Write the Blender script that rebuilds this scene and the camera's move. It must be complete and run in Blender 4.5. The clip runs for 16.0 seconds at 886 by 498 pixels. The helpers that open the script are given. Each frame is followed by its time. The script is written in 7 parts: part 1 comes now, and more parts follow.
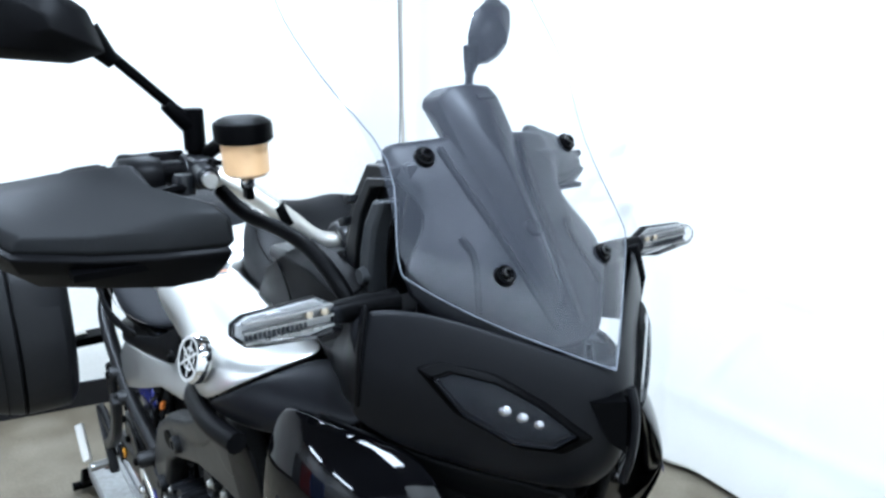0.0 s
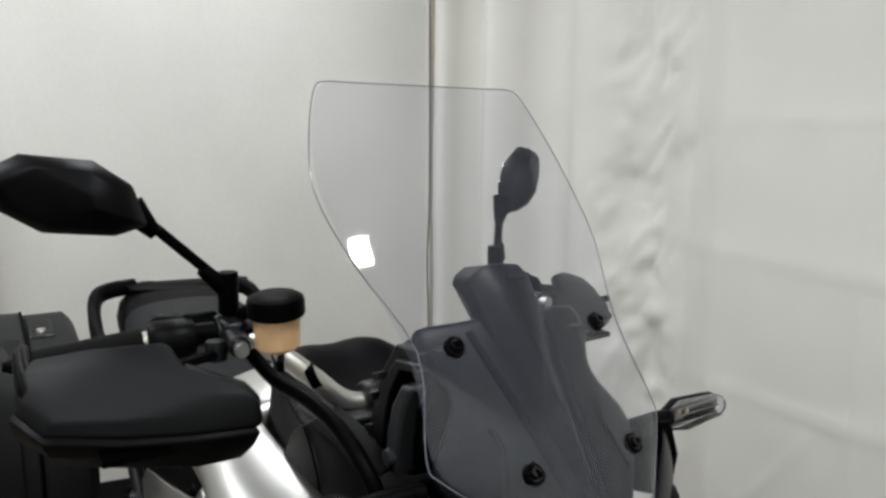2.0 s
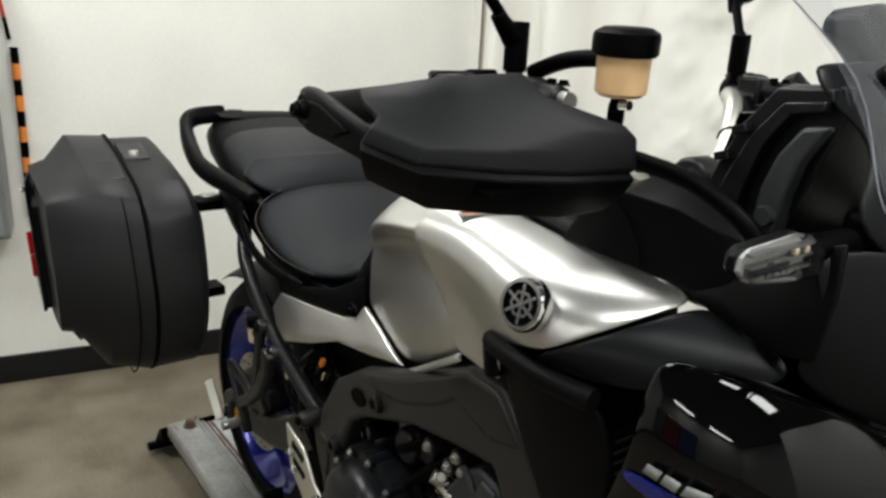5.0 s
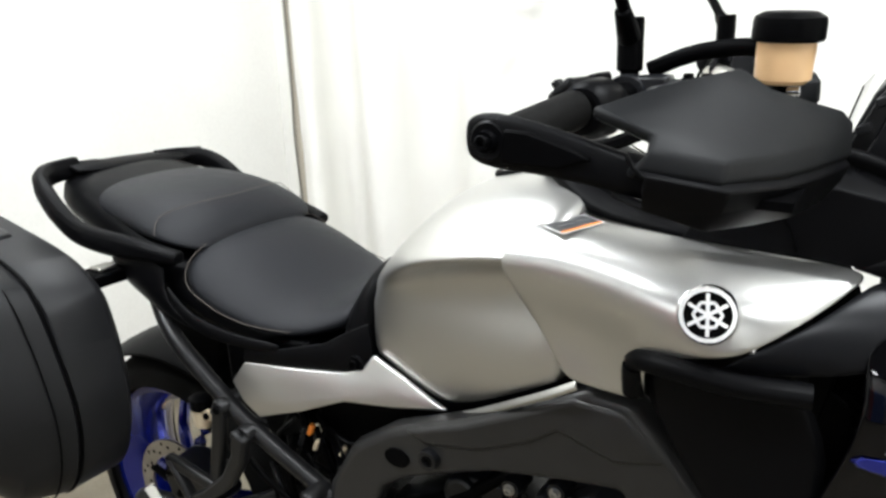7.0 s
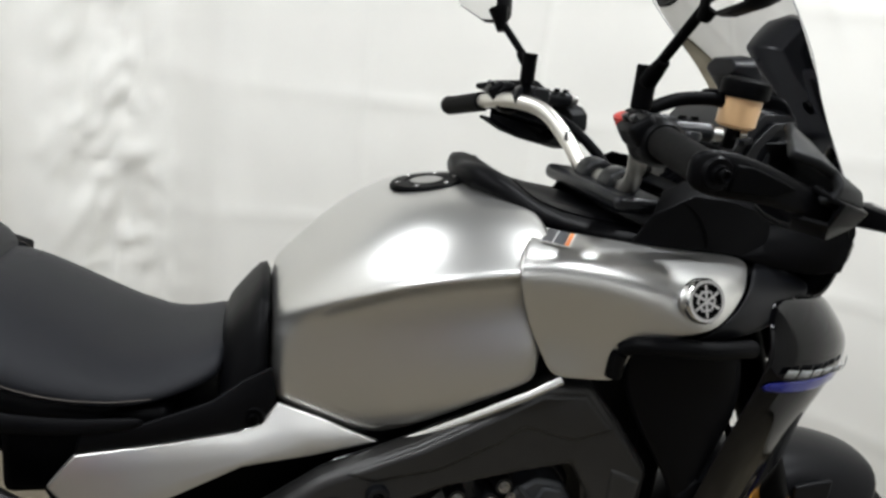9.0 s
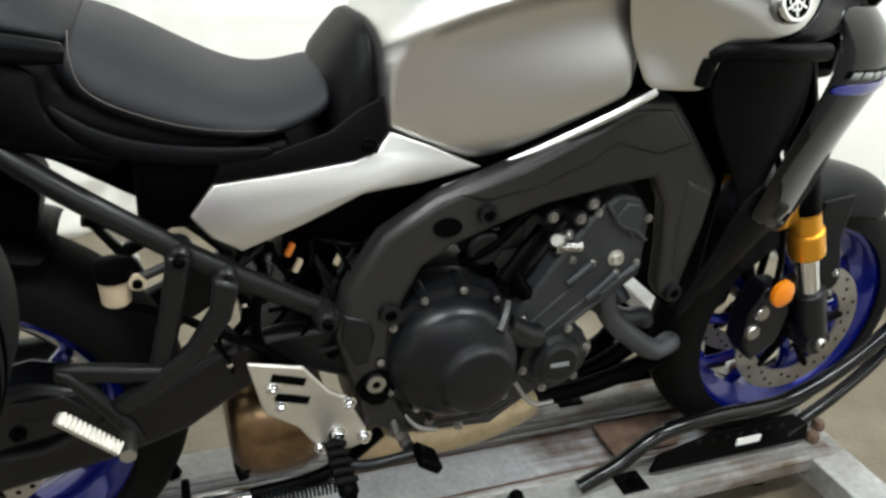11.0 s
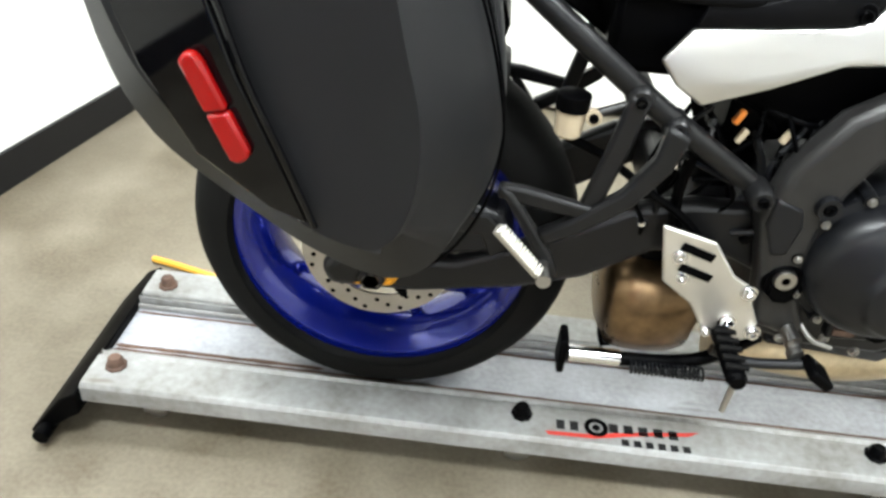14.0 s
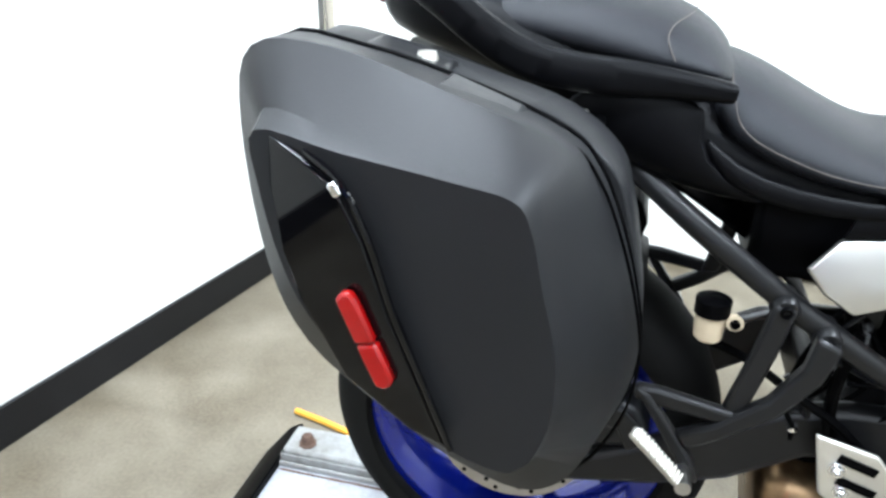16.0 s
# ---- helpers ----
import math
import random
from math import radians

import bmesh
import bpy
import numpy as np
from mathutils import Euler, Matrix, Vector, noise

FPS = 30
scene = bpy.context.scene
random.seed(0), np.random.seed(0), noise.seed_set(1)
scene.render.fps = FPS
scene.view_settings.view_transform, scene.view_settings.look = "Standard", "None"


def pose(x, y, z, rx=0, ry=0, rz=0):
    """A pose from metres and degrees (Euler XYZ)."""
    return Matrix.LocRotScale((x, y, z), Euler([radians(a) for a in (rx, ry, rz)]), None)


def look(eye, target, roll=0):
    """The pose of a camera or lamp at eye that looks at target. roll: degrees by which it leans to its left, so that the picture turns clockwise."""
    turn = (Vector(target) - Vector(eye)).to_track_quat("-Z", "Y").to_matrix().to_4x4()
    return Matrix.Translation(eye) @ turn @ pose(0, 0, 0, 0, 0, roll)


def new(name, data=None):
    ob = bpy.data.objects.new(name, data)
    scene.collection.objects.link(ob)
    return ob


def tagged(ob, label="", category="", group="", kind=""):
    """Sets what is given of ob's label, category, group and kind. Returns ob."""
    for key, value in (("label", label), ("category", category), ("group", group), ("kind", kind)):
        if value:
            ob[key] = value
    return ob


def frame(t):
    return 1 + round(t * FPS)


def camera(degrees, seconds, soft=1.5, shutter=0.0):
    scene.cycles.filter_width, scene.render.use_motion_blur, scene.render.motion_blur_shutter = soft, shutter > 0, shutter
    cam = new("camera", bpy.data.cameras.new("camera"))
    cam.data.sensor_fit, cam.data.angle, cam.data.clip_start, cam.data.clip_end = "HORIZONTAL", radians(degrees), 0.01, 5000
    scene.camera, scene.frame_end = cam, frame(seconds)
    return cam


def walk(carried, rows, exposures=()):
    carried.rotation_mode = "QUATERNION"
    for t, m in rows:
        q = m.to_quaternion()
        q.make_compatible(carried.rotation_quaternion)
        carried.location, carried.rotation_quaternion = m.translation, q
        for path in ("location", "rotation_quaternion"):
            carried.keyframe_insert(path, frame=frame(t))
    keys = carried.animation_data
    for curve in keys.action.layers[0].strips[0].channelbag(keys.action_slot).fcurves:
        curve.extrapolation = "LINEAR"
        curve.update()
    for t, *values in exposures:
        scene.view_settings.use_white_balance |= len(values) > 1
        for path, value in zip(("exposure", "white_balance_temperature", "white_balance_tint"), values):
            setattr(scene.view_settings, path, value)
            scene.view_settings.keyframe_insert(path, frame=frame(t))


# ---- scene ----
cam = camera(61.8, 16.0, 2.8)
PATH = [
    (0, (1.849, -0.471, 1.403), (0.282, 0.654, 0.876), -0.1),
    (0.5, (1.832, -0.463, 1.443), (0.234, 0.654, 0.997), 0.4),
    (1, (1.818, -0.454, 1.474), (0.215, 0.676, 1.084), 0.6),
    (1.5, (1.817, -0.458, 1.495), (0.189, 0.65, 1.144), 0.2),
    (2, (1.832, -0.464, 1.502), (0.187, 0.629, 1.187), 0.6),
    (2.5, (1.848, -0.465, 1.507), (0.201, 0.627, 1.195), 0.4),
    (3, (1.863, -0.474, 1.502), (0.19, 0.582, 1.206), 0.6),
    (3.5, (1.854, -0.514, 1.45), (0.145, 0.467, 1.104), 0.7),
    (4, (1.721, -0.631, 1.406), (0.029, 0.353, 0.996), -1.6),
    (4.5, (1.585, -0.722, 1.348), (0.008, 0.384, 0.811), 0.6),
    (4.7, (1.571, -0.716, 1.329), (0.012, 0.402, 0.765), 1.8),
    (6.8, (1.306, -0.939, 1.334), (0.264, 0.666, 0.751), 1.8),
    (7, (1.214, -0.912, 1.331), (0.172, 0.697, 0.76), -2.2),
    (7.5, (1.024, -0.92, 1.345), (0.192, 0.819, 0.812), 0.1),
    (8, (0.812, -1.003, 1.354), (0.565, 0.915, 0.844), 1.7),
    (8.2, (0.755, -0.994, 1.353), (0.717, 0.938, 0.839), 4.0),
    (10.3, (0.35, -1.003, 1.241), (1.128, 0.701, 0.542), 5.0),
    (10.5, (0.347, -1.011, 1.226), (1.105, 0.679, 0.472), 4.9),
    (11, (0.324, -1.02, 1.186), (0.982, 0.633, 0.273), 5.0),
    (11.5, (0.299, -1.033, 1.152), (0.883, 0.575, 0.116), 6.0),
    (12, (0.265, -1.043, 1.12), (0.744, 0.532, -0.016), 6.4),
    (12.5, (0.232, -1.042, 1.096), (0.593, 0.498, -0.127), 6.5),
    (13, (0.187, -1.043, 1.075), (0.454, 0.497, -0.173), 7.4),
    (13.5, (0.155, -1.041, 1.072), (0.285, 0.518, -0.175), 6.5),
    (14, (0.131, -1.032, 1.085), (0.077, 0.614, -0.05), 5.4),
    (14.5, (0.106, -1.013, 1.108), (-0.155, 0.712, 0.13), 3.7),
    (15, (0.114, -0.999, 1.157), (-0.307, 0.752, 0.288), 1.8),
    (15.5, (0.124, -1.011, 1.167), (-0.321, 0.755, 0.338), 1.3),
    (16, (0.123, -1.013, 1.168), (-0.329, 0.74, 0.318), 1.0),
]
# exposure follows the clip's own automatic gain
EXPO = [(0.0, 0.9, 5500, 12), (0.5, 0.5, 5950, 14), (1.0, -0.1, 6350, 15), (1.5, -0.42, 6600, 16), (3.0, -1.0, 6750, 15), (3.5, -1.06, 6850, 15), (4.7, -0.3, 7000, 13), (6.8, 0.6, 6700, 14), (7.5, 0.3, 6500, 16), (8.2, 0.05, 6550, 16), (10.3, -0.1, 6700, 16), (11.0, 0.65, 6700, 12), (12.0, 1.35, 7000, 10), (13.0, 1.35, 7000, 10), (14.0, 1.55, 6600, 12), (15.0, 1.78, 6100, 13), (16.0, 1.6, 6000, 13)]
walk(cam, [(t, look(eye, target, roll)) for t, eye, target, roll in PATH], EXPO)

# ---- world and light ----
world = bpy.data.worlds.new("room_air")
scene.world = world
world.use_nodes = True
world.node_tree.nodes["Background"].inputs[0].default_value = (0.9, 0.95, 1.0, 1)
world.node_tree.nodes["Background"].inputs[1].default_value = 0.0
LIGHT_POWER = 32.0


# ---- materials ----
def mat(name, col, rough=0.5, metal=0.0, var=0.08, scale=6.0, fine=60.0, bump=0.0, coat=0.0, spread=0.08, spec=0.5, lo=None, hi=None):
    """A surface with variation at two scales: broad stains and fine grain."""
    m = bpy.data.materials.new(name)
    m.use_nodes = True
    nt = m.node_tree
    b = nt.nodes["Principled BSDF"]
    b.inputs["Metallic"].default_value = metal
    b.inputs["Coat Weight"].default_value = coat
    b.inputs["Coat Roughness"].default_value = 0.05
    b.inputs["Specular IOR Level"].default_value = spec
    tc = nt.nodes.new("ShaderNodeTexCoord")
    n1 = nt.nodes.new("ShaderNodeTexNoise")
    n1.inputs["Scale"].default_value = scale
    n1.inputs["Detail"].default_value = 6
    n2 = nt.nodes.new("ShaderNodeTexNoise")
    n2.inputs["Scale"].default_value = fine
    n2.inputs["Detail"].default_value = 4
    for n in (n1, n2):
        nt.links.new(tc.outputs["Object"], n.inputs["Vector"])
    mix = nt.nodes.new("ShaderNodeMath")
    mix.operation = "MULTIPLY_ADD"
    nt.links.new(n2.outputs["Fac"], mix.inputs[0])
    mix.inputs[1].default_value = 0.45
    nt.links.new(n1.outputs["Fac"], mix.inputs[2])
    ramp = nt.nodes.new("ShaderNodeValToRGB")
    ramp.color_ramp.elements[0].position, ramp.color_ramp.elements[1].position = 0.45, 1.0
    lo = lo or [max(0.0, c * (1 - var)) for c in col]
    hi = hi or [min(1.0, c * (1 + var)) for c in col]
    ramp.color_ramp.elements[0].color, ramp.color_ramp.elements[1].color = (*lo, 1), (*hi, 1)
    nt.links.new(mix.outputs[0], ramp.inputs[0])
    nt.links.new(ramp.outputs[0], b.inputs["Base Color"])
    mr = nt.nodes.new("ShaderNodeMapRange")
    mr.inputs["From Min"].default_value, mr.inputs["From Max"].default_value = 0.4, 1.0
    mr.inputs["To Min"].default_value, mr.inputs["To Max"].default_value = max(0.02, rough - spread), min(1, rough + spread)
    nt.links.new(mix.outputs[0], mr.inputs["Value"])
    nt.links.new(mr.outputs["Result"], b.inputs["Roughness"])
    if bump:
        bp = nt.nodes.new("ShaderNodeBump")
        bp.inputs["Strength"].default_value = bump
        bp.inputs["Distance"].default_value = 0.002
        nt.links.new(n2.outputs["Fac"], bp.inputs["Height"])
        nt.links.new(bp.outputs["Normal"], b.inputs["Normal"])
    return m


def clear(name, col, rough=0.02, ior=1.45, trans=1.0):
    m = mat(name, col, rough, 0, 0.02, 3, 30, spread=0.01)
    b = m.node_tree.nodes["Principled BSDF"]
    b.inputs["Transmission Weight"].default_value = trans
    b.inputs["IOR"].default_value = ior
    return m


def glow(name, col, power):
    m = bpy.data.materials.new(name)
    m.use_nodes = True
    b = m.node_tree.nodes["Principled BSDF"]
    b.inputs["Emission Color"].default_value = (*col, 1)
    b.inputs["Emission Strength"].default_value = power
    return m


M = dict(
    concrete=mat("concrete", (0.140, 0.118, 0.083), 0.6, 0, 0.28, 5.0, 110, 0.5, spread=0.2, lo=(0.076, 0.058, 0.033), hi=(0.208, 0.183, 0.136)),
    wall=mat("painted_wall", (0.74, 0.73, 0.69), 0.6, 0, 0.08, 1.8, 90, 0.08),
    cloth=mat("white_sheet", (0.76, 0.748, 0.705), 0.8, 0, 0.03, 4, 300, 0.1),
    rubber_base=mat("black_vinyl", (0.006, 0.006, 0.007), 0.4, 0, 0.3, 3, 80, 0.1, spec=0.3),
    dim=mat("dimmed_unseen_wall", (0.55, 0.54, 0.515), 0.7, 0, 0.1, 2, 60),
    bluebox=mat("blue_box_paint", (0.02, 0.10, 0.42), 0.4),
    ceiling=mat("darkened_ceiling", (0.10, 0.10, 0.10), 0.8, 0, 0.04, 2, 60),
    silver=mat("silver_paint", (0.56, 0.556, 0.535), 0.33, 0.95, 0.01, 1.2, 3, 0.0, spread=0.004),
    satin=mat("satin_black_plastic", (0.0018, 0.0018, 0.0022), 0.42, 0, 0.15, 5, 60, 0.0, spread=0.05, spec=0.065),
    case=mat("grained_case_plastic", (0.0078, 0.0080, 0.0088), 0.46, 0, 0.12, 6, 600, 0.10, spread=0.05, spec=0.21),
    guardpad=mat("guard_pad_plastic", (0.0036, 0.0040, 0.0046), 0.5, 0, 0.1, 6, 300, 0.05, spread=0.04, spec=0.15),
    grey=mat("dark_grey_paint", (0.0040, 0.0042, 0.0052), 0.36, 0.1, 0.10, 4, 30, 0.0, spread=0.05, spec=0.12),
    gloss=mat("gloss_black", (0.0012, 0.0012, 0.0016), 0.04, 0, 0.2, 4, 60, spread=0.02, spec=0.3),
    spar=mat("frame_paint", (0.030, 0.0295, 0.0290), 0.36, 0.55, 0.15, 5, 60, 0.03, spread=0.05, spec=0.42),
    engine=mat("engine_black", (0.0048, 0.0052, 0.0064), 0.34, 0.12, 0.2, 9, 80, 0.04, spread=0.07, spec=0.32),
    cast=mat("cast_grey_cover", (0.031, 0.033, 0.036), 0.42, 0.35, 0.2, 12, 300, 0.1, spread=0.08, spec=0.3),
    tubing=mat("subframe_paint", (0.0075, 0.0075, 0.0080), 0.36, 0.2, 0.15, 5, 60, 0.03, spread=0.05, spec=0.3),
    enamel=mat("black_enamel", (0.0030, 0.0030, 0.0034), 0.16, 0, 0.3, 8, 90, 0.1, spread=0.08, spec=0.4),
    pipe=mat("dull_grey_pipe", (0.060, 0.064, 0.072), 0.45, 0.55, 0.2, 12, 200, 0.1),
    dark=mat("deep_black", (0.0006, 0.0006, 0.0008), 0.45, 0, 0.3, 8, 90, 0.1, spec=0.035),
    seat=mat("seat_vinyl", (0.0085, 0.0091, 0.0112), 0.5, 0, 0.15, 7, 900, 0.3, spread=0.05, spec=0.17),
    tyre=mat("tyre_rubber", (0.0065, 0.0064, 0.0062), 0.65, 0, 0.25, 8, 200, 0.2, spec=0.05),
    blue=mat("blue_rim_paint", (0.002, 0.009, 0.19), 0.20, 0.5, 0.1, 6, 200, coat=0.8, spread=0.04),
    steel=mat("brushed_steel", (0.38, 0.375, 0.36), 0.3, 1.0, 0.15, 8, 300, 0.08),
    disc=mat("brake_disc", (0.42, 0.40, 0.37), 0.4, 1.0, 0.12, 20, 300, 0.06),
    alu=mat("bare_aluminium", (0.62, 0.60, 0.55), 0.38, 0.9, 0.08, 10, 400, 0.05),
    chrome=mat("chrome", (0.75, 0.75, 0.76), 0.08, 1.0, 0.04, 6, 60, spread=0.02),
    rail=mat("galvanised_rail", (0.30, 0.31, 0.30), 0.5, 0.3, 0.3, 7, 70, 0.25, spread=0.14, lo=(0.13, 0.115, 0.10), hi=(0.40, 0.41, 0.41)),
    channel=mat("worn_channel", (0.42, 0.44, 0.47), 0.42, 0.3, 0.2, 6, 90, 0.2, spread=0.12, lo=(0.20, 0.20, 0.21), hi=(0.46, 0.48, 0.52)),
    rust=mat("rusty_steel", (0.09, 0.05, 0.035), 0.75, 0.2, 0.5, 25, 160, 0.4, lo=(0.035, 0.018, 0.012), hi=(0.17, 0.10, 0.07)),
    gold=mat("gold_anodised", (0.72, 0.33, 0.03), 0.28, 0.8, 0.08, 6, 200),
    fluid=mat("brake_fluid", (0.66, 0.42, 0.22), 0.3, 0, 0.08, 14, 80),
    pale=mat("reservoir_plastic", (0.42, 0.345, 0.24), 0.35, 0, 0.10, 10, 80),
    red=clear("red_lens", (0.27, 0.0015, 0.0015), 0.10, 1.5, 0.25),
    amber=clear("amber_lens", (0.9, 0.28, 0.01), 0.12, 1.5, 0.3),
    orange=mat("orange_paint", (0.75, 0.22, 0.03), 0.4),
    yellow=mat("yellow_paint", (0.66, 0.33, 0.03), 0.5),
    redpaint=mat("red_paint", (0.5, 0.03, 0.02), 0.45),
    lens=clear("clear_lens", (0.92, 0.93, 0.95), 0.03, 1.22, 0.97),
    screen=None,
    edge=mat("screen_edge", (0.12, 0.13, 0.15), 0.3),
    cabinet=mat("grey_cabinet_paint", (0.20, 0.208, 0.205), 0.5, 0, 0.15, 3, 90, 0.05),
    bluepaper=mat("blue_grey_label", (0.42, 0.50, 0.62), 0.6, 0, 0.5, 30, 120),
    sticker=mat("sticker_print", (0.035, 0.036, 0.040), 0.4, 0, 0.2, 20, 200),
    hem=mat("shaded_tan_hem", (0.37, 0.335, 0.27), 0.8, 0, 0.06, 4, 200, 0.1),
    cord=mat("grey_cord", (0.17, 0.155, 0.13), 0.8, 0, 0.2, 30, 200, 0.2),
    thread=mat("seam_thread", (0.055, 0.045, 0.038), 0.7),
    paper=mat("paper", (0.78, 0.78, 0.76), 0.8),
    white=mat("white_marking", (0.8, 0.8, 0.78), 0.5),
    exhaust=mat("heat_browned_steel", (0.20, 0.13, 0.07), 0.30, 0.95, 0.55, 9, 60, 0.05, spread=0.1),
    tarnish=mat("tarnished_pipe", (0.46, 0.37, 0.24), 0.45, 0.7, 0.3, 14, 120, 0.1, spread=0.12),
    mirror=mat("mirror_glass", (0.9, 0.9, 0.9), 0.02, 1.0, 0.01, 3, 20, spread=0.01),
    lamp=glow("diffuser_glow", (0.90, 0.98, 1.0), 4.0),
)



def screen_sheet(name="screen_polycarbonate", ior=1.36, milk=(0.028, 0.044)):
    """Thin polycarbonate: clear, a little milky, with gloss by Fresnel."""
    m = bpy.data.materials.new(name)
    m.use_nodes = True
    nt = m.node_tree
    nt.nodes.remove(nt.nodes["Principled BSDF"])
    outp = nt.nodes["Material Output"]
    tr, gl, df = (nt.nodes.new("ShaderNodeBsdf" + k) for k in ("Transparent", "Glossy", "Diffuse"))
    tr.inputs[0].default_value = (0.90, 0.905, 0.92, 1)
    gl.inputs["Roughness"].default_value = 0.02
    df.inputs[0].default_value = (0.62, 0.66, 0.78, 1)
    tc, nz, mr = nt.nodes.new("ShaderNodeTexCoord"), nt.nodes.new("ShaderNodeTexNoise"), nt.nodes.new("ShaderNodeMapRange")
    nz.inputs["Scale"].default_value = 9.0
    nt.links.new(tc.outputs["Object"], nz.inputs["Vector"])
    mr.inputs["To Min"].default_value, mr.inputs["To Max"].default_value = milk
    nt.links.new(nz.outputs["Fac"], mr.inputs["Value"])
    haze, top, fr = nt.nodes.new("ShaderNodeMixShader"), nt.nodes.new("ShaderNodeMixShader"), nt.nodes.new("ShaderNodeFresnel")
    fr.inputs["IOR"].default_value = ior
    nt.links.new(mr.outputs["Result"], haze.inputs[0])
    nt.links.new(tr.outputs[0], haze.inputs[1])
    nt.links.new(df.outputs[0], haze.inputs[2])
    nt.links.new(fr.outputs[0], top.inputs[0])
    nt.links.new(haze.outputs[0], top.inputs[1])
    nt.links.new(gl.outputs[0], top.inputs[2])
    nt.links.new(top.outputs[0], outp.inputs["Surface"])
    return m


M["screen"] = screen_sheet()
M["lamp_glass"] = screen_sheet("lamp_glass", 1.14, (0.004, 0.010))


def rusted(m, ends, amount, colour=(0.075, 0.040, 0.024)):
    """Blends streaky rust, drawn out along x, over a metal; heavier past the given ends."""
    nt = m.node_tree
    b = nt.nodes["Principled BSDF"]
    base = b.inputs["Base Color"].links[0].from_socket
    tc, mp, nz, n2 = (nt.nodes.new("ShaderNode" + k) for k in ("TexCoord", "Mapping", "TexNoise", "TexNoise"))
    mp.inputs["Scale"].default_value = (3.0, 55.0, 20.0)
    nt.links.new(tc.outputs["Object"], mp.inputs["Vector"])
    nt.links.new(mp.outputs["Vector"], nz.inputs["Vector"])
    nz.inputs["Scale"].default_value, nz.inputs["Detail"].default_value = 1.0, 8
    n2.inputs["Scale"].default_value, n2.inputs["Detail"].default_value = 14.0, 8
    nt.links.new(tc.outputs["Object"], n2.inputs["Vector"])
    sep = nt.nodes.new("ShaderNodeSeparateXYZ")
    nt.links.new(tc.outputs["Object"], sep.inputs[0])
    total = None
    for x0, x1 in ends:
        r = nt.nodes.new("ShaderNodeMapRange")
        r.inputs["From Min"].default_value, r.inputs["From Max"].default_value = x0, x1
        r.inputs["To Max"].default_value = 0.34
        nt.links.new(sep.outputs["X"], r.inputs["Value"])
        if total is None:
            total = r.outputs[0]
        else:
            ad = nt.nodes.new("ShaderNodeMath")
            nt.links.new(total, ad.inputs[0])
            nt.links.new(r.outputs[0], ad.inputs[1])
            total = ad.outputs[0]
    a1, a2 = nt.nodes.new("ShaderNodeMath"), nt.nodes.new("ShaderNodeMath")
    a1.operation = "MULTIPLY_ADD"
    nt.links.new(n2.outputs["Fac"], a1.inputs[0])
    a1.inputs[1].default_value = 0.8
    nt.links.new(nz.outputs["Fac"], a1.inputs[2])
    nt.links.new(a1.outputs[0], a2.inputs[0])
    nt.links.new(total, a2.inputs[1])
    rm = nt.nodes.new("ShaderNodeMapRange")
    rm.inputs["From Min"].default_value, rm.inputs["From Max"].default_value = 1.14 - amount, 1.44 - amount
    nt.links.new(a2.outputs[0], rm.inputs["Value"])
    mx = nt.nodes.new("ShaderNodeMix")
    mx.data_type = "RGBA"
    nt.links.new(rm.outputs[0], mx.inputs["Factor"])
    nt.links.new(base, mx.inputs["A"])
    mx.inputs["B"].default_value = (*colour, 1)
    nt.links.new(mx.outputs["Result"], b.inputs["Base Color"])
    return m


rusted(M["channel"], ((0.80, 1.02), (-0.42, -0.75)), 0.06)
M["siderail"] = rusted(mat("side_rail_steel", (0.30, 0.31, 0.30), 0.5, 0.3, 0.3, 7, 70, 0.25, spread=0.14, lo=(0.15, 0.14, 0.125), hi=(0.40, 0.41, 0.41)), ((0.80, 1.30), (-0.40, -0.6)), 0.02, (0.11, 0.075, 0.05))

# ---- modelling tools ----
def finish(ob, smooth=40, bevel=0.0, sub=0, solid=0.0, segs=2):
    for p in ob.data.polygons:
        p.use_smooth = True
    if solid:
        md = ob.modifiers.new("thickness", "SOLIDIFY")
        md.thickness, md.offset = solid, 0
    if bevel:
        md = ob.modifiers.new("edge", "BEVEL")
        md.width, md.segments, md.limit_method, md.angle_limit = bevel, segs, "ANGLE", radians(35)
    if sub:
        md = ob.modifiers.new("round", "SUBSURF")
        md.levels = md.render_levels = sub
        md.boundary_smooth = "PRESERVE_CORNERS"
    ob.data.set_sharp_from_angle(angle=radians(smooth)) if not sub else None
    return ob


def part(name, bm, material, parent=None, label="", bevel=0.0, sub=0, solid=0.0, smooth=40, segs=2):
    bmesh.ops.recalc_face_normals(bm, faces=bm.faces[:])
    me = bpy.data.meshes.new(name)
    bm.to_mesh(me)
    bm.free()
    me.materials.append(M[material] if isinstance(material, str) else material)
    ob = new(name, me)
    if parent is not None:
        ob.parent = parent
    finish(ob, smooth, bevel, sub, solid, segs)
    if label:
        tagged(ob, label)
    return ob


def thing(name, label, category, at=(0, 0, 0), group="", kind=""):
    ob = new(name)
    ob.location = at
    ob.empty_display_size = 0.05
    return tagged(ob, label, category, group, kind)


def raw(verts, faces):
    bm = bmesh.new()
    vs = [bm.verts.new(v) for v in verts]
    for f in faces:
        bm.faces.new([vs[i] for i in f])
    return bm


def join(*bms):
    out = bmesh.new()
    for b in bms:
        me = bpy.data.meshes.new("tmp")
        b.to_mesh(me)
        out.from_mesh(me)
        bpy.data.meshes.remove(me)
        b.free()
    return out


def moved(bm, m):
    bmesh.ops.transform(bm, matrix=m, verts=bm.verts[:])
    return bm


def mirrored(bm):
    out = bm.copy()
    for v in out.verts:
        v.co.y = -v.co.y
    return out


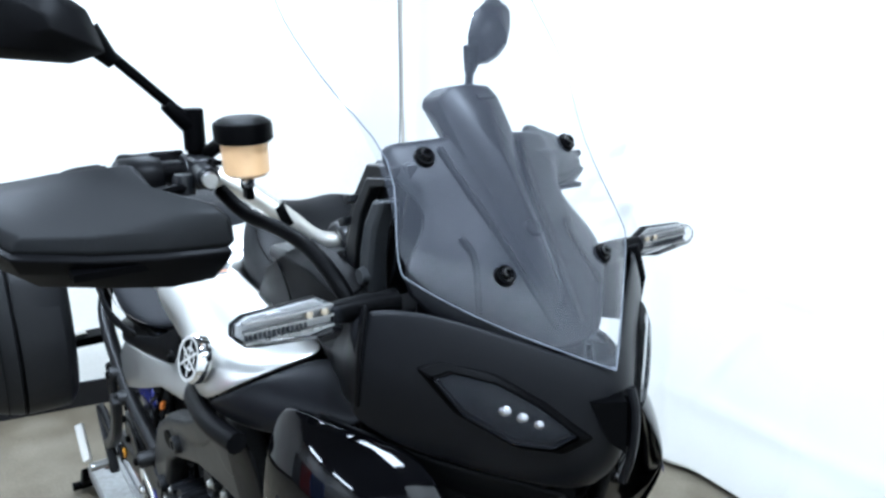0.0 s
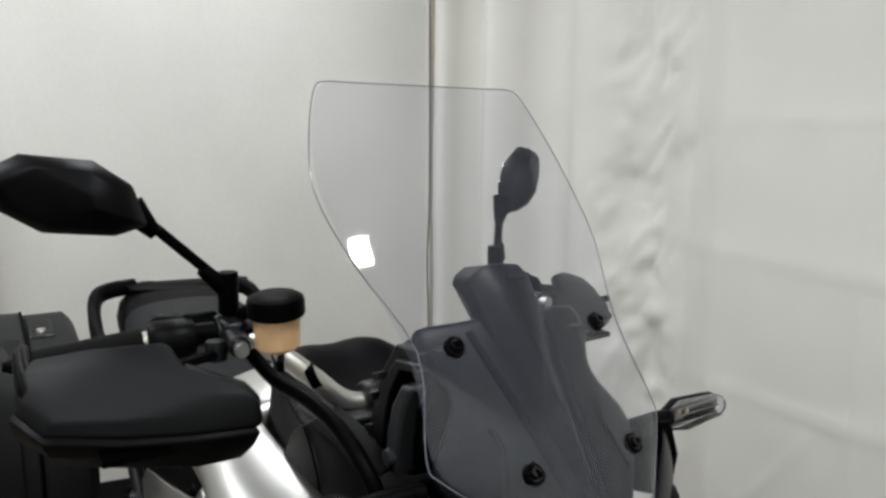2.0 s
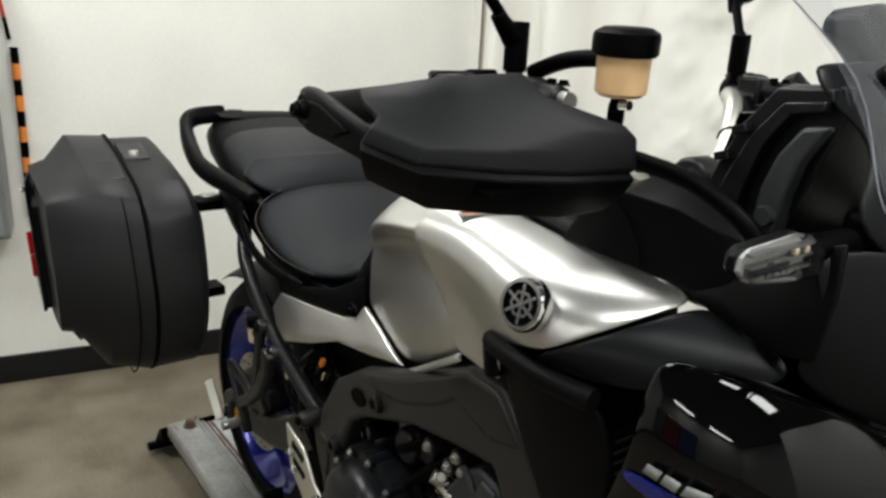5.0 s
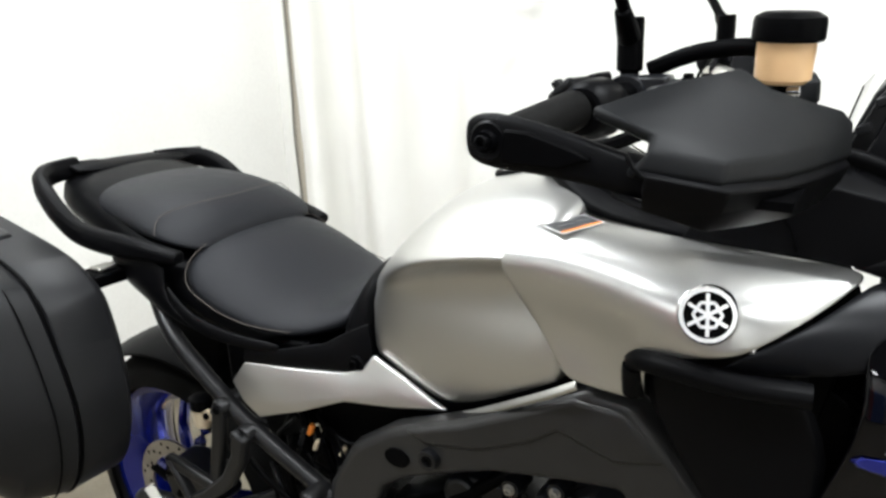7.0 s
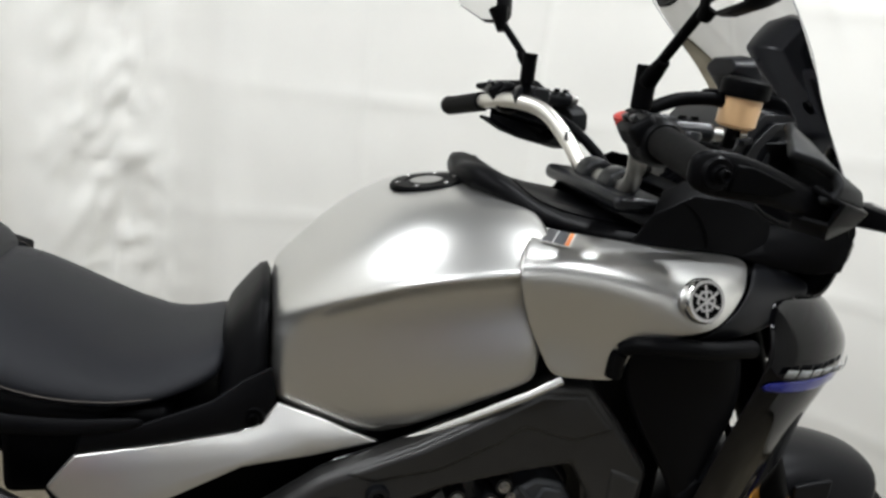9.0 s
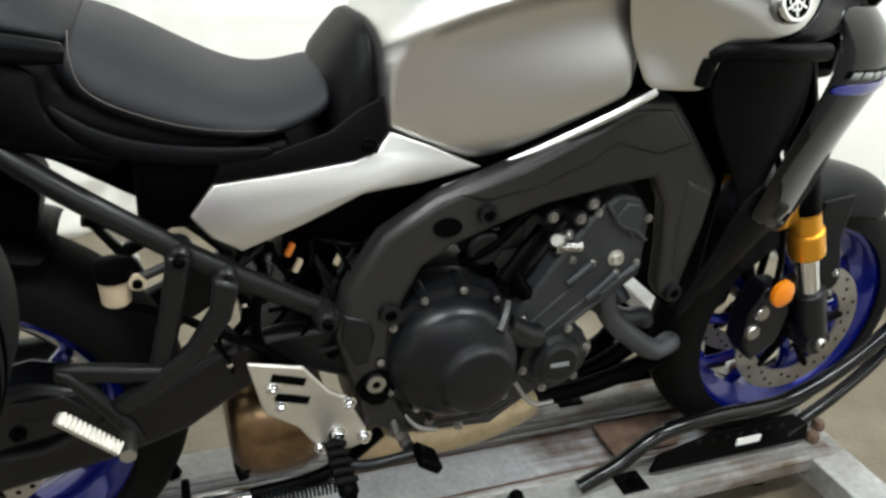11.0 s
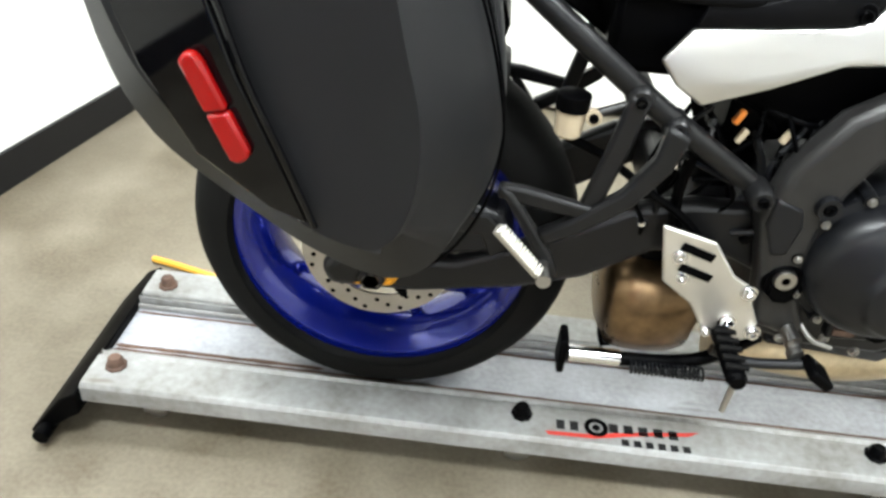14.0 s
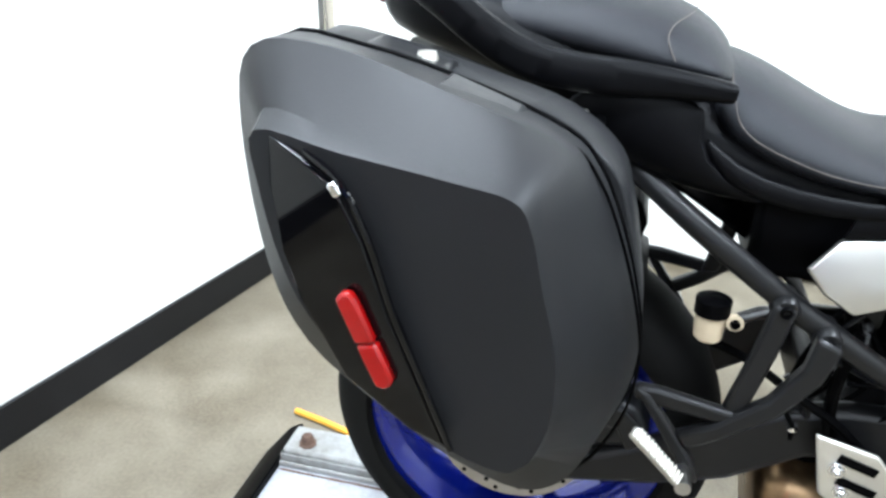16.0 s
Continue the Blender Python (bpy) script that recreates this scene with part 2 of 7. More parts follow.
def box(x0, x1, y0, y1, z0, z1):
    v = [(x, y, z) for x in (x0, x1) for y in (y0, y1) for z in (z0, z1)]
    return raw(v, [(0, 1, 3, 2), (4, 6, 7, 5), (0, 4, 5, 1), (2, 3, 7, 6), (0, 2, 6, 4), (1, 5, 7, 3)])


def prism(outline, y0, y1, inset=0.0):
    """An outline in x, z drawn through from y0 (the outer face, smaller by inset) to y1."""
    n = len(outline)
    cx, cz = sum(p[0] for p in outline) / n, sum(p[1] for p in outline) / n
    k = 1 - inset
    v = [(cx + (x - cx) * k, y0, cz + (z - cz) * k) for x, z in outline] + [(x, y1, z) for x, z in outline]
    return raw(v, [tuple(range(n)), tuple(range(2 * n - 1, n - 1, -1))] + [(i, (i + 1) % n, n + (i + 1) % n, n + i) for i in range(n)])


def sheet(rows):
    """A quad patch from equal rows of points."""
    n = len(rows[0])
    v = [p for r in rows for p in r]
    return raw(v, [(i * n + j, i * n + j + 1, (i + 1) * n + j + 1, (i + 1) * n + j) for i in range(len(rows) - 1) for j in range(n - 1)])


def loft(rings, caps=True):
    """Closed rings of equal count joined into a skin."""
    n = len(rings[0])
    v = [p for r in rings for p in r]
    f = [(i * n + j, i * n + (j + 1) % n, (i + 1) * n + (j + 1) % n, (i + 1) * n + j) for i in range(len(rings) - 1) for j in range(n)]
    if caps:
        f += [tuple(range(n - 1, -1, -1)), tuple(range((len(rings) - 1) * n, len(rings) * n))]
    return raw(v, f)


def body(stations):
    """A symmetric body: for each x the half outline (y, z) from the top centre to the bottom centre."""
    rings = []
    for x, half in stations:
        right = [(x, -y, z) for y, z in half]
        left = [(x, y, z) for y, z in reversed(half) if y > 1e-6]
        rings.append(right + left)
    return loft(rings)


def smooth_line(pts, n=6):
    """A rounded line through the points."""
    p = [Vector(q) for q in pts]
    if len(p) < 3:
        return p
    out = []
    for i in range(len(p) - 1):
        a, b, c, d = p[max(i - 1, 0)], p[i], p[i + 1], p[min(i + 2, len(p) - 1)]
        for k in range(n):
            t = k / n
            out.append(0.5 * ((2 * b) + (c - a) * t + (2 * a - 5 * b + 4 * c - d) * t * t + (3 * b - a - 3 * c + d) * t ** 3))
    return out + [p[-1]]


def tube(pts, r, segs=10, n=6, flat=1.0):
    """A round bar along a rounded line; r may be a number or one for each end."""
    line = smooth_line(pts, n)
    r0, r1 = (r, r) if isinstance(r, (int, float)) else r
    rings = []
    up = Vector((0, 0, 1))
    for i, p in enumerate(line):
        d = (line[min(i + 1, len(line) - 1)] - line[max(i - 1, 0)]).normalized()
        u = d.cross(up if abs(d.z) < 0.9 else Vector((1, 0, 0))).normalized()
        w = d.cross(u)
        rr = r0 + (r1 - r0) * i / (len(line) - 1)
        rings.append([p + u * math.cos(a) * rr + w * math.sin(a) * rr * flat for a in (2 * math.pi * k / segs for k in range(segs))])
    return loft(rings)


def lathe(profile, centre, axis="y", segs=48, closed=False):
    """A turned form: profile of (radius, along) about an axis through the centre."""
    rings = []
    for k in range(segs):
        a = 2 * math.pi * k / segs
        c, s = math.cos(a), math.sin(a)
        ring = []
        for r, h in profile:
            p = {"y": (r * c, h, r * s), "x": (h, r * c, r * s), "z": (r * c, r * s, h)}[axis]
            ring.append(Vector(p) + Vector(centre))
        rings.append(ring)
    n = len(profile)
    v = [p for r in rings for p in r]
    last = n if closed else n - 1
    f = [(i * n + j, i * n + (j + 1) % n, ((i + 1) % segs) * n + (j + 1) % n, ((i + 1) % segs) * n + j) for i in range(segs) for j in range(last)]
    bm = raw(v, f)
    bmesh.ops.remove_doubles(bm, verts=bm.verts[:], dist=1e-5)
    return bm


def rod(a, b, r, segs=14):
    return tube([a, b], r, segs)


def screw(name, centre, r, parent, axis=(0, -1, 0), material="steel", label=""):
    """A cap-head bolt with its hex socket and washer."""
    prof = [(0.0, 0.25 * r), (0.45 * r, 0.25 * r), (0.5 * r, 0.75 * r), (0.85 * r, 0.8 * r), (r, 0.6 * r), (r, 0.0), (1.35 * r, -0.02 * r), (1.35 * r, -0.3 * r), (0.0, -0.3 * r)]
    bm = lathe(prof, (0, 0, 0), "z", 12)
    q = Vector((0, 0, 1)).rotation_difference(Vector(axis))
    moved(bm, Matrix.Translation(centre) @ q.to_matrix().to_4x4())
    return part(name, bm, material, parent, label)
# ---- the room ----
WALL_X, WALL_SLOPE = -1.212, 0.185


def wall_x(y):
    return WALL_X + WALL_SLOPE * y


floor = part("floor", box(-3.2, 3.2, -5.6, 2.3, -0.12, 0.0), "concrete")
tagged(floor, "bare worn concrete floor with tan stains", "floor", kind="structure")
v = [(wall_x(-5.6), -5.6), (wall_x(2.3), 2.3), (wall_x(2.3) - 0.12, 2.3), (wall_x(-5.6) - 0.12, -5.6)]
wall = part("wall_west", loft([[(x, y, 0.0) for x, y in v], [(x, y, 2.9) for x, y in v]]), "wall")
tagged(wall, "cream painted plaster wall", "wall", kind="structure")
v = [(wall_x(-5.6) + 0.012, -5.6), (wall_x(2.3) + 0.012, 2.3), (wall_x(2.3) + 0.0, 2.3), (wall_x(-5.6) + 0.0, -5.6)]
bb = part("baseboard", loft([[(x, y, 0.0) for x, y in v], [(x, y, 0.105) for x, y in v]]), "rubber_base", bevel=0.003)
tagged(bb, "black vinyl baseboard along the wall foot", "baseboard", kind="structure")
# unseen walls; east and south toned down to set fill and reflections
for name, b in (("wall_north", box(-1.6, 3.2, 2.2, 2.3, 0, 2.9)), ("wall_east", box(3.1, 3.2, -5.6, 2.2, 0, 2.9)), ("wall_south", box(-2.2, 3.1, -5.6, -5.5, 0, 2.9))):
    tagged(part(name, b, "wall" if name == "wall_north" else "dim"), "plain unseen workshop wall", "wall", kind="structure")
# ceiling is out of view; its dark colour holds down bounced light
tagged(part("ceiling", box(-2.2, 3.2, -5.6, 2.3, 2.9, 3.0), "ceiling"), "plain unseen ceiling, coloured dark to limit bounce", "ceiling", kind="structure")


def ceiling_light(x, y, w, d, power):
    t = thing("ceiling_light", "white ceiling fitting with a lit diffuser", "ceiling light", (x, y, 2.9), "ceiling lights")
    part("housing", box(-w / 2 - 0.02, w / 2 + 0.02, -d / 2 - 0.02, d / 2 + 0.02, -0.05, 0.0), "white", t, bevel=0.006)
    part("diffuser", box(-w / 2, w / 2, -d / 2, d / 2, -0.062, -0.052), "lamp", t)
    ld = bpy.data.lights.new("ceiling_tube", "AREA")
    ld.shape, ld.size, ld.size_y, ld.energy, ld.color = "RECTANGLE", w, d, power, (0.90, 0.98, 1.0)
    lo = new("ceiling_tube", ld)
    lo.location = (x, y, 2.83)
    return t


ceiling_light(1.83, 0.09, 0.13, 0.09, LIGHT_POWER)
for lx, ly, k in ((-0.25, 0.25, 0.75), (-0.35, -1.25, 1.2), (1.7, -1.15, 0.95), (-0.4, -4.9, 1.0), (1.7, -4.9, 1.0)):
    ceiling_light(lx, ly, 1.2, 0.32, LIGHT_POWER * k)


def tool_chest(x, material, label):
    t = thing("tool_chest", label, "tool chest", (x, -5.2, 0))
    part("chest_body", box(-0.45, 0.45, -0.25, 0.25, 0.08, 1.75), material, t, bevel=0.01)
    for k in range(8):
        d = part("drawer", box(-0.42, 0.42, 0.25, 0.27, 0.14 + 0.19 * k, 0.31 + 0.19 * k), material, t, bevel=0.004)
        part("drawer_pull", box(-0.35, 0.35, 0.27, 0.29, 0.285 + 0.19 * k, 0.30 + 0.19 * k), "steel", d)
    for dx in (-0.4, 0.4):
        part("castor", lathe([(0, -0.02), (0.04, -0.02), (0.04, 0.02), (0, 0.02)], (dx, 0.1, 0.04), "y", 16), "dark", t)
    return t


tool_chest(-1.75, "cabinet", "tall grey steel tool chest on castors against the wall")
tool_chest(-0.8, "redpaint", "tall red steel tool chest on castors against the wall")
tool_chest(0.15, "bluebox", "tall blue steel tool chest on castors against the wall")


# the white sheet hung round two sides: a line on plan, with folds
def curtain():
    plan = smooth_line([(-0.86, 1.27, 0), (-0.5, 1.40, 0), (0.2, 1.50, 0), (0.9, 1.48, 0), (1.6, 1.38, 0), (2.15, 1.1, 0), (2.46, 0.6, 0), (2.52, -0.2, 0), (2.55, -1.4, 0)], 60)
    rows = []
    zs = [0.015, 0.04] + [0.08 + 0.024 * k for k in range(103)]
    s = 0.0
    stations = []
    for i, p in enumerate(plan):
        if i:
            s += (p - plan[i - 1]).length
        d = (plan[min(i + 1, len(plan) - 1)] - plan[max(i - 1, 0)]).normalized()
        stations.append((p, Vector((d.y, -d.x, 0)), s))
    for z in zs:
        row = []
        for p, nrm, s in stations:
            near = max(0.0, 1 - s / 1.15) ** 0.5 * min(1.0, s / 0.10)
            wave = math.sin(s * 17.0 + 1.2 * math.sin(s * 4.0) + 0.35 * math.sin(z * 1.3) + 0.2 * z)
            fold = 0.105 * near * (abs(wave) ** 0.8 * (1 if wave > 0 else -1)) + 0.022 * math.sin(s * 4.6 + z * 0.4) * min(1.0, s / 0.3)
            fold += 0.030 * math.exp(-((s - 1.33) / 0.07) ** 2) - 0.018 * math.exp(-((s - 1.17) / 0.05) ** 2)
            flat = min(1.0, max(0.0, (s - 1.1) / 0.3))
            crease = 0.0
            for zc in (0.30, 0.72, 1.14, 1.56, 1.98):
                d = z - zc - 0.012 * math.sin(s * 2.1 + zc * 5)
                crease += flat * 0.012 * math.exp(-abs(d) / 0.014) * (0.7 + 0.6 * noise.noise((s * 2, zc, 0.4)))
            for sc_ in (1.78, 2.36, 2.94):
                crease += 0.006 * math.exp(-abs(s - sc_ - 0.01 * math.sin(z * 4)) / 0.014)
            for k in range(6):
                d = (s - 1.55 - 0.33 * k) + (z - 0.5 - 0.37 * ((k * 7) % 4)) * (0.55 if k % 2 else -0.7)
                crease += flat * 0.0055 * math.exp(-abs(d) / 0.018) * max(0.0, 1 - abs(z - 0.5 - 0.37 * ((k * 7) % 4)) / 0.30)
            wob = 0.012 * noise.noise((s * 1.6, z * 1.1, 0.3)) + 0.0035 * noise.noise((s * 6 + z * 3, z * 5 - s * 2, 1.7))
            lump = math.exp(-((s - 1.00 - 0.03 * math.sin(z * 5)) / 0.16) ** 2)
            wob += 0.042 * lump * (0.9 * noise.noise((s * 7 + z * 2, z * 6 - s * 4, 7.7)) + 0.9 * abs(noise.noise((s * 15 - z * 6, z * 14, 2.2))))
            wob += 0.004 * abs(noise.noise((s * 9 - z * 5, z * 6, 4.2))) * (1 - flat)
            q = p + nrm * (fold + crease + wob)
            row.append((q.x, q.y, z + (0.02 * math.sin(s * 5) if z < 0.03 else 0)))
        rows.append(row)
    ob = part("backdrop_curtain", sheet(rows), "cloth", solid=0.004, smooth=180)
    return tagged(ob, "white cloth sheet hung as backdrop, creased and softly folded", "curtain")


curtain()
ret = [(wall_x(1.36) - 0.02, 1.300), (-0.897, 1.282), (-0.897, 1.33), (wall_x(1.36) - 0.02, 1.36)]
tagged(part("wall_return", loft([[(x, y, 0.0) for x, y in ret], [(x, y, 2.9) for x, y in ret]]), "wall"), "short cream painted return of the wall", "wall", kind="structure")
# hem: its tan is darkened to carry the shade of the fold edge
hem = loft([[(-0.872 + 0.046 * u + 0.003 * math.sin(z * 3), 1.262 - 0.012 * math.sin(math.pi * u) + 0.02 * d, z) for u, d in ((0, 0), (0.25, 0), (0.5, 0), (0.75, 0), (1, 0), (1, 1), (0, 1))] for z in (0.02, 0.5, 1.0, 1.5, 2.0, 2.5)])
tagged(part("curtain_hem", hem, "hem", bevel=0.003), "flat tan hem at the edge of the hanging sheet, darkened for fold shade", "curtain hem")
tagged(part("cord", tube([(-0.852, 1.240, 0.02), (-0.846, 1.243, 0.6), (-0.856, 1.240, 0.95), (-0.848, 1.244, 1.3), (-0.856, 1.240, 2.5)], 0.0042, 6), "cord"), "thin brown cord hanging beside the sheet", "cord")


# ---- the wheel dolly ----
def streak(x0, x1, y, w, z, seed, taper=0.01):
    """A thin uneven stain with ragged edges and rounded ends."""
    n = max(6, int((x1 - x0) / 0.012))
    vs, fs = [], []
    for i in range(n + 1):
        x = x0 + (x1 - x0) * i / n
        e = min(1.0, (x - x0) / taper, (x1 - x) / taper)
        e = math.sqrt(max(0.0, 1 - (1 - e) ** 2))
        a = w * e * (1 + 0.45 * noise.noise((x * 28, seed * 3.1, 0.2)) + 0.25 * noise.noise((x * 90, seed, 0.7)))
        b = w * e * (1 + 0.45 * noise.noise((x * 28, seed * 3.1, 9.2)) + 0.25 * noise.noise((x * 90, seed, 5.7)))
        vs += [(x, y - a, z), (x, y + b, z)]
    fs = [(2 * i, 2 * i + 2, 2 * i + 3, 2 * i + 1) for i in range(n)]
    return raw(vs, fs)


def dolly():
    t = thing("motorcycle_dolly", "galvanised steel motorcycle dolly with rust in its channel", "dolly", (0, 0, 0))
    x0, x1 = -0.50, 1.62
    for sgn, nm in ((-1, "near"), (1, "far")):
        prof = [(0.165, 0.082), (0.172, 0.086), (0.172, 0.118), (0.166, 0.126), (0.095, 0.126), (0.090, 0.121), (0.086, 0.085), (0.076, 0.085), (0.078, 0.126 - 0.004), (0.09, 0.114), (0.16, 0.114), (0.163, 0.082)]
        ring = lambda x: [(x, sgn * y, z) for y, z in prof]
        part("side_rail", loft([ring(x0), ring(x1)]), "siderail", t, "dented grey galvanised rail", bevel=0.002)
    part("channel", box(x0, x1, -0.10, 0.10, 0.084, 0.0995), "channel", t, "worn flat wheel channel", bevel=0.002)
    part("channel_rib", box(x0, x1, -0.070, -0.060, 0.0995, 0.109), "rail", t, "bright worn ridge", bevel=0.003)
    part("channel_rib", box(x0, x1, 0.066, 0.072, 0.0995, 0.112), "rail", t, bevel=0.003)
    for y, w, k in ((-0.051, 0.0035, 1), (-0.0775, 0.0035, 2), (0.058, 0.003, 3)):
        part("rust_line", streak(x0, x1, y, w, 0.1001, k), "rust", t, "uneven streak of rust along the channel")
    part("rusty_tail", streak(-0.50, -0.10, -0.040, 0.0045, 0.1003, 6), "rust", t, "rusted tail of the channel")
    for x in (-0.456, 0.265, 0.877):
        for y in (-0.118, 0.118):
            bm = lathe([(0, 0.022), (0.010, 0.022), (0.014, 0.016), (0.015, 0.006), (0.019, 0.004), (0.019, 0.0), (0, 0.0)], (x, y, 0.126), "z", 8)
            part("bolt", bm, "rust" if x < 0 else "dark", t, "rusted bolt head" if x < 0 else "black bolt head")
    for x in (-0.40, 0.27, 0.93, 1.5):
        for y in (-0.105, 0.105):
            c = part("castor", join(box(x - 0.022, x + 0.022, y - 0.016, y - 0.012, 0.015, 0.086), box(x - 0.022, x + 0.022, y + 0.012, y + 0.016, 0.015, 0.086), box(x - 0.025, x + 0.025, y - 0.02, y + 0.02, 0.080, 0.086)), "steel", t, bevel=0.002)
            part("roller", lathe([(0.0, -0.011), (0.021, -0.011), (0.023, -0.008), (0.023, 0.008), (0.021, 0.011), (0.0, 0.011)], (x, y, 0.023), "y", 20), "steel" if x < 1.4 else "dark", c)
    # tail ramp bar and axle
    part("ramp_lip", prism([(-0.50, 0.118), (-0.53, 0.10), (-0.60, 0.012), (-0.585, 0.004), (-0.515, 0.06), (-0.50, 0.07)], -0.19, 0.19), "dark", t, "black folded ramp lip", bevel=0.004)
    part("axle", rod((-0.565, -0.215, 0.028), (-0.565, 0.215, 0.028), 0.014), "dark", t)
    # cross member at the front
    part("cross_beam", box(1.56, 1.66, -0.62, 0.62, 0.055, 0.118), "rail", t, "grey steel cross beam", bevel=0.005)
    for x, y in ((1.59, -0.13), (1.635, -0.10), (1.59, 0.13)):
        part("bolt", lathe([(0, 0.02), (0.012, 0.02), (0.014, 0.014), (0.014, 0), (0, 0)], (x, y, 0.128), "z", 6), "rust", t)
    return t


def rail_sign(t):
    """A firm's mark, as plain shapes: letter-sized bars, a wheel ring and a red swoosh."""
    def bars(x0, x1, y, h, n, label):
        w = (x1 - x0) / n
        for k in range(n):
            part("mark_bar", moved(box(0, w * 0.62, 0, h * 0.86, 0, 0.0006), pose(x0 + w * k, y, 0.1262)), "engine", t, label)
    bars(0.325, 0.372, -0.142, 0.024, 2, "dark printed bar")
    bars(0.416, 0.545, -0.137, 0.023, 5, "dark printed bar")
    bars(0.435, 0.560, -0.163, 0.016, 6, "dark printed bar")
    part("mark_ring", lathe([(0.012, 0.0), (0.012, 0.001), (0.021, 0.001), (0.021, 0.0)], (0.394, -0.130, 0.1262), "z", 24), "dark", t, "round wheel mark")
    part("mark_core", lathe([(0.0, 0.0008), (0.007, 0.0008), (0.007, 0.0)], (0.394, -0.130, 0.1262), "z", 16), "dark", t)
    part("swoosh", raw([(0.305, -0.150, 0.1268), (0.38, -0.147, 0.1268), (0.46, -0.131, 0.1268), (0.575, -0.114, 0.1268), (0.555, -0.126, 0.1268), (0.47, -0.138, 0.1268), (0.39, -0.155, 0.1268), (0.31, -0.158, 0.1268)], [(0, 1, 6, 7), (1, 2, 5, 6), (2, 3, 4, 5)]), "redpaint", t, "red printed swoosh")


the_dolly = dolly()
rail_sign(the_dolly)


def wheel_chock():
    t = thing("wheel_chock", "black tubular steel front wheel chock bolted to the dolly", "wheel chock", (0, 0, 0))
    for s in (-1, 1):
        y = 0.135 * s
        part("tube", tube([(1.0, y, 0.146), (1.08, y, 0.185), (1.165, y, 0.245), (1.30, y, 0.262), (1.46, y, 0.268), (1.60, y, 0.335), (1.73, y * 0.9, 0.43), (1.775, y * 0.6, 0.455), (1.785, 0, 0.46)], 0.0155, 12), "enamel", t, "bent glossy black tube")
        part("lower_tube", tube([(1.50, y * 0.95, 0.17), (1.62, y * 0.9, 0.24), (1.74, y * 0.8, 0.34), (1.775, y * 0.5, 0.42)], 0.013, 10), "enamel", t)
        part("side_plate", prism([(1.16, 0.145), (1.17, 0.185), (1.30, 0.220), (1.50, 0.224), (1.55, 0.19), (1.56, 0.146)], y - 0.004, y + 0.004), "dark", t, "black plate with adjustment holes", bevel=0.002)
        for k in range(7):
            part("hole_rim", lathe([(0.003, -0.001), (0.0052, -0.001), (0.0052, 0.001), (0.003, 0.001)], (1.26 + 0.035 * k, y - 0.0055, 0.206), "y", 12), "engine", t)
        part("foot", box(1.09, 1.15, y - 0.026, y + 0.026, 0.1265, 0.132), "dark", t, bevel=0.003)
        part("foot_bolt", lathe([(0, 0.012), (0.009, 0.012), (0.011, 0.008), (0.011, 0), (0, 0)], (1.12, y, 0.135), "z", 6), "dark", t)
    part("cradle", prism([(1.14, 0.1125), (1.30, 0.1125), (1.30, 0.118), (1.145, 0.118)], -0.048, 0.048), "rust", t, "rusty wheel cradle plate", bevel=0.002)
    part("maker_plate", box(1.36, 1.42, -0.1425, -0.1395, 0.175, 0.192), "white", t, "small white and red sticker")
    return t


wheel_chock()
# ---- the motorcycle ----
bike = thing("motorcycle", "silver and black touring motorcycle with blue wheels on a dolly", "motorcycle", (0, 0, 0))


def both(name, bm, material, parent, label="", **kw):
    """A part and its twin across the middle of the machine."""
    other = mirrored(bm)
    a = part(name, bm, material, parent, label, **kw)
    b = part(name, other, material, parent, label, **kw)
    return a, b


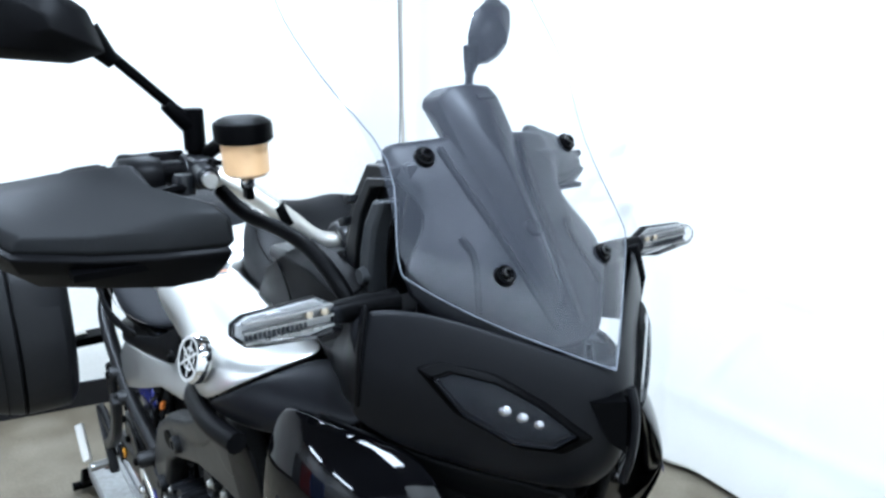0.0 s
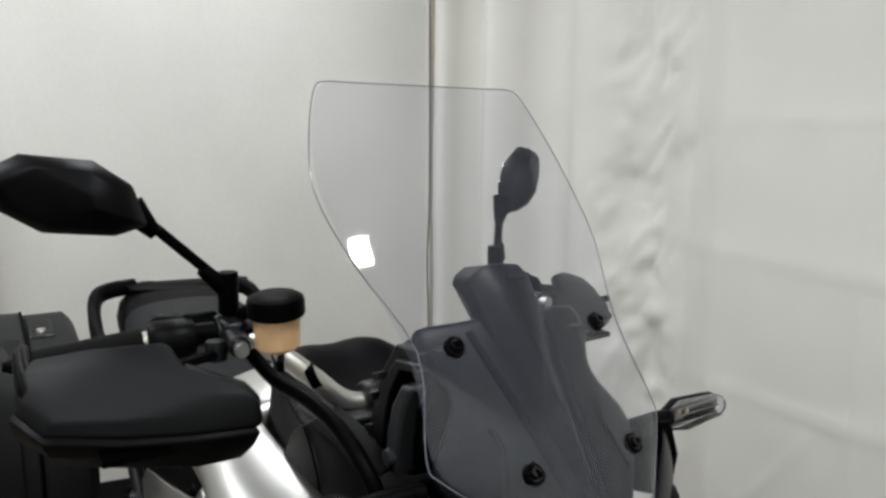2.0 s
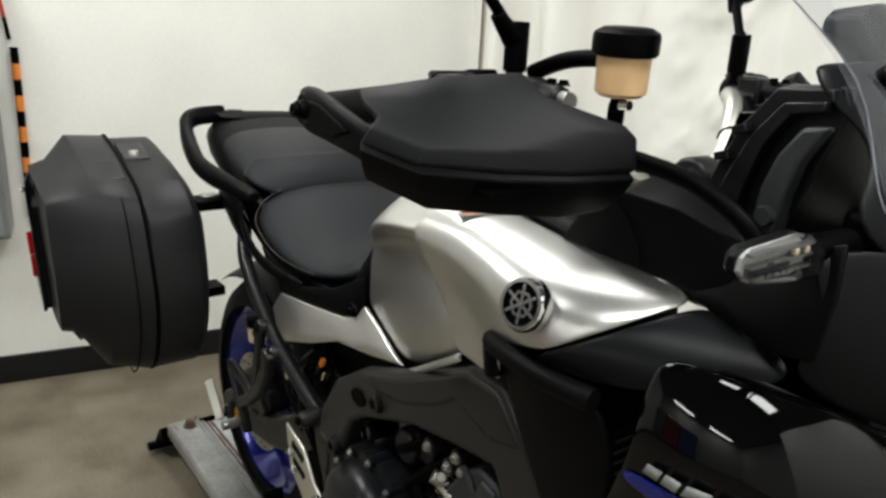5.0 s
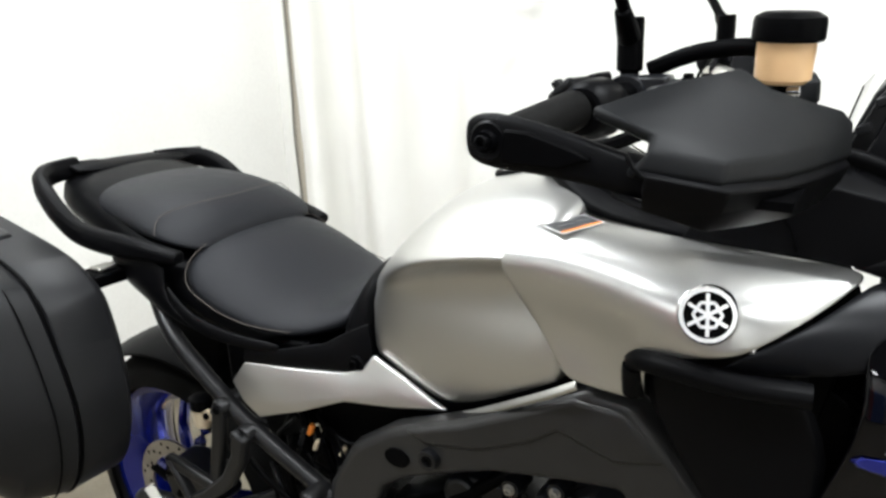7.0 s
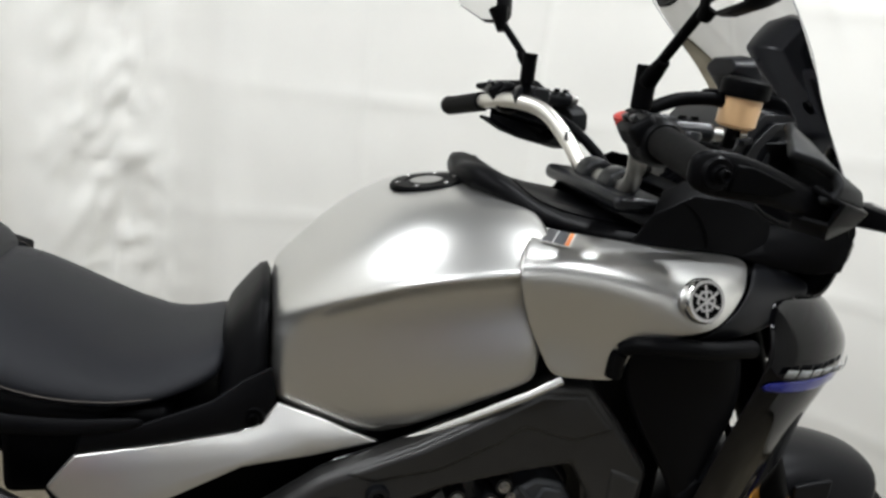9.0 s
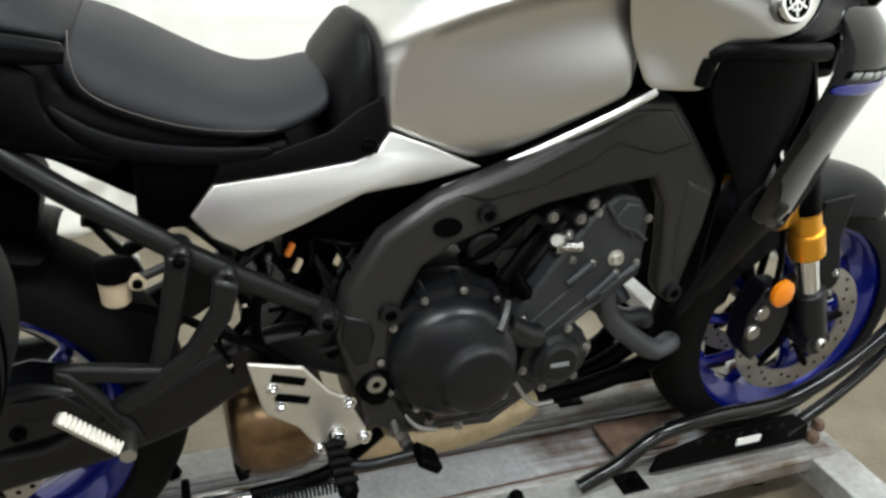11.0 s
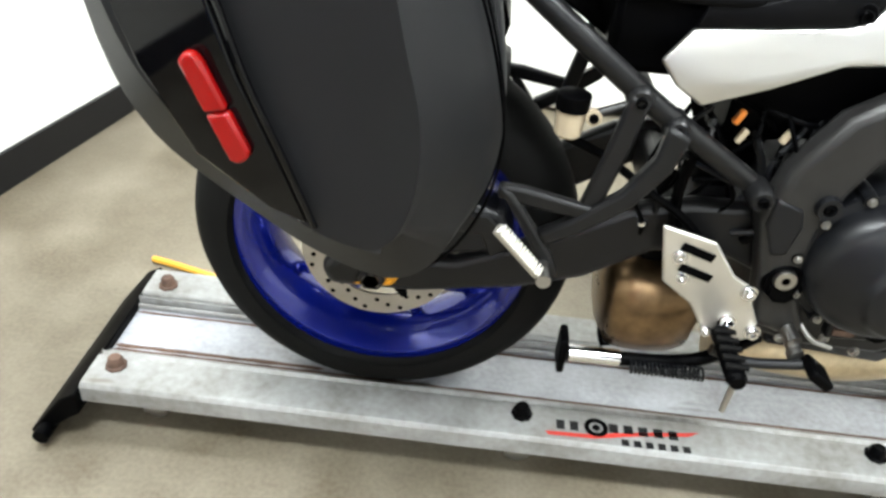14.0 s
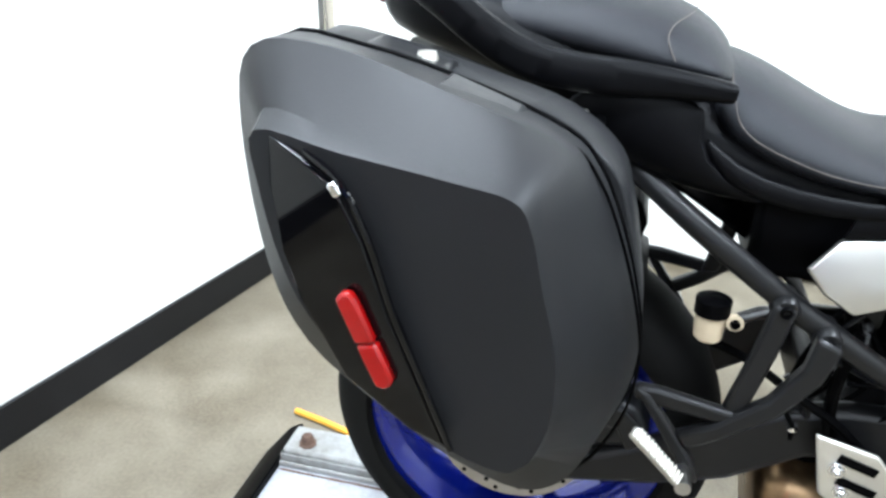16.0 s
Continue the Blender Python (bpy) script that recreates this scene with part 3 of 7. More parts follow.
def wheel(name, cx, cz, R, W, rim_r, label, disc_r, disc_y, spoke_y):
    w = part(name, lathe([(0.018, -0.06), (0.034, -0.06), (0.036, -0.05), (0.036, 0.05), (0.034, 0.06), (0.018, 0.06)], (cx, 0, cz), "y", 24, True), "dark", bike, label)
    h = W / 2
    prof = [(rim_r + 0.012, -h * 0.72), (rim_r + 0.03, -h * 0.93), (R - 0.075, -h), (R - 0.05, -h * 0.97), (R - 0.026, -h * 0.82), (R - 0.011, -h * 0.58), (R - 0.003, -h * 0.3), (R, 0)]
    prof = prof + [(r, -y) for r, y in reversed(prof[:-1])]
    ty = part("tyre", lathe(prof, (cx, 0, cz), "y", 96), "tyre", w, "black road tyre with worn tread")
    # tread grooves cut as dark slots standing just proud of the crown
    for k in range(26):
        a = 2 * math.pi * k / 26
        for s in (-1, 1):
            p0 = [(R - 0.0005, 0.10 * h * s, a), (R - 0.0025, 0.35 * h * s, a + 0.05), (R - 0.0105, 0.60 * h * s, a + 0.08)]
            line = [(cx + r * math.cos(b), y, cz + r * math.sin(b)) for r, y, b in p0]
            wd = 0.008 / R
            line2 = [(cx + r * math.cos(b + wd), y, cz + r * math.sin(b + wd)) for r, y, b in p0]
            TREAD.append((ty, line, line2))
    rp = [(rim_r + 0.016, -h * 0.80), (rim_r + 0.016, -h * 0.72), (rim_r + 0.004, -h * 0.66), (rim_r - 0.010, -h * 0.5), (rim_r - 0.026, -h * 0.3), (rim_r - 0.030, 0)]
    inner = [(rim_r - 0.036, 0), (rim_r - 0.034, -h * 0.32), (rim_r - 0.018, -h * 0.55), (rim_r - 0.006, -h * 0.72), (rim_r + 0.002, -h * 0.80)]
    half = rp + []
    full = half + [(r, -y) for r, y in reversed(half[:-1])] + [(r, -y) for r, y in reversed(inner)][0:] + inner[1:]
    part("rim", lathe(full, (cx, 0, cz), "y", 96, True), "blue", w, "metallic blue cast rim")
    for k in range(10):
        a = 2 * math.pi * (k // 2) / 5 + (0.16 if k % 2 else -0.16) + 0.3
        a1 = 2 * math.pi * (k // 2) / 5 + (0.30 if k % 2 else -0.30) + 0.3
        r0, r1 = 0.033, rim_r - 0.028
        p = lambda r, b, y: (cx + r * math.cos(b), y, cz + r * math.sin(b))
        sp = tube([p(r0, a, spoke_y * 0.8), p(0.5 * (r0 + r1), (a + a1) / 2, spoke_y), p(r1, a1, 0)], (0.014, 0.011), 8, 4)
        part("spoke", sp, "blue", w)
    for dy in disc_y:
        th = 0.0025
        d = part("brake_disc", lathe([(disc_r * 0.70, dy - th), (disc_r, dy - th), (disc_r, dy + th), (disc_r * 0.70, dy + th)], (cx, 0, cz), "y", 64, True), "disc", w, "drilled steel brake disc")
        for k in range(36):
            a = 2 * math.pi * k / 36
            r = disc_r * (0.78, 0.86, 0.93)[k % 3]
            hole = lathe([(0.0, 0.0), (0.0042, 0.0), (0.0042, 0.0004)], (cx + r * math.cos(a), dy - th - 0.0006, cz + r * math.sin(a)), "y", 8)
            part("drill_hole", hole, "dark", d)
        for b in (2 * math.pi * k / 5 for k in range(5)):
            part("carrier_arm", tube([(cx + 0.04 * math.cos(b), dy, cz + 0.04 * math.sin(b)), (cx + disc_r * 0.74 * math.cos(b + 0.2), dy, cz + disc_r * 0.74 * math.sin(b + 0.2))], 0.008, 8), "dark", d, "black disc carrier arm")
    return w


TREAD = []
front = wheel("front_wheel", 1.5, 0.40, 0.30, 0.12, 0.218, "front wheel, blue cast rim with twin discs", 0.149, (-0.072, 0.072), -0.03)
rear = wheel("rear_wheel", 0.0, 0.415, 0.315, 0.18, 0.220, "rear wheel, blue cast rim on a wide tyre", 0.122, (-0.086,), -0.04)
for k, ty in enumerate((front.children[0], rear.children[0])):
    mine = [(a, b) for o, a, b in TREAD if o == ty]
    vs, fs = [], []
    for a, b in mine:
        i = len(vs)
        vs += a + b
        fs += [(i, i + 1, i + 4, i + 3), (i + 1, i + 2, i + 5, i + 4)]
    # grooves lie a hair above the rubber
    c = Vector((1.5, 0, 0.40)) if k == 0 else Vector((0, 0, 0.415))
    vs = [tuple(c + (Vector(v) - c) * 1.004) for v in vs]
    part("tread_groove", raw(vs, fs), "dark", ty)

# fork, axle, caliper
for s in (-1, 1):
    y = 0.105 * s
    axle, crown = Vector((1.495, y, 0.425)), Vector((1.215, y, 1.06))
    d = (crown - axle).normalized()
    part("fork_slider", rod(axle + d * 0.04, axle + d * 0.30, 0.0215, 20), "chrome", bike, "polished fork tube")
    part("fork_outer", tube([axle + d * 0.195, axle + d * 0.295], 0.0285, 20), "gold", bike, "gold anodised fork leg")
    part("fork_top", tube([axle + d * 0.29, axle + d * 0.70], 0.0285, 20), "dark", bike, "black upper fork tube")
    part("fork_collar", tube([axle + d * 0.192, axle + d * 0.25], 0.0335, 20), "gold", bike, "gold fork collar", bevel=0.004)
    part("axle_lug", join(tube([axle + d * -0.02, axle + d * 0.10], 0.031, 14), tube([(1.50, y - 0.028 * s, 0.402), (1.50, y + 0.026 * s, 0.402)], 0.030, 16)), "engine", bike, "black axle lug", bevel=0.003)
    part("axle_nut", lathe([(0.006, -0.004), (0.012, -0.004), (0.014, 0.0), (0.014, 0.01), (0.006, 0.01)], (1.50, y + 0.026 * s if s > 0 else y - 0.034, 0.402), "y", 16), "steel", bike)
    cal = part("brake_caliper", prism([(1.335, 0.40), (1.365, 0.36), (1.42, 0.40), (1.43, 0.47), (1.40, 0.53), (1.355, 0.53), (1.33, 0.47)], y * 0.45, y * 1.0), "engine", bike, "black front brake caliper", bevel=0.008)
    for bx, bz in ((1.352, 0.478), (1.343, 0.436)):
        part("caliper_piston_cap", lathe([(0, -0.006), (0.013, -0.006), (0.016, -0.002), (0.016, 0.004), (0, 0.004)], (bx, y * 1.0 if s > 0 else y - 0.003, bz), "y", 20), "steel", cal, "bright caliper cap")
    part("side_reflector", moved(lathe([(0, -0.010), (0.018, -0.010), (0.024, -0.005), (0.024, 0.004), (0, 0.004)], (0, 0, 0), "y", 24), Matrix.Translation((1.358, y + 0.028 * s, 0.536)) @ Matrix.Diagonal((1, s * -1, 1.15, 1))), "amber", bike, "round amber reflector")
part("front_axle", rod((1.50, -0.13, 0.402), (1.50, 0.13, 0.402), 0.012), "steel", bike)
part("brake_hose", tube([(1.36, -0.11, 0.52), (1.33, -0.13, 0.62), (1.29, -0.12, 0.75), (1.24, -0.08, 0.9)], 0.0055, 8), "dark", bike)

# front mudguard
rows = []
for a in [radians(v) for v in (68, 76, 84, 92, 104, 116, 130, 142)]:
    row = []
    for y, dr in ((-0.095, -0.055), (-0.088, -0.02), (-0.07, 0.008), (-0.035, 0.020), (0, 0.023), (0.035, 0.020), (0.07, 0.008), (0.088, -0.02), (0.095, -0.055)):
        r = 0.315 + dr
        row.append((1.5 + r * math.cos(a), y, 0.40 + r * math.sin(a)))
    rows.append(row)
part("front_mudguard", sheet(rows), "grey", bike, "dark grey front mudguard", sub=1, solid=0.004)
both("mudguard_stay", prism([(1.43, 0.70), (1.50, 0.71), (1.50, 0.62), (1.535, 0.53), (1.50, 0.46), (1.45, 0.52), (1.43, 0.60)], -0.100, -0.092), "grey", bike, "grey mudguard side plate", bevel=0.003)
for z in (0.545, 0.50):
    screw("bolt", (1.515, -0.102, z), 0.006, bike)

# ---- fuel tank ----
def half(top, cx, sh, rec, mid, bot):
    """Half outline: rounded top, shoulder, knee recess, lower edge."""
    return [(0, top), (cx, top - 0.004), (sh[0] * 0.72, top - 0.5 * (top - sh[1]) + 0.012), (sh[0] * 0.965, sh[1] + 0.008), (sh[0] * 0.992, sh[1] + 0.001), (sh[0] - 0.001, sh[1] - 0.006), (sh[0] - 0.86 * (sh[0] - rec[0]), sh[1] - 0.020), rec, mid, bot, (bot[0] - 0.012, bot[1] - 0.012), (0, bot[1] - 0.012)]


tank = part("fuel_tank", body([
    (0.572, half(1.000, 0.05, (0.108, 0.972), (0.124, 0.948), (0.127, 0.920), (0.130, 0.890))),
    (0.592, half(1.022, 0.06, (0.128, 0.990), (0.134, 0.958), (0.134, 0.918), (0.134, 0.878))),
    (0.640, half(1.074, 0.07, (0.166, 1.022), (0.148, 0.984), (0.146, 0.922), (0.140, 0.858))),
    (0.700, half(1.124, 0.08, (0.204, 1.054), (0.158, 1.004), (0.160, 0.922), (0.146, 0.835))),
    (0.760, half(1.147, 0.09, (0.226, 1.074), (0.168, 1.014), (0.176, 0.932), (0.161, 0.856))),
    (0.830, half(1.158, 0.10, (0.231, 1.086), (0.178, 1.024), (0.192, 0.952), (0.182, 0.898))),
    (0.890, half(1.152, 0.10, (0.228, 1.090), (0.188, 1.034), (0.202, 0.972), (0.198, 0.934))),
    (0.915, half(1.140, 0.10, (0.218, 1.088), (0.192, 1.040), (0.202, 0.982), (0.200, 0.948))),
]), "silver", bike, "matte silver fuel tank with knee recess", sub=2)
ring = part("filler_cap", lathe([(0, 0.006), (0.026, 0.006), (0.028, 0.003), (0.034, 0.003), (0.036, 0.007), (0.056, 0.006), (0.060, 0.0), (0.060, -0.012)], (0, 0, 0), "z", 40), "dark", tank, "black ring filler cap")
ring.matrix_local = pose(0.776, -0.004, 1.1465, 0, -10, 0) @ Matrix.Diagonal((0.86, 0.86, 0.45, 1))
part("cap_plate", lathe([(0, 0.008), (0.024, 0.008), (0.026, 0.006), (0.026, 0.003), (0, 0.003)], (0, 0, 0), "z", 32), "steel", ring, "bright centre of the filler cap")
for k in range(6):
    b = screw("cap_bolt", (0.047 * math.cos(k * 1.047), 0.047 * math.sin(k * 1.047), 0.007), 0.0035, ring, (0, 0, 1), "chrome")
# black trim over the tank front
part("tank_trim", body([
    (0.812, [(0, 1.176), (0.03, 1.182), (0.055, 1.180), (0.066, 1.170), (0.064, 1.148), (0, 1.148)]),
    (0.838, [(0, 1.178), (0.04, 1.188), (0.078, 1.186), (0.096, 1.172), (0.094, 1.146), (0, 1.146)]),
    (0.870, [(0, 1.166), (0.05, 1.176), (0.092, 1.174), (0.116, 1.154), (0.116, 1.128), (0, 1.128)]),
    (0.905, [(0, 1.146), (0.06, 1.154), (0.104, 1.150), (0.132, 1.132), (0.136, 1.112), (0, 1.110)]),
    (0.960, [(0, 1.132), (0.06, 1.140), (0.112, 1.136), (0.148, 1.126), (0.154, 1.108), (0, 1.100)]),
    (1.060, [(0, 1.120), (0.06, 1.128), (0.118, 1.124), (0.150, 1.116), (0.156, 1.098), (0, 1.090)]),
    (1.200, [(0, 1.108), (0.06, 1.114), (0.116, 1.112), (0.144, 1.104), (0.148, 1.088), (0, 1.080)]),
]), "satin", bike, "satin black trim over the tank front", sub=1)
both("trim_line", tube([(0.868, -0.093, 1.1745), (0.905, -0.105, 1.1505), (0.960, -0.113, 1.1365), (1.060, -0.119, 1.1245), (1.190, -0.117, 1.1125)], 0.0012, 6), "dark", bike, "thin seam along the tank trim")
# steering nacelle behind the screen under the bar
both("nacelle", sheet([
    [(1.020, -0.152, 1.112), (1.075, -0.154, 1.110), (1.140, -0.152, 1.106), (1.225, -0.150, 1.098)],
    [(1.044, -0.150, 1.150), (1.100, -0.152, 1.178), (1.160, -0.150, 1.174), (1.225, -0.146, 1.158)],
    [(1.072, -0.118, 1.176), (1.110, -0.120, 1.195), (1.160, -0.116, 1.188), (1.225, -0.112, 1.172)]]), "satin", bike, "faceted black inner panel", solid=0.004, bevel=0.005, segs=3)
both("nacelle_seam", tube([(1.085, -0.1540, 1.171), (1.108, -0.1560, 1.155), (1.125, -0.1562, 1.130), (1.130, -0.1562, 1.112)], 0.0012, 6), "dark", bike, "fine panel joint")

# side covers carrying the round emblem
cover_rows = [
    [(0.862, -0.190, 1.123), (0.903, -0.142, 1.122), (0.955, -0.146, 1.119), (1.035, -0.147, 1.110), (1.117, -0.147, 1.105), (1.205, -0.146, 1.100)],
    [(0.842, -0.232, 1.096), (0.895, -0.220, 1.114), (0.960, -0.212, 1.111), (1.040, -0.214, 1.098), (1.115, -0.205, 1.093), (1.185, -0.178, 1.088)],
    [(0.846, -0.229, 1.070), (0.900, -0.236, 1.078), (0.965, -0.242, 1.077), (1.035, -0.250, 1.073), (1.100, -0.246, 1.070), (1.160, -0.216, 1.070)],
    [(0.872, -0.208, 1.018), (0.922, -0.206, 1.020), (0.970, -0.218, 1.026), (1.022, -0.244, 1.034), (1.075, -0.252, 1.036), (1.118, -0.246, 1.042)],
    [(0.886, -0.206, 0.996), (0.930, -0.203, 0.994), (0.972, -0.212, 1.000), (1.014, -0.234, 1.010), (1.056, -0.247, 1.020), (1.096, -0.248, 1.029)]]
tail_rows = [cover_rows[4][:4],
    [(0.900, -0.206, 0.972), (0.938, -0.204, 0.968), (0.975, -0.208, 0.972), (1.008, -0.221, 0.978)],
    [(0.914, -0.208, 0.949), (0.945, -0.207, 0.945), (0.980, -0.209, 0.944), (1.009, -0.213, 0.944)]]
cover = join(sheet(cover_rows), sheet(tail_rows))
bmesh.ops.remove_doubles(cover, verts=cover.verts[:], dist=1e-4)
both("side_cover", cover, "silver", bike, "matte silver tank side cover", sub=2, solid=0.006)
both("side_cover_nose", sheet([
    [(1.098, -0.248, 1.029), (1.120, -0.246, 1.042), (1.162, -0.217, 1.070), (1.187, -0.179, 1.088), (1.207, -0.148, 1.099)],
    [(1.090, -0.246, 1.020), (1.150, -0.238, 1.032), (1.205, -0.212, 1.050), (1.240, -0.182, 1.070), (1.262, -0.152, 1.086)],
    [(1.075, -0.240, 1.012), (1.150, -0.234, 1.014), (1.225, -0.206, 1.026), (1.275, -0.182, 1.048), (1.310, -0.160, 1.070)]]), "grey", bike, "dark grey nose of the side cover", sub=2, solid=0.006)
for s in (-1, 1):
    n = Vector((0.10, -1, 0.30)).normalized()
    if s > 0:
        n.y = -n.y
    c = Vector((1.074, 0.256 * s, 1.072))
    q = Vector((0, 0, 1)).rotation_difference(n)
    m = Matrix.Translation(c) @ q.to_matrix().to_4x4()
    em = part("emblem", moved(lathe([(0, 0.0005), (0.021, 0.0005), (0.0215, 0.004), (0.0255, 0.004), (0.028, 0.0), (0.028, -0.010), (0, -0.010)], (0, 0, 0), "z", 40), m), "chrome", bike, "round chrome tank emblem")
    part("emblem_field", moved(lathe([(0, 0.0014), (0.0212, 0.0014), (0.0212, 0.0)], (0, 0, 0), "z", 40), m), "dark", em, "black emblem ground")
    for k in range(3):
        arm = [(-0.0017, -0.020), (0.0017, -0.020), (0.0017, 0.020), (-0.0017, 0.020)]
        bar = raw([(x, y, z) for z in (0.001 + 0.0004 * k, 0.003 + 0.0004 * k) for x, y in arm], [(3, 2, 1, 0), (4, 5, 6, 7), (0, 1, 5, 4), (1, 2, 6, 5), (2, 3, 7, 6), (3, 0, 4, 7)])
        part("emblem_bar", moved(bar, m @ pose(0, 0, 0, 0, 0, 60 * k + 10)), "chrome", em, "chrome star bar")
    for k in range(6):
        part("emblem_prong", moved(box(-0.0065, 0.0065, 0.0095, 0.0125, 0.001, 0.0028), m @ pose(0, 0, 0, 0, 0, 60 * k + 10)), "chrome", em, "chrome prong")
# warning sticker
STICK = pose(0.909, -0.176, 1.1200, 5, 0, 0) @ pose(0, 0, 0, 0, 0, 60)
lab = part("sticker", moved(box(-0.028, 0.028, -0.0185, 0.0185, 0.0, 0.0006), STICK), "paper", bike, "white edged warning sticker with dark print and an orange band")
part("sticker_print", moved(box(-0.0265, 0.0265, 0.004, 0.017, 0.0007, 0.0010), STICK), "sticker", lab, "dark printed field")
part("sticker_print", moved(box(-0.0265, 0.0265, -0.011, 0.0028, 0.0007, 0.0010), STICK), "pipe", lab, "grey printed field")
part("sticker_band", moved(box(-0.0265, 0.0265, -0.0165, -0.0115, 0.0007, 0.0010), STICK), "orange", lab, "orange band")

# ---- seats and tail ----
part("rider_seat", body([
    (0.200, [(0, 1.006), (0.07, 1.004), (0.130, 0.992), (0.158, 0.974), (0.160, 0.950), (0, 0.940)]),
    (0.240, [(0, 1.006), (0.08, 1.004), (0.150, 0.984), (0.181, 0.952), (0.176, 0.920), (0, 0.905)]),
    (0.300, [(0, 0.980), (0.08, 0.978), (0.155, 0.958), (0.189, 0.922), (0.182, 0.894), (0, 0.880)]),
    (0.380, [(0, 0.934), (0.08, 0.933), (0.148, 0.920), (0.178, 0.898), (0.172, 0.878), (0, 0.865)]),
    (0.440, [(0, 0.914), (0.07, 0.914), (0.126, 0.906), (0.152, 0.890), (0.154, 0.872), (0, 0.862)]),
    (0.495, [(0, 0.930), (0.05, 0.930), (0.100, 0.922), (0.122, 0.908), (0.130, 0.886), (0, 0.876)]),
    (0.530, [(0, 0.944), (0.05, 0.944), (0.086, 0.938), (0.102, 0.924), (0.112, 0.902), (0, 0.892)]),
]), "seat", bike, "black vinyl rider seat with stitched seam", sub=2)
part("pillion_seat", body([
    (-0.105, [(0, 1.066), (0.06, 1.065), (0.100, 1.058), (0.115, 1.050), (0.110, 1.042), (0, 1.038)]),
    (-0.060, [(0, 1.081), (0.07, 1.079), (0.122, 1.068), (0.142, 1.050), (0.134, 1.032), (0, 1.026)]),
    (0.030, [(0, 1.086), (0.08, 1.083), (0.136, 1.068), (0.158, 1.040), (0.148, 1.012), (0, 1.002)]),
    (0.110, [(0, 1.078), (0.09, 1.073), (0.146, 1.054), (0.170, 1.026), (0.160, 1.002), (0, 0.990)]),
    (0.165, [(0, 1.064), (0.09, 1.058), (0.146, 1.038), (0.173, 1.014), (0.164, 0.998), (0, 0.975)]),
    (0.208, [(0, 1.042), (0.085, 1.036), (0.132, 1.020), (0.164, 1.006), (0.158, 0.994), (0, 0.970)]),
    (0.236, [(0, 1.010), (0.07, 1.005), (0.104, 0.994), (0.118, 0.984), (0.112, 0.976), (0, 0.964)]),
]), "seat", bike, "black vinyl pillion seat", sub=2)
for s in (-1, 1):
    stitch = tube([(0.226, 0.120 * s, 0.9985), (0.228, 0.158 * s, 0.980), (0.238, 0.1795 * s, 0.954), (0.268, 0.1868 * s, 0.934), (0.330, 0.1878 * s, 0.912), (0.390, 0.1785 * s, 0.900), (0.440, 0.1565 * s, 0.892)], 0.0008, 5, 10)
    part("stitching", stitch, "thread", bike, "tan seam stitching")
    part("stitching", tube([(0.160, 0.170 * s, 1.016), (0.150, 0.154 * s, 1.037), (0.156, 0.130 * s, 1.0495), (0.176, 0.080 * s, 1.0575), (0.186, 0.0, 1.0585)], 0.0008, 5, 10), "thread", bike, "tan seam stitching")
    dz = -0.016 if s > 0 else 0.0
    rail = smooth_line([(x, y, z + dz) for x, y, z in ((0.225, 0.176 * s, 0.988), (0.150, 0.192 * s, 0.998), (0.070, 0.202 * s, 1.004), (0.005, 0.207 * s, 1.016), (-0.045, 0.206 * s, 1.042), (-0.085, 0.201 * s, 1.070), (-0.122, 0.186 * s, 1.090), (-0.150, 0.150 * s, 1.097), (-0.162, 0.090 * s, 1.099))], 5)
    rings = []
    for i, q in enumerate(rail):
        d = (rail[min(i + 1, len(rail) - 1)] - rail[max(i - 1, 0)]).normalized()
        u = d.cross(Vector((0, 0, 1))).normalized()
        w = u.cross(d)
        hh = 0.010 + 0.010 * min(1.0, i / 8)
        rings.append([tuple(q + u * cu * 0.014 + w * cw * hh) for cu, cw in ((-1, -0.6), (-0.6, -1), (0.6, -1), (1, -0.6), (1, 0.5), (0.5, 1), (-0.5, 1), (-1, 0.5))])
    part("grab_rail", loft(rings), "satin", bike, "black moulded grab rail", bevel=0.003)
rack = part("tail_plate", sheet([
    [(-0.128, -0.150, 1.096), (-0.122, -0.070, 1.092), (-0.120, 0.0, 1.091), (-0.122, 0.070, 1.092), (-0.128, 0.150, 1.096)],
    [(-0.150, -0.160, 1.108), (-0.150, -0.070, 1.106), (-0.150, 0.0, 1.105), (-0.150, 0.070, 1.106), (-0.150, 0.160, 1.108)],
    [(-0.178, -0.140, 1.106), (-0.190, -0.070, 1.104), (-0.194, 0.0, 1.104), (-0.190, 0.070, 1.104), (-0.178, 0.140, 1.106)],
    [(-0.182, -0.136, 1.090), (-0.196, -0.070, 1.088), (-0.200, 0.0, 1.088), (-0.196, 0.070, 1.088), (-0.182, 0.136, 1.090)]]), "satin", bike, "black moulded tail plate behind the seat", solid=0.008, bevel=0.003)
rack.matrix_local = pose(0, 0, -0.008, -2.2, 0, 0)
for y in (-0.10, 0.10):
    part("plate_slot", box(-0.176, -0.158, y - 0.016, y + 0.016, 1.1095, 1.1115), "dark", rack, "strap slot")
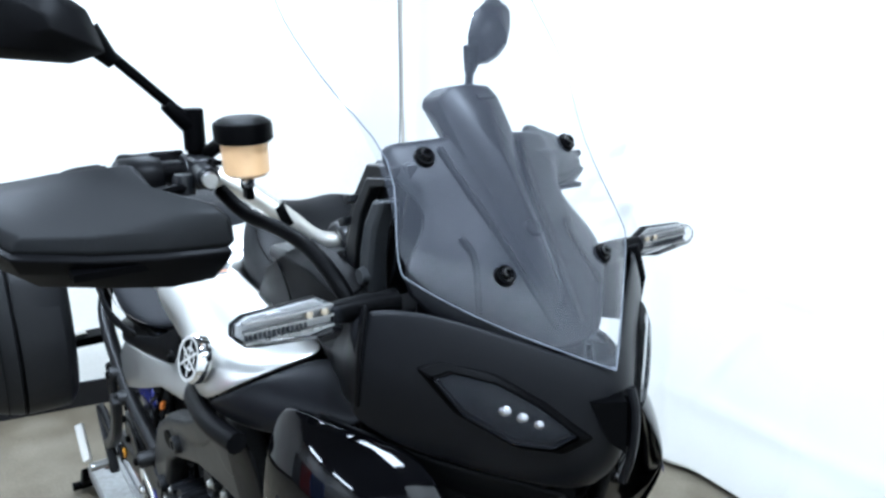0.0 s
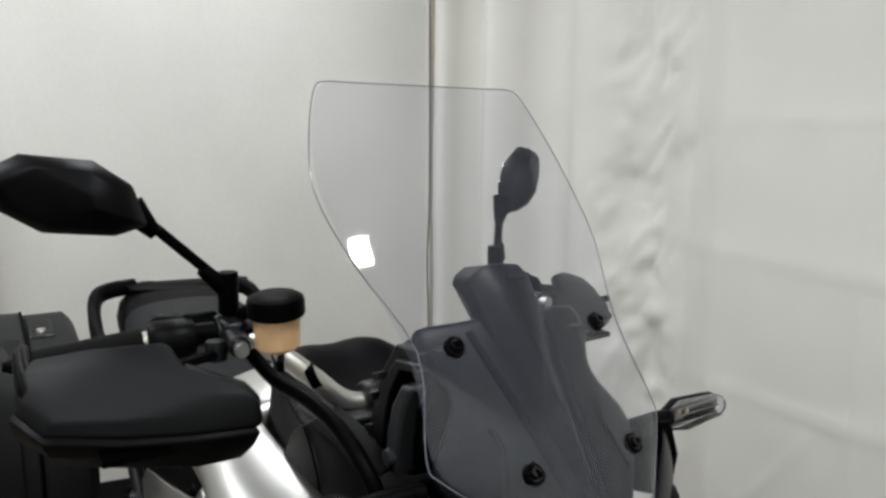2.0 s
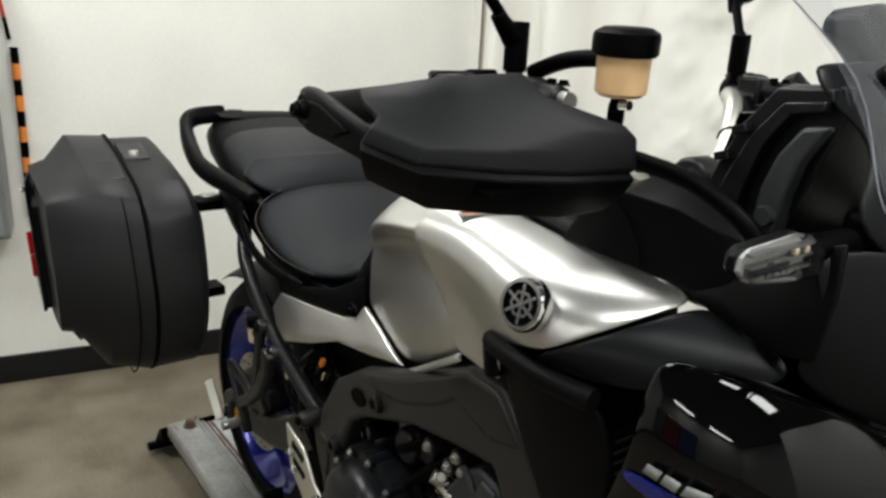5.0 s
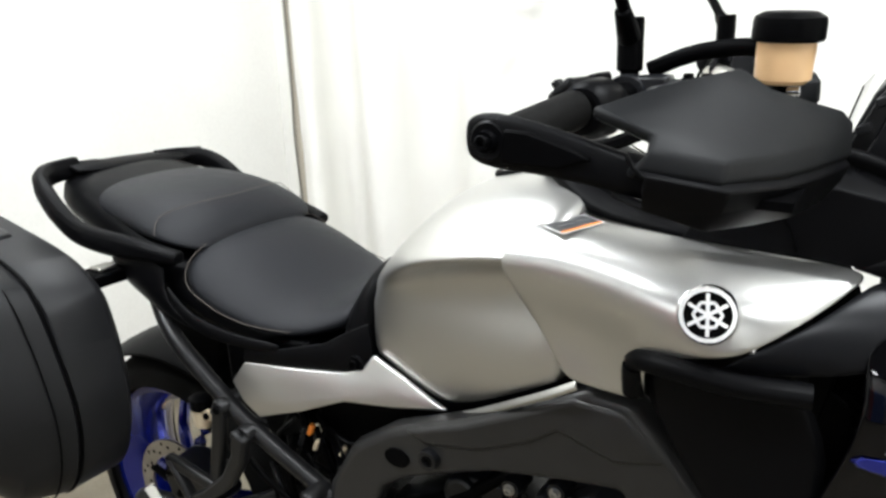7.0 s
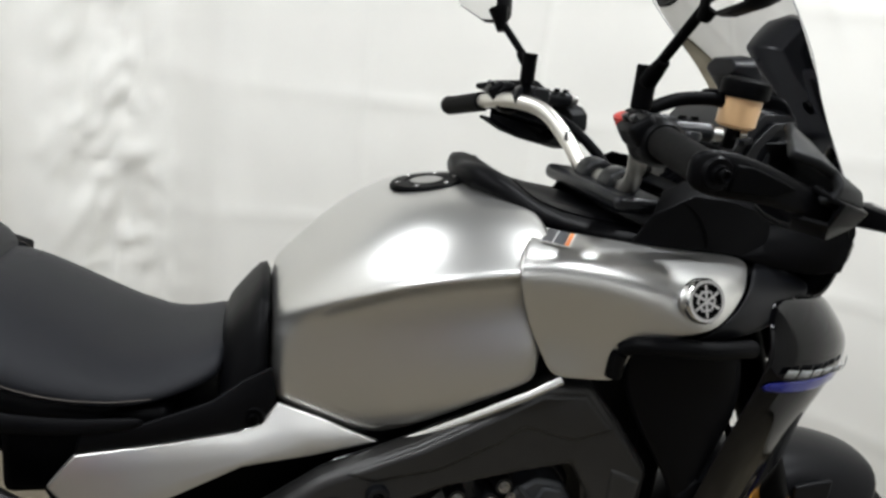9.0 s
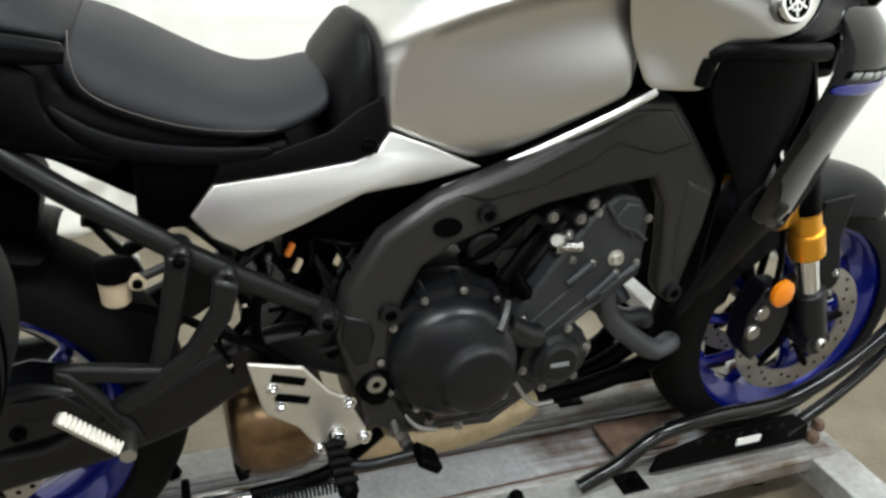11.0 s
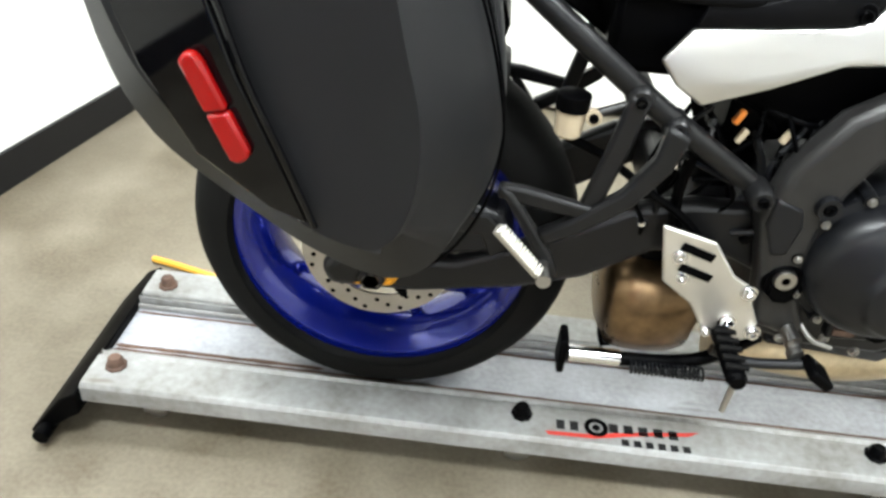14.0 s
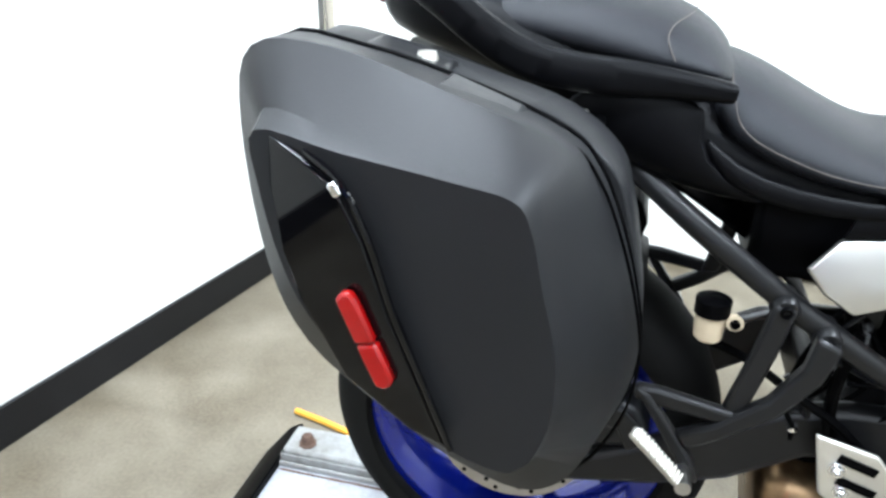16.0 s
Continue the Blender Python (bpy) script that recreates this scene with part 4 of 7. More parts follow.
part("tail_unit", body([
    (-0.215, [(0, 1.088), (0.05, 1.086), (0.082, 1.078), (0.088, 1.060), (0.080, 1.035), (0, 1.030)]),
    (-0.150, [(0, 1.100), (0.09, 1.098), (0.135, 1.085), (0.150, 1.055), (0.140, 1.010), (0, 1.000)]),
    (-0.050, [(0, 1.080), (0.10, 1.078), (0.145, 1.062), (0.160, 1.030), (0.150, 0.985), (0, 0.970)]),
    (0.080, [(0, 1.040), (0.10, 1.038), (0.150, 1.020), (0.168, 0.985), (0.158, 0.930), (0, 0.920)]),
    (0.200, [(0, 0.990), (0.10, 0.985), (0.155, 0.965), (0.176, 0.920), (0.165, 0.880), (0, 0.870)]),
    (0.320, [(0, 0.930), (0.10, 0.925), (0.160, 0.905), (0.180, 0.880), (0.170, 0.852), (0, 0.845)]),
    (0.450, [(0, 0.900), (0.09, 0.895), (0.140, 0.880), (0.156, 0.865), (0.150, 0.845), (0, 0.840)]),
]), "satin", bike, "satin black tail unit under the seats", sub=1)
both("tail_side_panel", sheet([
    [(0.060, -0.186, 0.985), (0.110, -0.190, 0.990), (0.165, -0.188, 0.988), (0.205, -0.182, 0.975)],
    [(0.040, -0.182, 0.962), (0.100, -0.192, 0.958), (0.150, -0.197, 0.950), (0.196, -0.195, 0.938)],
    [(0.070, -0.176, 0.930), (0.120, -0.188, 0.918), (0.165, -0.196, 0.908), (0.225, -0.196, 0.896)],
    [(0.140, -0.170, 0.890), (0.185, -0.180, 0.880), (0.235, -0.188, 0.874), (0.300, -0.190, 0.868)]]), "satin", bike, "satin black tail side panel", sub=1, solid=0.006)
both("seat_rail_trim", sheet([
    [(0.196, -0.186, 0.952), (0.235, -0.193, 0.914), (0.300, -0.196, 0.894), (0.380, -0.188, 0.884), (0.440, -0.174, 0.880)],
    [(0.204, -0.196, 0.930), (0.240, -0.200, 0.898), (0.300, -0.201, 0.880), (0.380, -0.193, 0.873), (0.438, -0.178, 0.872)],
    [(0.222, -0.192, 0.898), (0.252, -0.196, 0.882), (0.305, -0.197, 0.868), (0.380, -0.189, 0.864), (0.430, -0.176, 0.866)]]), "satin", bike, "black rim under the rider seat", sub=1, solid=0.005)
part("tail_lamp", body([(-0.232, [(0, 1.082), (0.04, 1.080), (0.052, 1.070), (0.054, 1.055), (0.04, 1.045), (0, 1.042)]), (-0.205, [(0, 1.092), (0.05, 1.084), (0.066, 1.074), (0.068, 1.056), (0.05, 1.040), (0, 1.038)])]), "red", bike, "red tail lamp", sub=1)
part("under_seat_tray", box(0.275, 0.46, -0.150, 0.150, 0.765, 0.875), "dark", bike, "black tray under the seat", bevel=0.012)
# trim between seat and tank
part("knee_trim", body([
    (0.508, [(0, 0.940), (0.05, 0.940), (0.080, 0.935), (0.110, 0.915), (0.128, 0.890), (0.138, 0.868), (0.142, 0.850), (0, 0.85)]),
    (0.534, [(0, 0.972), (0.05, 0.972), (0.088, 0.962), (0.116, 0.935), (0.130, 0.900), (0.138, 0.870), (0.142, 0.850), (0, 0.85)]),
    (0.560, [(0, 1.006), (0.05, 1.006), (0.098, 0.996), (0.123, 0.955), (0.133, 0.908), (0.139, 0.876), (0.142, 0.852), (0, 0.85)]),
    (0.578, [(0, 1.012), (0.05, 1.011), (0.104, 0.996), (0.127, 0.955), (0.134, 0.908), (0.138, 0.884), (0.140, 0.865), (0, 0.86)])]), "satin", bike, "black trim between seat and tank", sub=1)
both("seat_skirt", sheet([
    [(0.370, -0.186, 0.866), (0.430, -0.176, 0.870), (0.505, -0.152, 0.886), (0.545, -0.139, 0.910), (0.578, -0.134, 0.925)],
    [(0.366, -0.187, 0.852), (0.440, -0.174, 0.858), (0.520, -0.153, 0.870), (0.555, -0.142, 0.884), (0.582, -0.136, 0.898)],
    [(0.362, -0.184, 0.840), (0.455, -0.168, 0.843), (0.540, -0.150, 0.848), (0.566, -0.143, 0.856), (0.585, -0.137, 0.880)]]), "satin", bike, "black skirt under the seat nose", solid=0.006, bevel=0.002)
for s in (-1, 1):
    part("bolt_cup", lathe([(0.008, -0.001), (0.013, -0.003), (0.015, 0.0), (0.015, 0.006), (0.0, 0.006)], (0.557, 0.146 * s, 0.861), "y", 20), "satin", bike)
    screw("bolt", (0.557, 0.148 * s, 0.861), 0.008, bike, (0, s, 0), "dark")
# silver cover under the seat
both("subframe_cover", sheet([
    [(0.362, -0.182, 0.838), (0.460, -0.168, 0.842), (0.540, -0.150, 0.846), (0.568, -0.143, 0.854), (0.586, -0.137, 0.879)],
    [(0.333, -0.187, 0.800), (0.450, -0.174, 0.813), (0.550, -0.156, 0.830), (0.600, -0.147, 0.846), (0.640, -0.142, 0.860)],
    [(0.356, -0.190, 0.772), (0.450, -0.178, 0.790), (0.560, -0.161, 0.817), (0.625, -0.152, 0.836), (0.690, -0.147, 0.839)],
    [(0.390, -0.190, 0.751), (0.470, -0.178, 0.776), (0.545, -0.166, 0.806), (0.630, -0.154, 0.812), (0.718, -0.148, 0.828)]]), "silver", bike, "matte silver cover under the seat", solid=0.010, bevel=0.004, segs=3, smooth=60)
lip = [(0.660, -0.151, 0.804), (0.720, -0.150, 0.824), (0.770, -0.166, 0.852), (0.830, -0.186, 0.889), (0.890, -0.203, 0.926), (0.928, -0.209, 0.950)]
both("tank_lip", sheet([lip, [(x + 0.002, y - 0.004, z - 0.005) for x, y, z in lip], [(x + 0.003, y - 0.002, z - 0.009) for x, y, z in lip]]), "silver", bike, "silver edge strip under the tank", solid=0.004, bevel=0.001)
# ---- frame, engine, running gear ----
FR_OUT = [(0.640, 0.800), (0.760, 0.846), (0.860, 0.896), (0.933, 0.934), (0.990, 0.930), (1.040, 0.872), (1.097, 0.800), (1.092, 0.72), (1.072, 0.600), (1.052, 0.588), (1.030, 0.612), (1.022, 0.690), (1.008, 0.765), (0.978, 0.812), (0.910, 0.802), (0.806, 0.782), (0.742, 0.758), (0.668, 0.728), (0.626, 0.700), (0.602, 0.650), (0.586, 0.590), (0.588, 0.500), (0.612, 0.450), (0.622, 0.425), (0.595, 0.415), (0.548, 0.430), (0.530, 0.520), (0.506, 0.600), (0.520, 0.675), (0.568, 0.752)]
for s in (-1, 1):
    fr = part("frame_spar", prism(FR_OUT, 0.190 * s, 0.150 * s, 0.020), "spar", bike, "satin dark grey cast aluminium frame spar", bevel=0.012, segs=4, smooth=60)
    part("frame_recess", prism([(0.519, 0.640), (0.556, 0.628), (0.564, 0.602), (0.556, 0.556), (0.536, 0.553), (0.516, 0.598)], 0.1935 * s, 0.185 * s, 0.06), "engine", fr, "recessed pocket", bevel=0.003)
    part("frame_shoulder", prism([(0.662, 0.803), (0.760, 0.840), (0.860, 0.889), (0.920, 0.920), (0.985, 0.918), (1.035, 0.862), (0.975, 0.846), (0.900, 0.868), (0.864, 0.842), (0.786, 0.806), (0.700, 0.790)], 0.1935 * s, 0.180 * s, 0.06), "spar", fr, "raised smooth upper face of the spar", bevel=0.007, segs=3, smooth=60)
    part("frame_leg_panel", prism([(1.030, 0.812), (1.084, 0.790), (1.078, 0.720), (1.060, 0.640), (1.044, 0.640), (1.032, 0.720)], 0.1935 * s, 0.180 * s, 0.10), "spar", fr, "raised tapering panel of the front leg", bevel=0.005, segs=3, smooth=60)
    part("frame_window", moved(lathe([(0, -0.001), (0.024, -0.001), (0.024, 0.002), (0, 0.002)], (0, 0, 0), "y", 24), Matrix.Translation((0.658, 0.1925 * s, 0.760)) @ pose(0, 0, 0, 0, 0, 0) @ Matrix.Diagonal((0.86, 1, 0.58, 1))), "dark", fr, "oval opening")
    for x, z, r in ((0.714, 0.776, 0.014), (0.583, 0.635, 0.015), (1.052, 0.612, 0.014)):
        part("mount_boss", lathe([(0.0, -0.004), (r * 0.55, -0.004), (r * 0.6, -0.009), (r, -0.009), (r * 1.1, -0.002), (r * 1.1, 0.006), (0, 0.006)], (x, 0.1915 * s if s < 0 else 0.1975, z), "y", 24), "engine", fr, "engine mount boss")
        screw("bolt", (x, 0.196 * s, z), r * 0.42, fr, (0, s, 0), "dark")
    part("pivot_boss", lathe([(0.006, -0.012), (0.014, -0.012), (0.0155, -0.008), (0.0155, 0.006), (0, 0.006)], (0.567, 0.187 * s, 0.520), "y", 20), "steel", fr, "bare metal swingarm pivot")
    part("pivot_pocket", lathe([(0, 0), (0.024, -0.001), (0.027, -0.005), (0.030, 0.004)], (0.569, 0.1905 * s, 0.512), "y", 24), "dark", fr)
    part("pivot_slot", prism([(0.552, 0.508), (0.552, 0.492), (0.562, 0.480), (0.580, 0.480), (0.590, 0.490), (0.588, 0.508)], 0.1955 * s, 0.19 * s), "dark", fr, "dark slot under the pivot", bevel=0.002)
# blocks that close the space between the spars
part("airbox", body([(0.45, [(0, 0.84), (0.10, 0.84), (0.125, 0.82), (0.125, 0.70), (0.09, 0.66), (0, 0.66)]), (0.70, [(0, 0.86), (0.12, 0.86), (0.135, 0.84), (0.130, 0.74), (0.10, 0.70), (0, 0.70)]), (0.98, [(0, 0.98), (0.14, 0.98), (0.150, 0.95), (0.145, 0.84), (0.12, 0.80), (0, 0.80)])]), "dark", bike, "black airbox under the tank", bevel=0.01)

eng = part("engine", body([
    (0.560, [(0, 0.60), (0.08, 0.60), (0.13, 0.57), (0.14, 0.48), (0.12, 0.38), (0, 0.36)]),
    (0.640, [(0, 0.64), (0.10, 0.64), (0.16, 0.61), (0.17, 0.50), (0.15, 0.375), (0, 0.355)]),
    (0.760, [(0, 0.64), (0.10, 0.64), (0.16, 0.60), (0.17, 0.50), (0.15, 0.375), (0, 0.35)]),
    (0.860, [(0, 0.60), (0.10, 0.60), (0.15, 0.56), (0.15, 0.46), (0.12, 0.39), (0, 0.36)]),
    (0.930, [(0, 0.54), (0.09, 0.54), (0.12, 0.52), (0.12, 0.46), (0.09, 0.40), (0, 0.38)])]), "engine", bike, "black three cylinder engine", bevel=0.008)
# inclined cylinder block and head
CYL = [(0.800, 0.545), (0.855, 0.515), (0.945, 0.600), (0.998, 0.640), (1.000, 0.760), (0.965, 0.800), (0.905, 0.790), (0.840, 0.690), (0.770, 0.600)]
part("cylinder_block", prism(CYL, -0.140, 0.140), "engine", eng, "black cylinder block", bevel=0.008)
cc = part("cam_chain_cover", prism([(0.800, 0.550), (0.850, 0.535), (0.950, 0.600), (1.000, 0.640), (0.996, 0.745), (0.975, 0.775), (0.935, 0.785), (0.900, 0.760), (0.852, 0.690), (0.785, 0.590)], -0.174, -0.138, 0.03), "cast", eng, "ribbed dark cam chain cover", bevel=0.006)
part("cover_lobe", prism([(0.925, 0.735), (0.945, 0.770), (0.972, 0.765), (0.982, 0.735), (0.965, 0.705), (0.955, 0.72)], -0.179, -0.172, 0.06), "cast", cc, bevel=0.003)
for a, b in (((0.866, 0.640), (0.905, 0.672)), ((0.905, 0.608), (0.950, 0.650)), ((0.925, 0.615), (0.985, 0.660))):
    part("cover_rib", rod((a[0], -0.177, a[1]), (b[0], -0.177, b[1]), 0.007), "cast", cc, bevel=0.002)
screw("cover_plug", (0.946, -0.176, 0.676), 0.010, eng, label="bright plug bolt", material="alu")
for x, z in ((0.905, 0.672), (0.950, 0.650), (0.985, 0.664), (0.990, 0.740), (0.900, 0.755), (0.870, 0.680), (0.800, 0.585)):
    screw("bolt", (x, -0.176, z), 0.005, cc, label="", material="steel")
for x, z in ((0.889, 0.771), (0.825, 0.755), (0.872, 0.748)):
    boss = part("mount_boss", lathe([(0, -0.010), (0.012, -0.010), (0.014, 0.0), (0.015, 0.03)], (x, -0.165, z), "y", 18), "engine", eng, "round mounting boss")
    screw("bolt", (x, -0.177, z), 0.006, boss, material="steel")
part("lobe_groove", tube([(0.908, -0.1775, 0.772), (0.925, -0.1775, 0.752), (0.936, -0.1775, 0.738), (0.950, -0.1775, 0.728), (0.968, -0.1775, 0.722), (0.990, -0.1775, 0.704)], 0.004, 8), "cast", cc, "raised edge of the cover")
for a, b in (((0.815, 0.572), (0.905, 0.655)), ((0.842, 0.552), (0.930, 0.628)), ((0.868, 0.550), (0.958, 0.622))):
    part("cover_fin", rod((a[0], -0.173, a[1]), (b[0], -0.173, b[1]), 0.0035), "cast", cc)
# injector and hoses above the cover
part("coolant_fitting", join(rod((0.862, -0.15, 0.698), (0.838, -0.175, 0.716), 0.011), rod((0.850, -0.165, 0.700), (0.884, -0.172, 0.700), 0.009), rod((0.852, -0.165, 0.716), (0.860, -0.176, 0.725), 0.008), box(0.842, 0.872, -0.172, -0.145, 0.690, 0.708)), "steel", eng, "bright metal hose fitting", bevel=0.002)
for pts, r in (([(0.84, -0.12, 0.77), (0.79, -0.14, 0.74), (0.74, -0.15, 0.70), (0.70, -0.14, 0.68)], 0.010), ([(0.83, -0.14, 0.72), (0.79, -0.155, 0.68), (0.765, -0.16, 0.65)], 0.012), ([(0.80, -0.13, 0.76), (0.75, -0.12, 0.73), (0.71, -0.13, 0.70)], 0.007), ([(0.775, -0.155, 0.67), (0.80, -0.160, 0.63), (0.825, -0.160, 0.61)], 0.013)):
    part("hose", tube(pts, r, 10), "dark", eng, "black rubber hose")
part("throttle_body", join(lathe([(0.0, -0.03), (0.026, -0.03), (0.03, -0.02), (0.03, 0.02), (0, 0.02)], (0.735, -0.125, 0.70), "y", 20), box(0.74, 0.80, -0.145, -0.09, 0.69, 0.73)), "engine", eng, bevel=0.004)

# clutch cover
cl = part("clutch_cover", lathe([(0, -0.012), (0.090, -0.012), (0.097, -0.010), (0.108, -0.008), (0.110, 0.0), (0.110, 0.05)], (0.680, -0.175, 0.553), "y", 56), "engine", eng, "round satin black clutch cover")
dome = []
for y, r, k in ((-0.180, 0.097, 0.0), (-0.200, 0.0955, 0.03), (-0.214, 0.092, 0.12), (-0.224, 0.085, 0.32), (-0.232, 0.073, 0.66), (-0.237, 0.063, 0.9), (-0.240, 0.057, 1.0), (-0.247, 0.0535, 1.0), (-0.250, 0.049, 1.0), (-0.251, 0.030, 1.0)):
    dome.append([(0.680 + 0.026 * k + r * math.cos(q), y, 0.553 - 0.018 * k + r * math.sin(q)) for q in (2 * math.pi * i / 48 for i in range(48))])
part("clutch_dome", loft(dome), "engine", cl, "smooth off-centre dome of the cover", smooth=60)
for k in range(11):
    a = radians(20 + 32 * k)
    x, z = 0.680 + 0.106 * math.cos(a), 0.553 + 0.106 * math.sin(a)
    part("bolt_boss", lathe([(0, -0.012), (0.009, -0.012), (0.010, 0.0), (0.011, 0.03)], (x, -0.178, z), "y", 14), "engine", cl)
    screw("bolt", (x, -0.192, z), 0.0046, cl, label="")
part("clutch_ridge", tube([(0.735, -0.228, 0.605), (0.748, -0.212, 0.62), (0.758, -0.195, 0.632)], 0.010, 8), "engine", cl)
pu = part("pulse_cover", lathe([(0, -0.030), (0.030, -0.030), (0.033, -0.027), (0.042, -0.024), (0.047, -0.014), (0.060, -0.010), (0.063, 0.0), (0.063, 0.05)], (0.868, -0.165, 0.502), "y", 40), "engine", eng, "small round crank cover with a raised centre")
part("cover_lettering", box(0.852, 0.884, -0.1965, -0.1945, 0.499, 0.506), "cabinet", pu, "worn cast lettering as a bar")
for k in range(6):
    a = radians(15 + 60 * k)
    screw("bolt", (0.868 + 0.057 * math.cos(a), -0.178, 0.502 + 0.057 * math.sin(a)), 0.0055, pu)
part("oil_cooler_neck", tube([(0.755, -0.20, 0.600), (0.775, -0.19, 0.585), (0.800, -0.185, 0.565), (0.825, -0.18, 0.555)], 0.020, 14), "engine", eng, "black cast water neck")
for pts in ([(0.80, -0.18, 0.47), (0.83, -0.19, 0.43), (0.87, -0.19, 0.425)], [(0.925, -0.16, 0.52), (0.945, -0.15, 0.50), (0.95, -0.14, 0.47)], [(0.62, -0.18, 0.44), (0.64, -0.19, 0.42), (0.67, -0.19, 0.41)]):
    part("clip", tube(pts, 0.004, 6), "steel", eng)
part("drain_plate", prism([(0.655, 0.425), (0.73, 0.43), (0.745, 0.46), (0.72, 0.475), (0.655, 0.455)], -0.190, -0.17), "engine", eng, bevel=0.003)
part("oil_label", box(0.662, 0.692, -0.1925, -0.1900, 0.434, 0.444), "rust", eng, "reddish label bar")
part("filler_plug", lathe([(0, -0.006), (0.014, -0.006), (0.017, -0.002), (0.017, 0.004)], (0.722, -0.191, 0.446), "y", 18), "dark", eng)
for x, z in ((0.752, 0.452), (0.782, 0.448), (0.640, 0.458), (0.60, 0.41), (0.66, 0.42), (0.71, 0.40)):
    screw("bolt", (x, -0.182, z), 0.006, eng)
part("oil_pan", body([(0.62, [(0, 0.36), (0.09, 0.36), (0.11, 0.34), (0.10, 0.335), (0, 0.33)]), (0.80, [(0, 0.37), (0.10, 0.37), (0.12, 0.36), (0.11, 0.325), (0, 0.32)]), (0.90, [(0, 0.41), (0.08, 0.41), (0.10, 0.39), (0.08, 0.36), (0, 0.35)])]), "engine", eng, "black oil pan", bevel=0.01)
# exhaust
for y, nm in ((-0.100, "near_header"), (0.0, "middle_header"), (0.100, "far_header")):
    part(nm, tube([(0.985, y, 0.60), (1.000, y * 1.1, 0.53), (1.063, y * 1.15, 0.469), (1.118, y * 1.1, 0.434), (1.160, y * 0.95, 0.434), (1.172, y * 0.8, 0.415)], 0.0195, 14), "pipe", bike, "dull grey exhaust header pipe")
    # lower run is near-black, the upper run dull grey
    part("header_return", tube([(1.172, y * 0.8, 0.415), (1.15, y * 0.6, 0.365), (1.06, y * 0.4, 0.315), (0.92, y * 0.25, 0.285)], 0.0185, 12), "dark", bike, "near-black lower header pipe")
part("collector", tube([(0.92, -0.02, 0.285), (0.80, -0.06, 0.290), (0.68, -0.075, 0.300), (0.55, -0.06, 0.31)], (0.036, 0.042), 16), "tarnish", bike, "straw coloured exhaust collector")
part("catalyser", body([(0.360, [(0, 0.43), (0.06, 0.43), (0.09, 0.41), (0.10, 0.35), (0.09, 0.27), (0, 0.255)]), (0.40, [(0, 0.445), (0.07, 0.445), (0.105, 0.42), (0.115, 0.35), (0.10, 0.26), (0, 0.24)]), (0.49, [(0, 0.44), (0.07, 0.44), (0.10, 0.41), (0.11, 0.35), (0.10, 0.26), (0, 0.24)]), (0.535, [(0, 0.40), (0.05, 0.40), (0.08, 0.38), (0.085, 0.34), (0.07, 0.28), (0, 0.265)])]), "exhaust", bike, "heat browned under-engine silencer box", sub=1)
# engine room clutter behind the frame
random.seed(5)
for k in range(16):
    x = random.uniform(0.40, 0.58)
    z0, z1 = random.uniform(0.66, 0.76), random.uniform(0.52, 0.66)
    y = -random.uniform(0.10, 0.155)
    part("cable", tube([(x, y, z0), (x + random.uniform(-0.04, 0.05), y - 0.01, (z0 + z1) / 2), (x + random.uniform(-0.05, 0.06), y, z1)], random.uniform(0.003, 0.008), 7), random.choice(("dark", "dark", "engine", "dark")), bike, "")
for x, z, m in ((0.455, 0.725, "orange"), (0.520, 0.705, "pale"), (0.465, 0.700, "pale"), (0.59, 0.69, "engine")):
    part("connector", moved(box(-0.004, 0.004, -0.005, 0.005, -0.010, 0.010), pose(x, -0.148, z, 0, 25, 0)), m, bike, "", bevel=0.002)
for k in range(22):
    x, z = random.uniform(0.36, 0.62), random.uniform(0.54, 0.74)
    y = -random.uniform(0.12, 0.16)
    a = random.uniform(0, 3.14)
    dx, dz = 0.035 * math.cos(a), 0.035 * math.sin(a)
    c = part("cable", tube([(x - dx, y, z - dz), (x + 0.01, y - 0.012, z), (x + dx, y, z + dz)], random.uniform(0.003, 0.006), 7), random.choice(("dark", "engine", "dark")), bike, "")
    # every third cable gets an invented chrome ring, for scattered glints
    if k % 3 == 0:
        part("hose_clamp", rod((x + 0.01 - dx * 0.08, y - 0.012, z - dz * 0.08), (x + 0.01 + dx * 0.08, y - 0.012, z + dz * 0.08), 0.0075), "chrome", c, "bright chrome ring added as a glint")
part("shock", rod((0.42, -0.03, 0.42), (0.53, -0.03, 0.70), 0.030), "dark", bike, "black rear shock")

# swingarm
SW = [(0.600, 0.545), (0.520, 0.600), (0.440, 0.598), (0.360, 0.580), (0.300, 0.545), (0.220, 0.500), (0.120, 0.455), (0.040, 0.450), (-0.060, 0.440), (-0.085, 0.415), (-0.070, 0.385), (0.060, 0.388), (0.210, 0.416), (0.310, 0.450), (0.400, 0.510), (0.480, 0.525), (0.560, 0.490)]
both("swingarm", prism(SW, -0.150, -0.118, 0.02), "tubing", bike, "satin black curved swingarm", bevel=0.012, segs=3)
part("swingarm_bridge", box(0.40, 0.56, -0.13, 0.13, 0.50, 0.58), "tubing", bike, bevel=0.015)
part("rear_axle", rod((0, -0.168, 0.415), (0, 0.165, 0.415), 0.013), "steel", bike)
part("axle_nut", lathe([(0, -0.012), (0.014, -0.012), (0.016, -0.006), (0.022, -0.004), (0.022, 0.004), (0, 0.004)], (0, -0.156, 0.415), "y", 6), "engine", bike, "dark axle nut")
part("chain_adjuster", prism([(-0.030, 0.398), (0.030, 0.402), (0.042, 0.420), (0.034, 0.436), (0.022, 0.428), (0.008, 0.408)], -0.156, -0.148), "gold", bike, "brassy chain adjuster plate", bevel=0.003)
